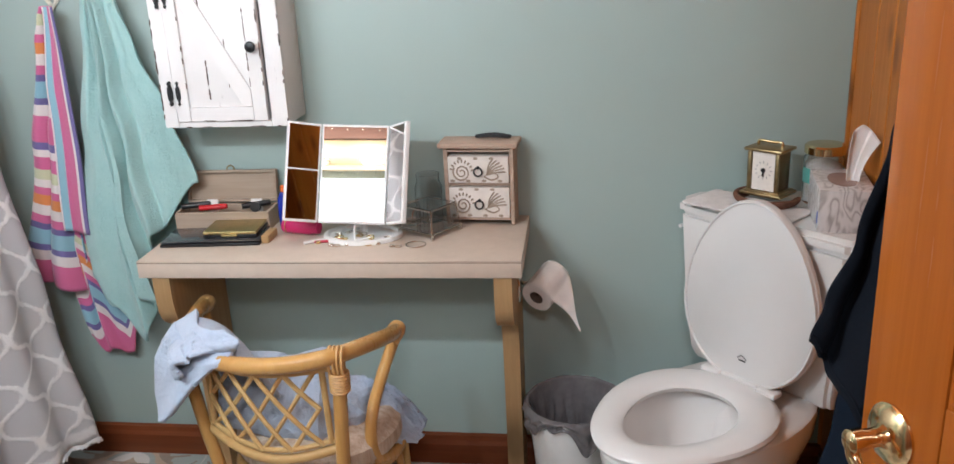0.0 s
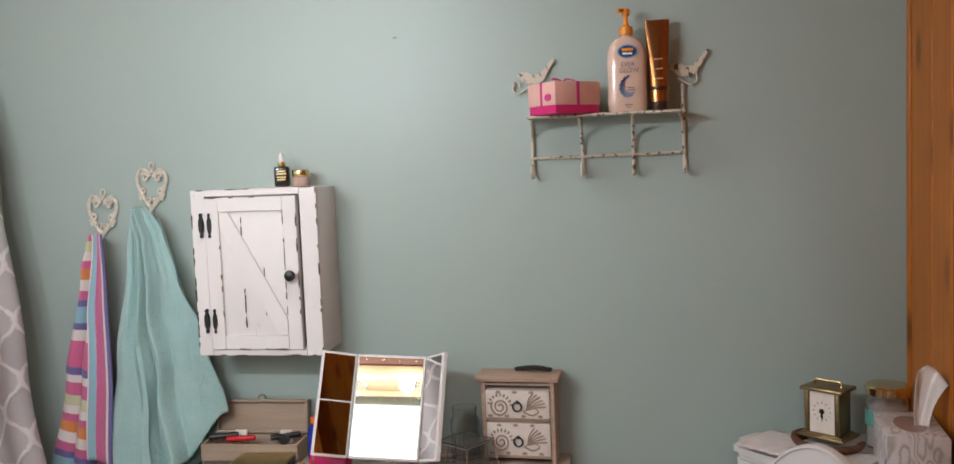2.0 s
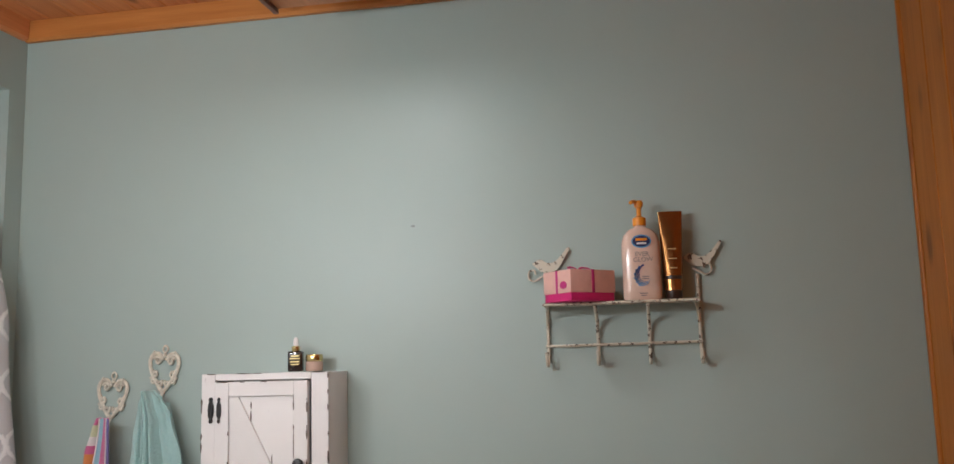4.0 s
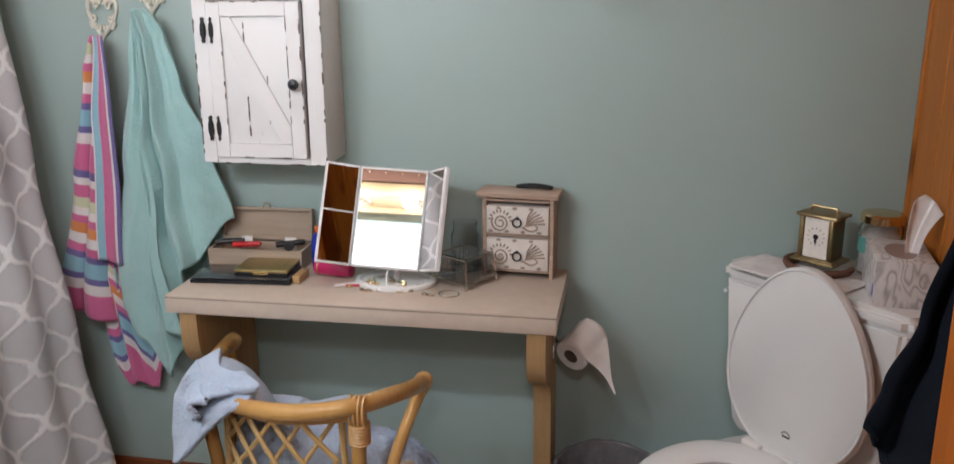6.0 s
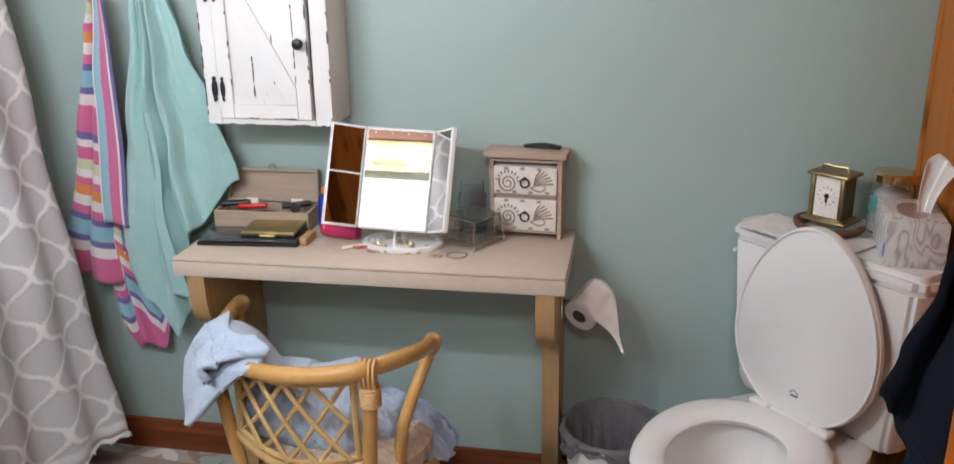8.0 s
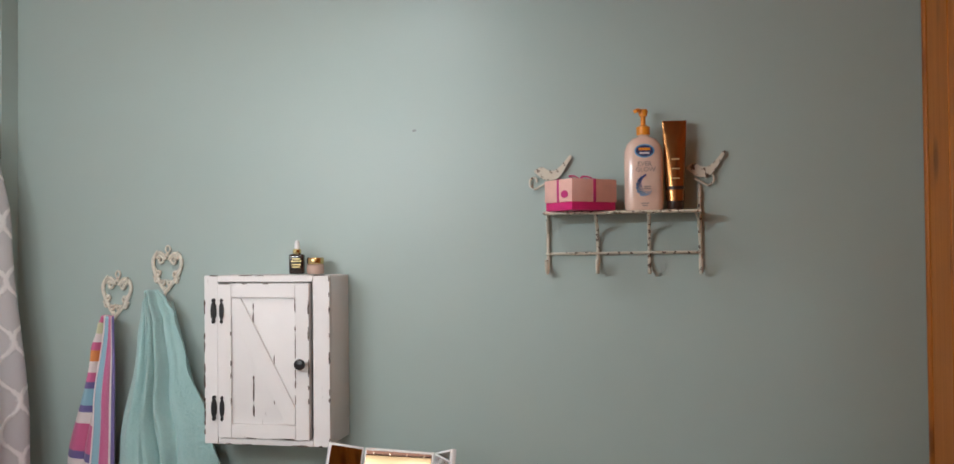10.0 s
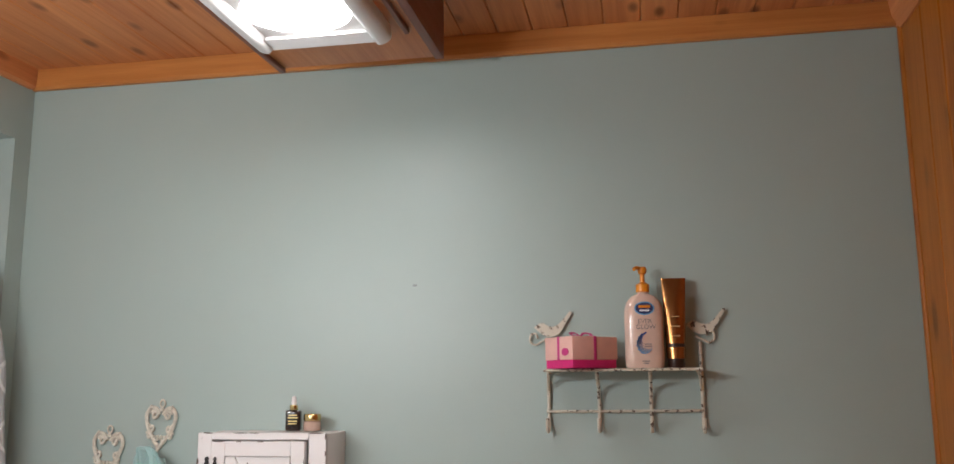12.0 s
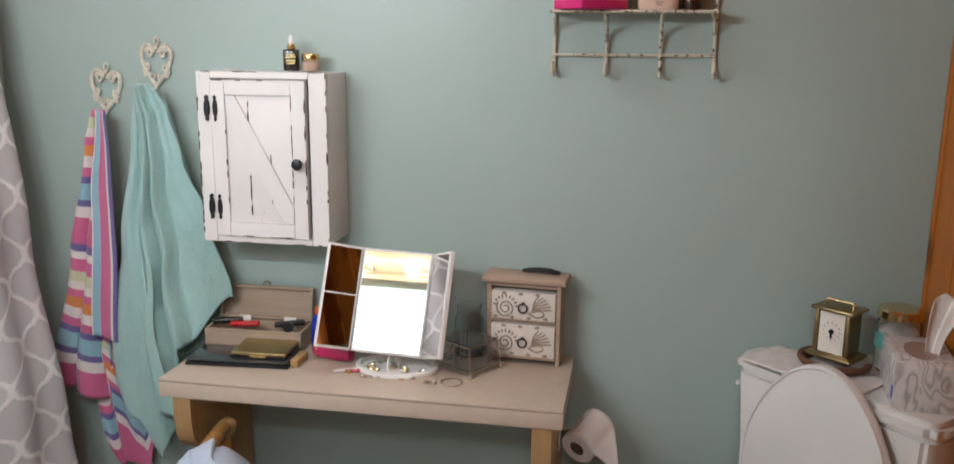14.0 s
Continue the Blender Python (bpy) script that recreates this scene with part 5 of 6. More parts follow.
def text_part(words, size, m, mat, parent, label):
    cu = bpy.data.curves.new("lettering", "FONT")
    cu.body, cu.size, cu.align_x, cu.extrude = words, size, "CENTER", 0.0002
    tmp = bpy.data.objects.new("lettering", cu)
    scene.collection.objects.link(tmp)
    bpy.context.view_layer.update()
    me = bpy.data.meshes.new_from_object(tmp.evaluated_get(bpy.context.evaluated_depsgraph_get()))
    bpy.data.objects.remove(tmp)
    me.materials.clear()
    me.materials.append(mat)
    o = new("lettering", me)
    o.parent, o.matrix_basis = parent, m
    o["label"] = label
    return o


def spiral(cx, cz, r0, turns, start=0.0, n=26, s=1):
    return [(cx + (r0 * (1 - 0.82 * i / n)) * math.cos(start + s * math.tau * turns * i / n), cz + (r0 * (1 - 0.82 * i / n)) * math.sin(start + s * math.tau * turns * i / n)) for i in range(n + 1)]


# ---- cast heart hooks ----
def heart_hook(x, z, tilt):
    h = thing("heart_hook", x, -0.001, z, "cream cast-iron scrolled heart wall hook", "wall hook", group="heart hooks")
    h.matrix_basis = pose(x, -0.001, z, 0, tilt, 0) @ Matrix.Diagonal((0.86, 1, 1, 1))
    bm = B()
    for s in (-1, 1):
        half = spline([(0.0, 0, -0.052), (s * 0.02, 0, -0.03), (s * 0.041, 0, 0.002), (s * 0.047, 0, 0.028), (s * 0.036, 0, 0.046), (s * 0.017, 0, 0.046), (s * 0.004, 0, 0.032)], 5)
        tube(bm, [(p.x, -0.006, p.z) for p in half], 0.0055, 8, flat=0.8)
        for cx, cz, r, st, tn in ((0.022, 0.029, 0.013, 0.3, 1.2), (0.029, -0.004, 0.012, 1.0, -1.2), (0.034, -0.022, 0.01, 0.5, 1.2), (0.014, -0.028, 0.01, 2.4, 1.0)):
            tube(bm, [(s * px, -0.006, pz) for px, pz in spiral(cx, cz, r, tn, st)], 0.0042, 6)
        lathe(bm, [(0.001, -0.005), (0.0045, -0.003), (0.005, 0.001), (0.001, 0.005)], (s * 0.034, -0.008, 0.05), 8)
    lathe(bm, [(0.001, -0.006), (0.006, -0.003), (0.006, 0.003), (0.001, 0.006)], (0, -0.007, 0.044), 10)
    part("heart", bm, HEARTIRON, h)
    part("hanging_loop", tube(B(), [(0.008 * math.cos(t), -0.005, 0.059 + 0.009 * math.sin(t)) for t in [math.tau * k / 14 for k in range(14)]], 0.0026, 6, True), HEARTIRON, h)
    part("hook", tube(B(), spline([(0, -0.004, -0.048), (0, -0.012, -0.06), (0, -0.03, -0.066), (0, -0.042, -0.058), (0, -0.044, -0.046)], 5), 0.0042, 8), HEARTIRON, h)


heart_hook(-0.6065, 1.436, 3)
heart_hook(-0.752, 1.371, 4)

# ---- bird shelf ----
sh = thing("wire_shelf", 0.567, 0.0, 1.572, "chipped cream iron shelf with birds and four hooks", "shelf")
part("plate", box(B(), -0.175, 0.175, -0.094, -0.004, -0.005, 0.0, 0.0015), CREAMIRON, sh)
part("rim", tube(B(), [(-0.176, -0.004, -0.004), (-0.176, -0.096, -0.004), (0.176, -0.096, -0.004), (0.176, -0.004, -0.004)], 0.003, 8), CREAMIRON, sh)
for x in (-0.175, -0.057, 0.062, 0.178):
    pts = spline([(x, -0.09, -0.008), (x, -0.07, -0.022), (x, -0.03, -0.04), (x, -0.012, -0.07), (x, -0.01, -0.11), (x, -0.014, -0.13), (x, -0.03, -0.142), (x, -0.046, -0.132), (x, -0.05, -0.112)], 5) if abs(x) < 0.1 else \
        spline([(x, -0.009, 0.06), (x, -0.008, 0.0), (x, -0.008, -0.11), (x, -0.014, -0.13), (x, -0.03, -0.143), (x, -0.046, -0.132), (x, -0.05, -0.112)], 5)
    part("hook_rod", tube(B(), pts, 0.0042, 8), CREAMIRON, sh)
part("crossbar", tube(B(), [(-0.18, -0.012, -0.098), (0.182, -0.012, -0.096)], 0.0034, 8), CREAMIRON, sh)
for s in (-1, 1):
    part("strut", tube(B(), spline([(s * 0.176, -0.01, -0.05), (s * 0.172, -0.045, -0.02), (s * 0.165, -0.085, -0.008)], 5), 0.0032, 6), CREAMIRON, sh)


def bird(ox):
    out = [(-0.052, 0.1), (-0.042, 0.106), (-0.034, 0.112), (-0.022, 0.112), (-0.012, 0.104), (0.004, 0.1), (0.02, 0.106), (0.042, 0.13), (0.055, 0.146), (0.062, 0.143), (0.05, 0.122), (0.032, 0.09), (0.018, 0.076), (-0.004, 0.071), (-0.026, 0.076), (-0.04, 0.09)]
    out = [(p.x, p.y) for p in spline([(a, b, 0) for a, b in out], 3, True)]
    bm = prism(B(), [(ox + a * 0.8, 0.022 + b * 0.78) for a, b in out], -0.012, -0.007, "y")
    bmesh.ops.bevel(bm, geom=list(bm.edges), offset=0.0008, segments=1, affect="EDGES")
    return bm


part("bird", bird(-0.166), CREAMIRON, sh, "flat cream iron bird")
part("bird", bird(0.188), CREAMIRON, sh, "flat cream iron bird")
for ox, s in ((-0.205, -1), (0.198, 1)):
    part("scroll", tube(B(), spline([(ox - s * 0.03, -0.009, 0.074), (ox - s * 0.012, -0.009, 0.064), (ox, -0.009, 0.058), (ox + s * 0.012, -0.009, 0.066), (ox + s * 0.01, -0.009, 0.082), (ox - s * 0.002, -0.009, 0.084), (ox - s * 0.005, -0.009, 0.074)], 5), 0.0026, 7), CREAMIRON, sh)

gift = thing("gift_box", 0.476, -0.083, 1.5725, "pale pink gift box with magenta base and ribbon", "gift box", rz=41)
PINKC, MAG, RIB = flat("pale_pink_card", (0.72, 0.43, 0.37), 0.5), flat("magenta_card", (0.62, 0.02, 0.17), 0.5), flat("magenta_ribbon", (0.55, 0.04, 0.20), 0.35)
part("base", box(B(), -0.061, 0.061, -0.051, 0.051, 0, 0.03, 0.0015), MAG, gift)
part("lid", box(B(), -0.063, 0.063, -0.053, 0.053, 0.0185, 0.07, 0.0015), PINKC, gift)
part("ribbon", box(B(), -0.0638, 0.0638, -0.004, 0.004, 0.0185, 0.0708, 0.0005), RIB, gift)
part("ribbon", box(B(), -0.004, 0.004, -0.0538, 0.0538, 0.0185, 0.0706, 0.0005), RIB, gift)
bm = B()
for s in (-1, 1):
    tube(bm, spline([(0, 0, 0.072), (s * 0.012, 0.006, 0.08), (s * 0.028, 0.004, 0.079), (s * 0.026, -0.006, 0.074), (s * 0.01, -0.004, 0.073)], 4), 0.003, 6, flat=0.4)
part("bow", bm, RIB, gift)
part("seal", lathe(B(), [(0.001, 0.0), (0.013, 0.0), (0.013, 0.001), (0.001, 0.0012)], n=20, sy=0.65, m=pose(-0.0631, -0.026, 0.036, 0, -90, 0) @ pose(0, 0, 0, 0, 0, 90)), RIB, gift, "small oval seal")

lot = thing("lotion_bottle", 0.619, -0.058, 1.5725, "pale pink pump lotion bottle with orange pump", "bottle", rz=6)
LOTION, ORANGE, NAVY, INK = flat("pearl_pink_plastic", (0.68, 0.50, 0.41), 0.16), flat("orange_plastic", (0.75, 0.27, 0.02), 0.3), flat("navy_print", (0.02, 0.035, 0.12), 0.4), flat("grey_print", (0.22, 0.2, 0.21), 0.5)
bm = B()
rows = [(0.9, 0.0), (0.97, 0.004), (1.0, 0.02), (0.985, 0.06), (1.0, 0.11), (0.98, 0.132), (0.86, 0.15), (0.6, 0.163), (0.3, 0.168), (0.27, 0.172)]
rings = []
for k, z in rows:
    rings.append([bm.verts.new((0.0445 * k * math.copysign(abs(math.cos(t)) ** 0.75, math.cos(t)), 0.022 * max(k, 0.5) * math.copysign(abs(math.sin(t)) ** 0.8, math.sin(t)), z)) for t in [math.tau * i / 32 for i in range(32)]])
ring_skin(bm, rings)
part("bottle", bm, LOTION, lot)
pump = part("pump", lathe(B(), [(0.0155, 0.1722), (0.0155, 0.19), (0.008, 0.194), (0.0055, 0.196), (0.0055, 0.214), (0.009, 0.216), (0.011, 0.226), (0.009, 0.231), (0.001, 0.232)], n=18), ORANGE, lot, "orange pump top")
part("spout", tube(B(), spline([(0, 0, 0.226), (-0.012, -0.012, 0.228), (-0.02, -0.02, 0.224)], 4), 0.0045, 8), ORANGE, pump)
oval = lambda w, h, m, mat, nm, lb: part(nm, lathe(B(), [(0.001, 0.0), (w, 0.0), (w, 0.0006), (0.001, 0.0007)], n=28, sy=h / w, m=m), mat, lot, lb)
oval(0.0225, 0.0155, pose(0, -0.0222, 0.134, 90, 0, 0), flat("sky_blue_print", (0.12, 0.35, 0.6), 0.4), "emblem_rim", "light blue oval emblem")
oval(0.0195, 0.0128, pose(0, -0.0228, 0.134, 90, 0, 0), NAVY, "emblem", "dark navy oval emblem")
part("emblem_bar", box(B(), -0.013, 0.013, -0.0242, -0.0236, 0.135, 0.141, 0.0002, 1), ORANGE, lot)
part("emblem_bar", box(B(), -0.011, 0.011, -0.0242, -0.0236, 0.127, 0.131, 0.0002, 1), flat("white_print", (0.8, 0.8, 0.8)), lot)
text_part("EVER", 0.0145, pose(0.0, -0.0226, 0.1, 90, 0, 0), INK, lot, "grey word EVER")
text_part("GLOW", 0.0145, pose(0.002, -0.0226, 0.087, 90, 0, 0), INK, lot, "grey word GLOW")
for i in range(7):
    a0 = 0.5 + i * 0.38
    pts = [(0.006 + (0.026 - 0.014 * t) * math.cos(a0 + 1.5 * t + 1.2), -0.0228, 0.054 + (0.026 - 0.014 * t) * math.sin(a0 + 1.5 * t + 1.2)) for t in [k / 8 for k in range(9)]]
    part("swirl", tube(B(), pts, 0.001, 5, radii=[0.0027 - 0.0022 * k / 8 for k in range(9)], flat=0.4), flat("blue_print", lerp(Vector((0.02, 0.05, 0.2)), Vector((0.2, 0.4, 0.65)), i / 6)[:]), lot)
for zz, w in ((0.052, 0.008), (0.047, 0.008), (0.014, 0.009), (0.009, 0.006)):
    part("print_bar", box(B(), (0.006 if zz > 0.03 else 0.0) - w, (0.006 if zz > 0.03 else 0.0) + w, -0.0234, -0.0228, zz, zz + 0.002), INK, lot)

tb = thing("bronze_tube", 0.689, -0.046, 1.5725, "bronze squeeze tube standing on its dark cap", "tube", rz=4)
BRONZE, BROWNCAP = flat("bronze_foil", (0.36, 0.165, 0.06), 0.24, metal=0.95), flat("dark_brown_cap", (0.035, 0.015, 0.01), 0.3)
part("cap", lathe(B(), [(0.001, 0), (0.018, 0.0), (0.019, 0.002), (0.019, 0.02), (0.001, 0.0201)], n=26), BROWNCAP, tb)
bm = B()
rings = []
for i in range(13):
    t = i / 12
    wx, wy = lerp(0.021, 0.0275, t), lerp(0.019, 0.0012, t ** 1.15)
    rings.append([bm.verts.new((wx * math.cos(a), wy * math.sin(a), 0.0205 + 0.184 * t)) for a in [math.tau * k / 26 for k in range(26)]])
ring_skin(bm, rings)
part("body", bm, BRONZE, tb)
part("band", lathe(B(), [(0.0213, 0.046), (0.0216, 0.054)], n=26, sy=0.87, ends=False), BROWNCAP, tb)
for i in range(3):
    part("print_bar", box(B(), -0.009, 0.009, -0.0187 + i * 0.002, -0.0178 + i * 0.002, 0.07 + i * 0.022, 0.0725 + i * 0.022), flat("pale_gold_print", (0.55, 0.38, 0.18)), tb)

# ---- on the wall cabinet ----
ser = thing("serum_bottle", -0.223, -0.062, 1.4305, "dark brown dropper bottle with gold collar", "bottle", rz=12)
DARKGLASS = flat("dark_brown_glass", (0.018, 0.01, 0.007), 0.1)
part("bottle", box(B(), -0.018, 0.018, -0.013, 0.013, 0, 0.049, 0.004, 3), DARKGLASS, ser)
part("collar", lathe(B(), [(0.01, 0.0492), (0.0105, 0.05), (0.0105, 0.06), (0.007, 0.062)], n=16), GOLD, ser)
part("dropper", lathe(B(), [(0.0065, 0.0622), (0.0062, 0.076), (0.004, 0.082), (0.001, 0.083)], n=14), WHITE, ser)
for zz, w in ((0.036, 0.01), (0.03, 0.012), (0.022, 0.011), (0.016, 0.01)):
    part("print_bar", box(B(), -w, w, -0.0138, -0.0131, zz, zz + 0.0026), GOLD, ser)
jr = thing("cream_jar", -0.176, -0.06, 1.4305, "small glass cream jar with gold lid", "jar")
part("glass", lathe(B(), [(0.001, 0), (0.019, 0), (0.021, 0.003), (0.021, 0.022), (0.018, 0.024), (0.001, 0.0242)], n=24), flat("rosy_cream_glass", (0.45, 0.32, 0.26), 0.15), jr)
part("lid", lathe(B(), [(0.02, 0.0245), (0.0208, 0.026), (0.0208, 0.038), (0.0195, 0.04), (0.001, 0.0402)], n=24), GOLD, jr)

# ---- on the dressing table ----
T = 0.7503
bx = thing("wooden_box", -0.325, -0.085, T, "greyed wooden brush box standing open", "wooden box", rz=2)
bm = B()
box(bm, -0.125, 0.125, -0.045, 0.04, 0, 0.006)
for a, b, c, d in ((-0.125, 0.125, -0.045, -0.039), (-0.125, 0.125, 0.034, 0.04), (-0.125, -0.119, -0.039, 0.034), (0.119, 0.125, -0.039, 0.034)):
    box(bm, a, b, c, d, 0.0062, 0.05, 0.001, 1)
part("tray", bm, BOXWOOD, bx)
LM = pose(0, 0.042, 0.052, 0, 0, 0) @ pose(0, 0, 0, -8, 0, 0)
bm = B()
box(bm, -0.123, 0.123, 0.012, 0.018, 0, 0.085, 0.001, 1, LM)
for a, b, c, d in ((-0.123, 0.123, 0, 0.007), (-0.123, 0.123, 0.078, 0.085), (-0.123, -0.116, 0.0072, 0.0778), (0.116, 0.123, 0.0072, 0.0778)):
    box(bm, a, b, 0.0, 0.0118, c, d, 0.001, 1, LM)
part("lid", bm, BOXWOOD, bx, "upright open lid")
part("clasp", tube(B(), [LM @ Vector((0.01 * math.cos(t), 0.004, 0.089 + 0.008 * math.sin(t))) for t in [math.tau * k / 12 for k in range(12)]], 0.002, 6, True), OLDBRASS, bx, "small brass clasp")
for i, (x, mt) in enumerate(((-0.05, flat("red_lacquer", (0.45, 0.015, 0.02), 0.25)), (-0.1, BLACK), (0.06, BLACK))):
    part("brush", lathe(B(), [(0.001, 0), (0.0075, 0.001), (0.0075, 0.07), (0.006, 0.075), (0.001, 0.076)], n=14, m=pose(x - 0.02, -0.012 + 0.006 * i, 0.052 + 0.003 * (i % 2), 0, 86, 8 * i)), mt, bx)
part("brush", lathe(B(), [(0.001, 0), (0.013, 0.002), (0.013, 0.012), (0.001, 0.013)], n=16, m=pose(0.09, -0.028, 0.06, 80, 10, 0)), BLACK, bx, "black round brush head")
for x in (-0.05, 0.07):
    part("tissue", box(B(), x - 0.016, x + 0.016, 0.028, 0.034, 0.03, 0.064, 0.003), PAPER, bx)

pal = thing("makeup_palette", -0.312, -0.19, T, "flat black makeup palette with clear lid", "makeup palette", rz=5)
part("tray", box(B(), -0.128, 0.122, -0.06, 0.055, 0, 0.008, 0.002), BLACK, pal)
part("lid", box(B(), -0.126, 0.12, -0.058, 0.053, 0.0112, 0.0135, 0.001), flat("smoky_clear_plastic", (0.05, 0.05, 0.055), 0.08), pal, "smoky clear lid")
for i in range(8):
    part("pan", lathe(B(), [(0.001, 0.0082), (0.011, 0.0082), (0.011, 0.0108), (0.001, 0.0109)], (-0.1 + i * 0.028, -0.028, 0), 16), flat("powder", ((0.5, 0.3, 0.24), (0.35, 0.2, 0.16), (0.6, 0.45, 0.38))[i % 3], 0.8), pal)
cp = thing("gold_compact", -0.268, -0.178, T + 0.014, "square brushed gold powder compact", "compact", rz=4)
part("base", box(B(), -0.068, 0.068, -0.048, 0.05, 0, 0.009, 0.002), BLACK, cp)
part("lid", box(B(), -0.067, 0.067, -0.049, 0.05, 0.0095, 0.0175, 0.002), COMPACT, cp)
part("catch", box(B(), -0.02, 0.02, -0.0525, -0.0493, 0.005, 0.012, 0.001), GOLD, cp)
wb = one("wood_block", box(B(), -0.185, -0.166, -0.225, -0.16, T, T + 0.02, 0.002), LEGWOOD, "small yellow wooden block", "wood block")
bb = thing("blue_bottle", -0.152, -0.12, T, "cobalt blue bottle with orange cap", "bottle")
part("bottle", lathe(B(), [(0.001, 0), (0.016, 0), (0.019, 0.004), (0.021, 0.04), (0.019, 0.085), (0.011, 0.1), (0.008, 0.103)], n=22, sy=0.6), flat("cobalt_plastic", (0.012, 0.03, 0.30), 0.2), bb)
part("cap", lathe(B(), [(0.009, 0.1032), (0.0095, 0.104), (0.009, 0.118), (0.001, 0.119)], n=16), flat("orange_cap", (0.75, 0.16, 0.03), 0.35), bb)
pt = thing("pink_tube", -0.105, -0.16, T + 0.0195, "magenta plastic tube lying on its side", "tube", rz=-76)
part("body", lathe(B(), [(0.001, -0.05), (0.017, -0.049), (0.019, -0.044), (0.019, 0.02), (0.016, 0.05), (0.001, 0.052)], n=22, m=pose(0, 0, 0, 90, 0, 0) @ pose(0, 0, 0, 0, 0, 0)), flat("magenta_plastic", (0.50, 0.018, 0.12), 0.3), pt)
pt.matrix_basis = pose(-0.105, -0.15, T + 0.0195, 0, 0, 78)
part("band", lathe(B(), [(0.0193, -0.04), (0.0195, -0.036)], n=22, ends=False, m=pose(0, 0, 0, 90, 0, 0)), GOLD, pt)

# three-leaf lit mirror
mir = thing("folding_mirror", 0.048, -0.185, T, "white three-panel table mirror tilted on its round base", "mirror")
part("base", lathe(B(), [(0.001, 0.0), (0.098, 0.0), (0.1, 0.003), (0.098, 0.011), (0.088, 0.012), (0.084, 0.006), (0.001, 0.0055)], (0.012, 0.012, 0), 44, sy=0.72), WHITE, mir)
part("stem", tube(B(), spline([(0.01, 0.03, 0.006), (0.008, 0.035, 0.05), (0.01, 0.03, 0.11)], 5), 0.0085, 12), WHITE, mir)
MM = pose(-0.004, -0.03, 0.048, 0, 0, 2) @ pose(0, 0, 0, -23.5, 2.6, 0)


def leaf(nm, x0, x1, m, panes):
    fr = B()
    h = 0.243
    box(fr, x0, x1, 0.0, 0.012, 0, h, 0.002, 2, m)
    o = part(nm, fr, WHITE, mir)
    for a, b in panes:
        part("mirror_pane", box(B(), x0 + 0.005, x1 - 0.005, -0.0016, -0.0003, a, b, 0, 1, m), MIRROR, o, "mirror glass")
    return o


mainleaf = leaf("centre_leaf", -0.083, 0.083, MM, [(0.006, 0.237)])
leaf("left_leaf", -0.0835, 0.0, MM @ Matrix.Translation((-0.0845, 0, 0)) @ Matrix.Rotation(radians(28), 4, "Z"), [(0.006, 0.126), (0.13, 0.237)])
leaf("right_leaf", 0.0, 0.0835, MM @ Matrix.Translation((0.0845, 0, 0)) @ Matrix.Rotation(radians(-52), 4, "Z"), [(0.006, 0.237)])
for i in range(14):
    px, pz = ((-0.06 + 0.04 * i, 0.231) if i < 4 else (0.074, 0.03 + 0.038 * (i - 4)) if i < 9 else (-0.074, 0.03 + 0.038 * (i - 9)))
    part("led", lathe(B(), [(0.0022, -0.0002), (0.0018, 0.0006), (0.0005, 0.0008)], n=8, m=MM @ pose(px, -0.0018, pz, 90, 0, 0)), SILVER, mainleaf)
part("cable", tube(B(), spline([(0.004, -0.012, 0.05), (0.002, -0.03, 0.03), (0.006, -0.045, 0.016), (0.014, -0.05, 0.0125), (0.04, -0.03, 0.013)], 6), 0.0022, 7), WHITE, mir, "thin white cable")

rnd = random.Random(8)
for i in range(11):
    x, y = 0.06 + rnd.uniform(-0.07, 0.07), -0.175 + rnd.uniform(-0.04, 0.02)
    r = rnd.uniform(0.006, 0.011)
    one("ring", tube(B(), [(x + r * math.cos(t), y + r * math.sin(t) * 0.8, T + 0.0085 + 0.001 * math.sin(2 * t)) for t in [math.tau * k / 14 for k in range(14)]], 0.0016, 6, True), (SILVER, GOLD)[i % 2], "small metal ring in the mirror's dish", "ring", group="trinkets")
for i in range(6):
    x, y = -0.04 + i * 0.038, -0.225 - 0.012 * (i % 2) - 0.006 * (i % 3)
    bm = B()
    lathe(bm, [(0.001, 0.0), (0.006, 0.0006), (0.0075, 0.003), (0.005, 0.006), (0.001, 0.0075)], (x, y, T), 12)
    if i % 2:
        tube(bm, [(x + 0.014 + 0.009 * math.cos(t), y + 0.007 * math.sin(t), T + 0.002) for t in [math.tau * k / 14 for k in range(14)]], 0.0015, 6, True)
    one("earring", bm, SILVER if i % 3 else GOLD, "small silver earring on the table", "earring", group="trinkets")
one("lip_pencil", lathe(B(), [(0.001, 0), (0.004, 0.001), (0.004, 0.07), (0.0015, 0.082), (0.0005, 0.083)], n=10, m=pose(-0.075, -0.235, T + 0.0042, 0, 90, 33)), flat("pencil_white", (0.7, 0.66, 0.64)), "white and red lip pencil on the table", "pencil")
one("lip_pencil", lathe(B(), [(0.001, 0), (0.0036, 0.001), (0.0036, 0.06), (0.0015, 0.07), (0.0005, 0.071)], n=10, m=pose(-0.05, -0.225, T + 0.0038, 0, 90, 15)), flat("pencil_red", (0.5, 0.05, 0.08)), "red lip pencil on the table", "pencil")
one("bangle", tube(B(), [(0.205 + 0.024 * math.cos(t), -0.235 + 0.022 * math.sin(t), T + 0.0018) for t in [math.tau * k / 28 for k in range(28)]], 0.0016, 7, True), SILVER, "thin silver bangle lying on the table", "bangle", group="trinkets")

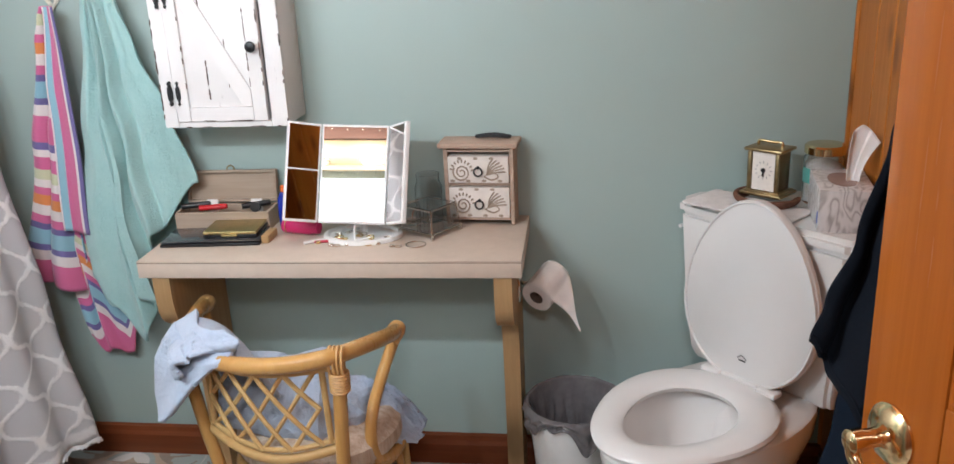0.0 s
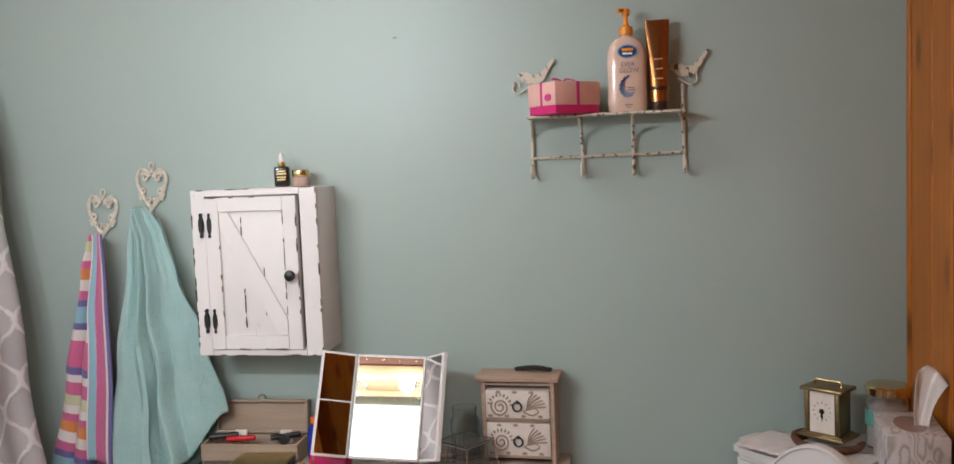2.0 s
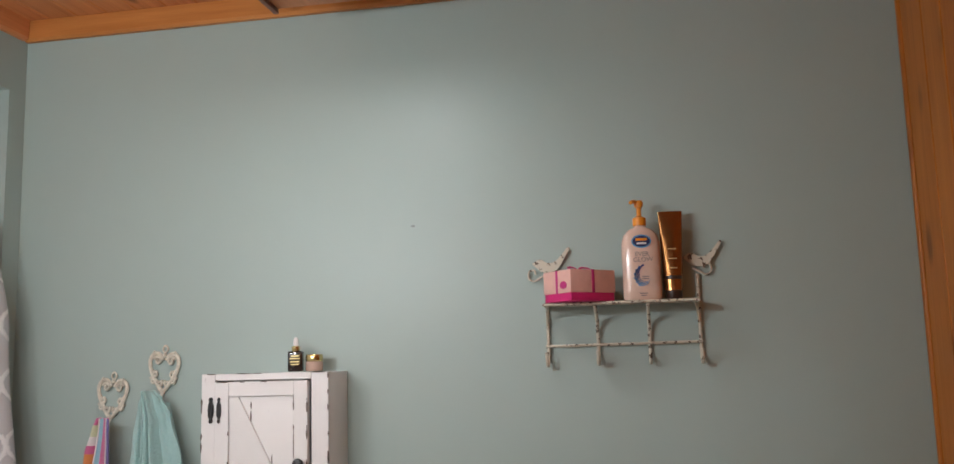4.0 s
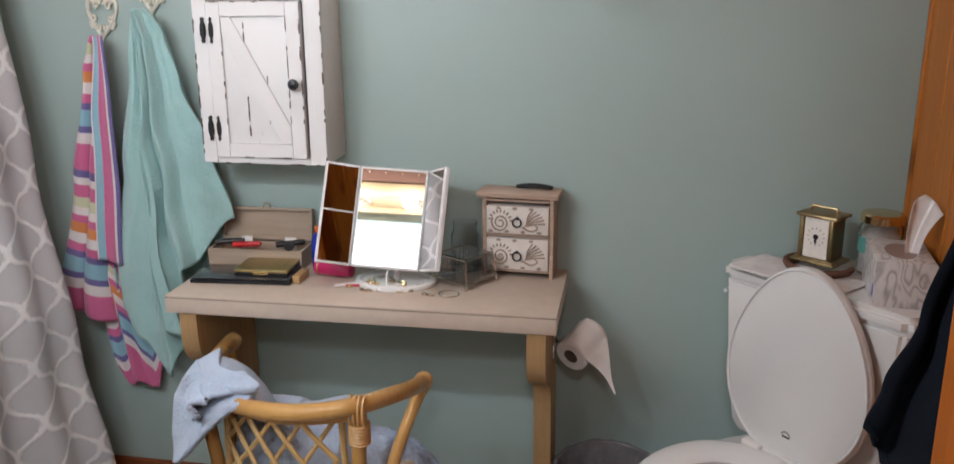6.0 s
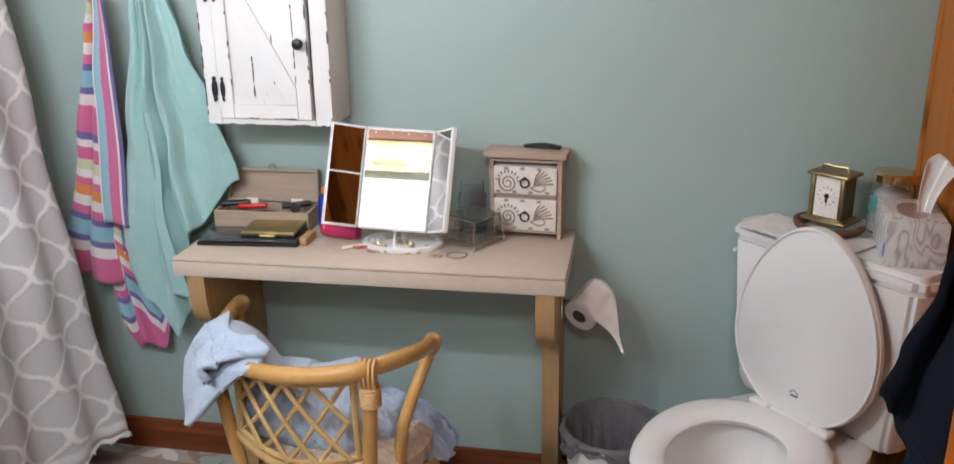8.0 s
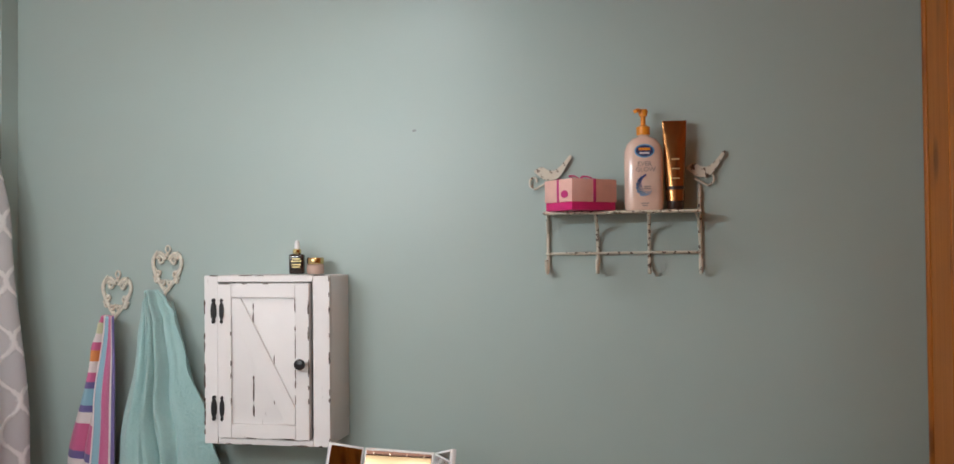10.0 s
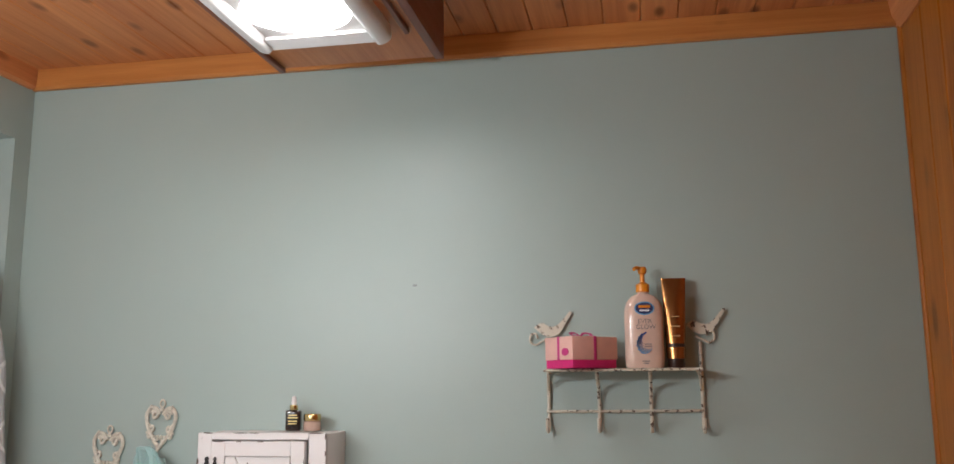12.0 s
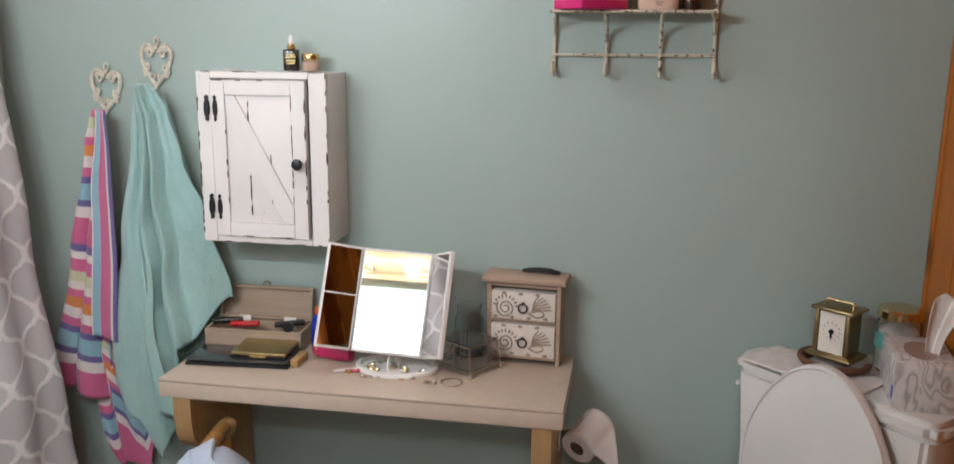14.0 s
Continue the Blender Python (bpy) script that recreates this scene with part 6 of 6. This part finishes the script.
gb = thing("glass_trinket_box", 0.222, -0.132, T, "glass trinket box with silver wire edges and feet", "trinket box", rz=-32)
c8 = [(-0.054, -0.052), (0.054, -0.052), (0.054, 0.052), (-0.054, 0.052)]
for i in range(4):
    (xa, ya), (xb, yb) = c8[i], c8[(i + 1) % 4]
    bm = B()
    vs = [bm.verts.new(p) for p in ((xa, ya, 0.014), (xb, yb, 0.014), (xb * 0.9, yb * 0.9, 0.068), (xa * 0.9, ya * 0.9, 0.068))]
    bm.faces.new(vs)
    thick(part("glass_pane", bm, GLASS, gb, smooth=False), 0.0018)
    bm = B()
    tube(bm, [(xa, ya, 0.014), (xb, yb, 0.014)], 0.002, 6)
    tube(bm, [(xa * 0.9, ya * 0.9, 0.07), (xb * 0.9, yb * 0.9, 0.07)], 0.002, 6)
    tube(bm, [(xa, ya, 0.014), (xa * 0.9, ya * 0.9, 0.07)], 0.002, 6)
    part("wire_edge", bm, SILVER, gb)
    part("foot", lathe(B(), [(0.004, 0.0), (0.005, 0.003), (0.0025, 0.009), (0.005, 0.013), (0.001, 0.016)], (xa * 1.02, ya * 1.02, 0), 10), SILVER, gb)
part("glass_lid", box(B(), -0.047, 0.047, -0.045, 0.045, 0.0715, 0.0735), GLASS, gb)
part("floor_pane", box(B(), -0.052, 0.052, -0.05, 0.05, 0.0145, 0.0165), GLASS, gb)
part("clasp", tube(B(), spline([(0.0, -0.054, 0.07), (0.0, -0.06, 0.062), (0.0, -0.06, 0.05)], 4), 0.0022, 6), SILVER, gb)
for x, y, r, h, lb in ((0.205, -0.042, 0.034, 0.125, "clear glass jar behind the trinket box"), (0.165, -0.075, 0.022, 0.07, "small clear glass beside the mirror")):
    one("glass_jar", lathe(B(), [(0.001, 0), (r, 0), (r * 1.04, 0.004), (r * 1.04, h * 0.75), (r * 0.85, h * 0.85), (r * 0.9, h), (r * 0.84, h), (r * 0.8, h * 0.85), (r * 0.98, h * 0.74), (r * 0.98, 0.006), (0.001, 0.005)], (x, y, T), 28), GLASS, lb, "jar")

ch = thing("drawer_chest", 0.345, -0.048, T, "small limed-wood chest with two shell-carved drawers", "drawer chest", rz=-3)
ch.matrix_basis = pose(0.345, -0.048, T, 0, 0, -3) @ Matrix.Diagonal((1, 1, 1.05, 1))
bm = B()
box(bm, -0.088, -0.078, -0.034, 0.034, 0, 0.19, 0.001, 1)
box(bm, 0.078, 0.088, -0.034, 0.034, 0, 0.19, 0.001, 1)
box(bm, -0.0778, 0.0778, 0.03, 0.034, 0.006, 0.19)
for z in (0.012, 0.098, 0.18):
    box(bm, -0.0778, 0.0778, -0.032, 0.0298, z, z + 0.006)
part("carcass", bm, CHESTWOOD, ch)
part("top", box(B(), -0.1, 0.1, -0.046, 0.04, 0.1905, 0.203, 0.003), CHESTWOOD, ch)
DRAWW, RELIEF = flat("whitewashed_drawer", (0.66, 0.61, 0.56), 0.6), flat("carved_brown", (0.30, 0.235, 0.18), 0.7)
for z0, z1 in ((0.02, 0.094), (0.106, 0.17)):
    dr = part("drawer", box(B(), -0.0765, 0.0765, -0.039, 0.025, z0, z1, 0.0015), DRAWW, ch, "whitewashed drawer front carved with shells")
    zc, yy = (z0 + z1) / 2, -0.0392
    bm = B()
    tube(bm, [(p[0], yy, p[1]) for p in spiral(-0.042, zc - 0.006, 0.022, 2.0, 2.6)], 0.0034, 5, flat=0.5)
    for k in range(9):
        a = 0.2 + k * 0.33
        tube(bm, [(-0.042 + r * math.cos(a), yy, zc - 0.006 + r * math.sin(a)) for r in (0.024, 0.028, 0.031)], 0.0028, 5, flat=0.5)
    part("shell_relief", bm, RELIEF, dr)
    bm = B()
    for k in range(6):
        a = 0.25 + k * 0.22
        tube(bm, spline([(0.022, yy, zc - 0.012), (0.022 + 0.024 * math.cos(a), yy, zc - 0.012 + 0.024 * math.sin(a)), (0.022 + 0.048 * math.cos(a * 0.9), yy, zc - 0.014 + 0.044 * math.sin(a * 0.9))], 4), 0.0025, 5, flat=0.5)
    tube(bm, spline([(0.014, yy, zc - 0.016), (0.034, yy, zc - 0.024), (0.05, yy, zc - 0.016), (0.036, yy, zc - 0.006), (0.014, yy, zc - 0.016)], 5), 0.0026, 5, flat=0.5)
    part("shell_relief", bm, RELIEF, dr)
    for k in range(7):
        xx = -0.066 + k * 0.02
        part("scallop", lathe(B(), [(0.0065, 0), (0.006, 0.0006), (0.001, 0.0007)], n=10, m=pose(xx, yy + 0.0004, z1 - 0.004 if k % 2 else z0 + 0.005, 90, 0, 0), sy=0.55), RELIEF, dr)
    part("ring_pull", tube(B(), [(0.0 + 0.0105 * math.cos(t), -0.044, zc - 0.004 + 0.0105 * math.sin(t)) for t in [math.tau * k / 18 for k in range(18)]], 0.002, 7, True), IRON, dr, "black ring pull")
    part("pull_stud", lathe(B(), [(0.004, 0), (0.004, 0.004), (0.001, 0.006)], n=10, m=pose(0, -0.0392, zc + 0.006, 90, 0, 0)), IRON, dr)
clip = thing("hair_clip", 0.378, -0.036, T + 0.2137, "black plastic hair clip on the chest", "hair clip", rz=-8)
bm = B()
for s in (-1, 1):
    tube(bm, spline([(-0.045, 0.0, 0.004), (-0.02, s * 0.009, 0.007), (0.01, s * 0.01, 0.008), (0.045, s * 0.003, 0.005)], 5), 0.004, 7)
for k in range(5):
    tube(bm, spline([(-0.02 + k * 0.012, -0.009, 0.006), (-0.02 + k * 0.012, 0.0, 0.011), (-0.02 + k * 0.012, 0.009, 0.006)], 3), 0.0022, 6)
part("claw", bm, BLACK, clip)

# ---- toilet paper on the table leg ----
hold = thing("toilet_paper_holder", 0.4385, -0.13, 0.602, "brushed toilet paper holder on the table leg", "paper holder")
part("plate", box(B(), 0.0, 0.008, -0.035, 0.035, -0.03, 0.03, 0.003), SILVER, hold)
part("arm", tube(B(), spline([(0.008, 0.02, 0.0), (0.04, 0.04, 0.0), (0.0695, 0.03, 0.0), (0.0695, -0.05, 0.0)], 6), 0.006, 10), SILVER, hold)
roll = thing("toilet_roll", 0.508, -0.125, 0.602, "half-used white toilet roll with a hanging end", "toilet roll", rz=-28)
roll.matrix_basis = pose(0.508, -0.125, 0.602, 0, 0, -28) @ pose(0, 0, 0, 18, 0, 0)
RX = pose(0, 0, 0, 90, 0, 0)
part("paper", lathe(B(), [(0.018, -0.05), (0.039, -0.05), (0.041, -0.048), (0.041, 0.048), (0.039, 0.05), (0.018, 0.05)], n=36, m=RX, ends=False), PAPER, roll)
part("core", lathe(B(), [(0.0182, -0.0495), (0.0182, 0.0495)], n=24, m=RX, ends=False), flat("brown_card_core", (0.16, 0.11, 0.08), 0.9), roll, "dark cardboard core")


def loose_end(u, v):
    # over the top of the roll, then away to a twisted point
    if v < 0.35:
        a = lerp(1.9, 0.15, v / 0.35)
        return Vector((0.0425 * math.cos(a), lerp(-0.049, 0.049, u), 0.0425 * math.sin(a)))
    t = (v - 0.35) / 0.65
    mid, half = lerp(0.0, -0.04, t), 0.049 * (1 - t) ** 2.0 + 0.003
    return Vector((0.042 + 0.066 * t + 0.004 * math.sin(t * 5), mid + (u * 2 - 1) * half, 0.006 - 0.095 * t + 0.012 * math.sin(math.pi * t) * (u - 0.5)))


thick(part("loose_end", sheet(B(), loose_end, 10, 26), PAPER, roll), 0.0012)

# ---- on the tank ----
K = 0.8203
do = thing("lace_doily", 0.985, -0.168, K, "white crocheted lace doily over the tank lid", "doily", rz=-42)
LACE = plain("white_crochet", (0.72, 0.68, 0.66), 0.95, 0.1, 40, 0.9, 240)


def lace(u, v):
    x, y = lerp(-0.135, 0.135, u), lerp(-0.07, 0.062, v)
    scal = 0.006 * abs(math.sin(u * 34)) * (1 if v in (0.0, 1.0) else 0)
    z = 0.004 + 0.002 * wob(x * 30, y * 30, 0) + (0.012 * max(0, wob(x * 9, y * 9, 3)) if u < 0.4 else 0)
    return Vector((x, y + scal * (1 if v > 0.5 else -1), z))


thick(part("lace", sheet(B(), lace, 68, 24), LACE, do), 0.003)
bm = B()
for i in range(60):
    for j in range(5):
        px, py = lerp(-0.13, 0.13, i / 59), -0.067 + j * 0.008
        lathe(bm, [(0.0017, 0.0), (0.0012, 0.001)], (px, py, 0.0072 + 0.01 * max(0, wob(px * 9, py * 9, 3)) * (1 if px < -0.03 else 0)), 5)
part("stitching", bm, LACE, do)

shoe = thing("horseshoe", 1.035, -0.135, K + 0.0075, "rusty horseshoe lying under the clock", "horseshoe", rz=-40)
RUST = plain("rusty_iron", (0.13, 0.055, 0.03), 0.7, 0.4, 60, 0.4, 120)
part("iron", tube(B(), [(0.068 * math.cos(t), -0.01 + 0.058 * math.sin(t), 0.008) for t in [math.pi * (1.12 - 1.24 * k / 24 + 1.0) for k in range(25)]], 0.0135, 8, flat=0.55), RUST, shoe)
ck = thing("carriage_clock", 1.043, -0.115, K + 0.0245, "brass carriage clock with white dial", "clock", rz=-38)
ck.matrix_basis = pose(1.034, -0.126, K + 0.0225, 0, 0, -38) @ Matrix.Diagonal((0.93, 0.93, 0.93, 1))
part("base", box(B(), -0.056, 0.056, -0.044, 0.044, 0, 0.009, 0.003), OLDBRASS, ck)
part("base_step", box(B(), -0.049, 0.049, -0.037, 0.037, 0.0092, 0.0123, 0.001), OLDBRASS, ck)
part("case", box(B(), -0.04, 0.04, -0.026, 0.03, 0.0125, 0.112, 0.002), flat("dark_bronze_case", (0.16, 0.11, 0.05), 0.35, metal=0.6), ck)
for s in (-1, 1):
    part("pillar", box(B(), s * 0.037 - 0.005, s * 0.037 + 0.005, -0.034, -0.0265, 0.0125, 0.112, 0.002), OLDBRASS, ck)
part("dial_plate", box(B(), -0.03, 0.03, -0.0298, -0.0265, 0.014, 0.11), flat("ivory_dial", (0.78, 0.73, 0.66), 0.4), ck)
part("cornice", box(B(), -0.051, 0.051, -0.039, 0.039, 0.1125, 0.121, 0.003), OLDBRASS, ck)
part("handle", tube(B(), spline([(-0.032, 0, 0.121), (-0.032, 0, 0.131), (-0.024, 0, 0.134), (0.0, 0, 0.133), (0.024, 0, 0.134), (0.032, 0, 0.131), (0.032, 0, 0.121)], 5), 0.0036, 8), BRASS, ck, "brass carrying handle")
bm = B()
for i in range(12):
    a = math.tau * i / 12
    box(bm, -0.0008, 0.0008, -0.0306, -0.03, 0.018, 0.023, m=Matrix.Translation((0, 0, 0.066)) @ Matrix.Rotation(a, 4, "Y"))
part("hour_marks", bm, INK, ck)
part("clock_pointer", box(B(), -0.0016, 0.0016, -0.0312, -0.0306, -0.004, 0.015, m=pose(0, 0, 0.066, 0, 188, 0)), BLACK, ck)
part("clock_pointer", box(B(), -0.0016, 0.0016, -0.0316, -0.0313, -0.004, 0.017, m=pose(0, 0, 0.066, 0, 176, 0)), BLACK, ck)
part("pointer_boss", lathe(B(), [(0.006, 0), (0.006, 0.002), (0.001, 0.003)], n=12, m=pose(0, -0.0306, 0.066, 90, 0, 0)), BLACK, ck)
cj = thing("glass_canister", 1.158, -0.12, K, "clear glass canister with gold lid and white contents", "canister")
part("glass", lathe(B(), [(0.001, 0), (0.042, 0), (0.045, 0.005), (0.045, 0.105), (0.04, 0.116), (0.038, 0.116), (0.042, 0.104), (0.042, 0.007), (0.001, 0.005)], n=32), GLASS, cj)
part("contents", lathe(B(), [(0.001, 0.006), (0.04, 0.006), (0.04, 0.088), (0.03, 0.094), (0.001, 0.096)], n=24), plain("cotton", (0.75, 0.73, 0.72), 0.95, 0.15, 60, 0.7, 80), cj, "white cotton contents")
part("lid", lathe(B(), [(0.043, 0.1165), (0.046, 0.118), (0.046, 0.134), (0.042, 0.138), (0.001, 0.14)], n=32), BRASS, cj)
part("label", lathe(B(), [(0.0455, 0.05), (0.0455, 0.085)], n=32, ends=False), flat("teal_label", (0.14, 0.42, 0.36)), cj)
tis = thing("tissue_box", 1.165, -0.245, K, "grey swirl-patterned tissue box with a raised tissue", "tissue box", rz=-6)
part("carton", box(B(), -0.056, 0.056, -0.108, 0.075, 0, 0.092, 0.002), SWIRL, tis)
part("slot", lathe(B(), [(0.001, 0.0922), (0.03, 0.0922), (0.03, 0.0926), (0.001, 0.0927)], n=24, sy=1.9, at=(0, -0.015, 0)), flat("slot_film", (0.35, 0.25, 0.22), 0.2), tis)
part("badge", lathe(B(), [(0.001, 0), (0.0085, 0), (0.0085, 0.0008), (0.001, 0.001)], n=20, sy=1.7, m=pose(-0.0562, -0.095, 0.03, 0, -90, 0) @ pose(0, 0, 0, 0, 0, 90)), flat("blue_badge", (0.03, 0.08, 0.42)), tis, "small blue oval badge")


def tissue(u, v):
    w = lerp(0.012, 0.03, v)
    a = (u - 0.5) * 2.6
    return Vector((w * math.sin(a) + 0.022 * v * v + 0.018, -0.03 + w * 0.7 * math.cos(a) * (1 if u < 0.6 else 0.6), 0.088 + 0.125 * v - 0.03 * v * abs(u - 0.4) * 2)) + Vector((0.0025 * math.sin(u * 9 + 3 * v), 0, 0))


thick(part("tissue", sheet(B(), tissue, 26, 16), PAPER, tis, "upright white tissue"), 0.001)

# ---- spare rolls by the toilet ----
for i in range(2):
    sr = thing("spare_roll", 1.128, -0.665, 0.001 + i * 0.103, "white spare toilet roll stacked by the toilet", "toilet roll", group="spare rolls")
    part("paper", lathe(B(), [(0.02, 0.0), (0.052, 0.0), (0.054, 0.003), (0.054, 0.098), (0.052, 0.101), (0.02, 0.101)], n=36, ends=False), PAPER, sr)
    part("core", lathe(B(), [(0.0202, 0.0005), (0.0202, 0.1005)], n=24, ends=False), flat("brown_core_card", (0.16, 0.11, 0.08), 0.9), sr)
bo = thing("blue_brush_holder", 0.79, -0.06, 0.0, "dark blue toilet brush holder behind the toilet", "brush holder")
part("cup", lathe(B(), [(0.001, 0), (0.045, 0), (0.05, 0.01), (0.042, 0.2), (0.036, 0.24), (0.02, 0.25), (0.001, 0.252)], n=24), flat("navy_plastic", (0.02, 0.03, 0.09), 0.3), bo)
scuff = one("wall_scuff", lathe(B(), [(0.001, 0.0), (0.006, 0.0), (0.006, 0.0003), (0.001, 0.0004)], n=9, sy=0.5, m=pose(0.062, -0.0004, 1.782, 90, 0, 0)), flat("scuff_grey", (0.25, 0.28, 0.27), 0.8), "faint grey scuff on the wall", "mark", kind="structure")


# ---- floor tiles ----
S = 0.446
for i in range(-3, 4):
    for j in range(-4, 2):
        x0, y0 = -0.082 + i * S, -0.447 + j * S
        a, b, c, d = max(x0 + 0.0016, XL + 0.001), min(x0 + S - 0.0016, XR - 0.0005), max(y0 + 0.0016, -1.95), min(y0 + S - 0.0016, -0.0005)
        if b - a > 0.02 and d - c > 0.02:
            part("tile", box(B(), a, b, c, d, -0.0012, 0.0, 0.0004, 1), TILE, floor, smooth=False)
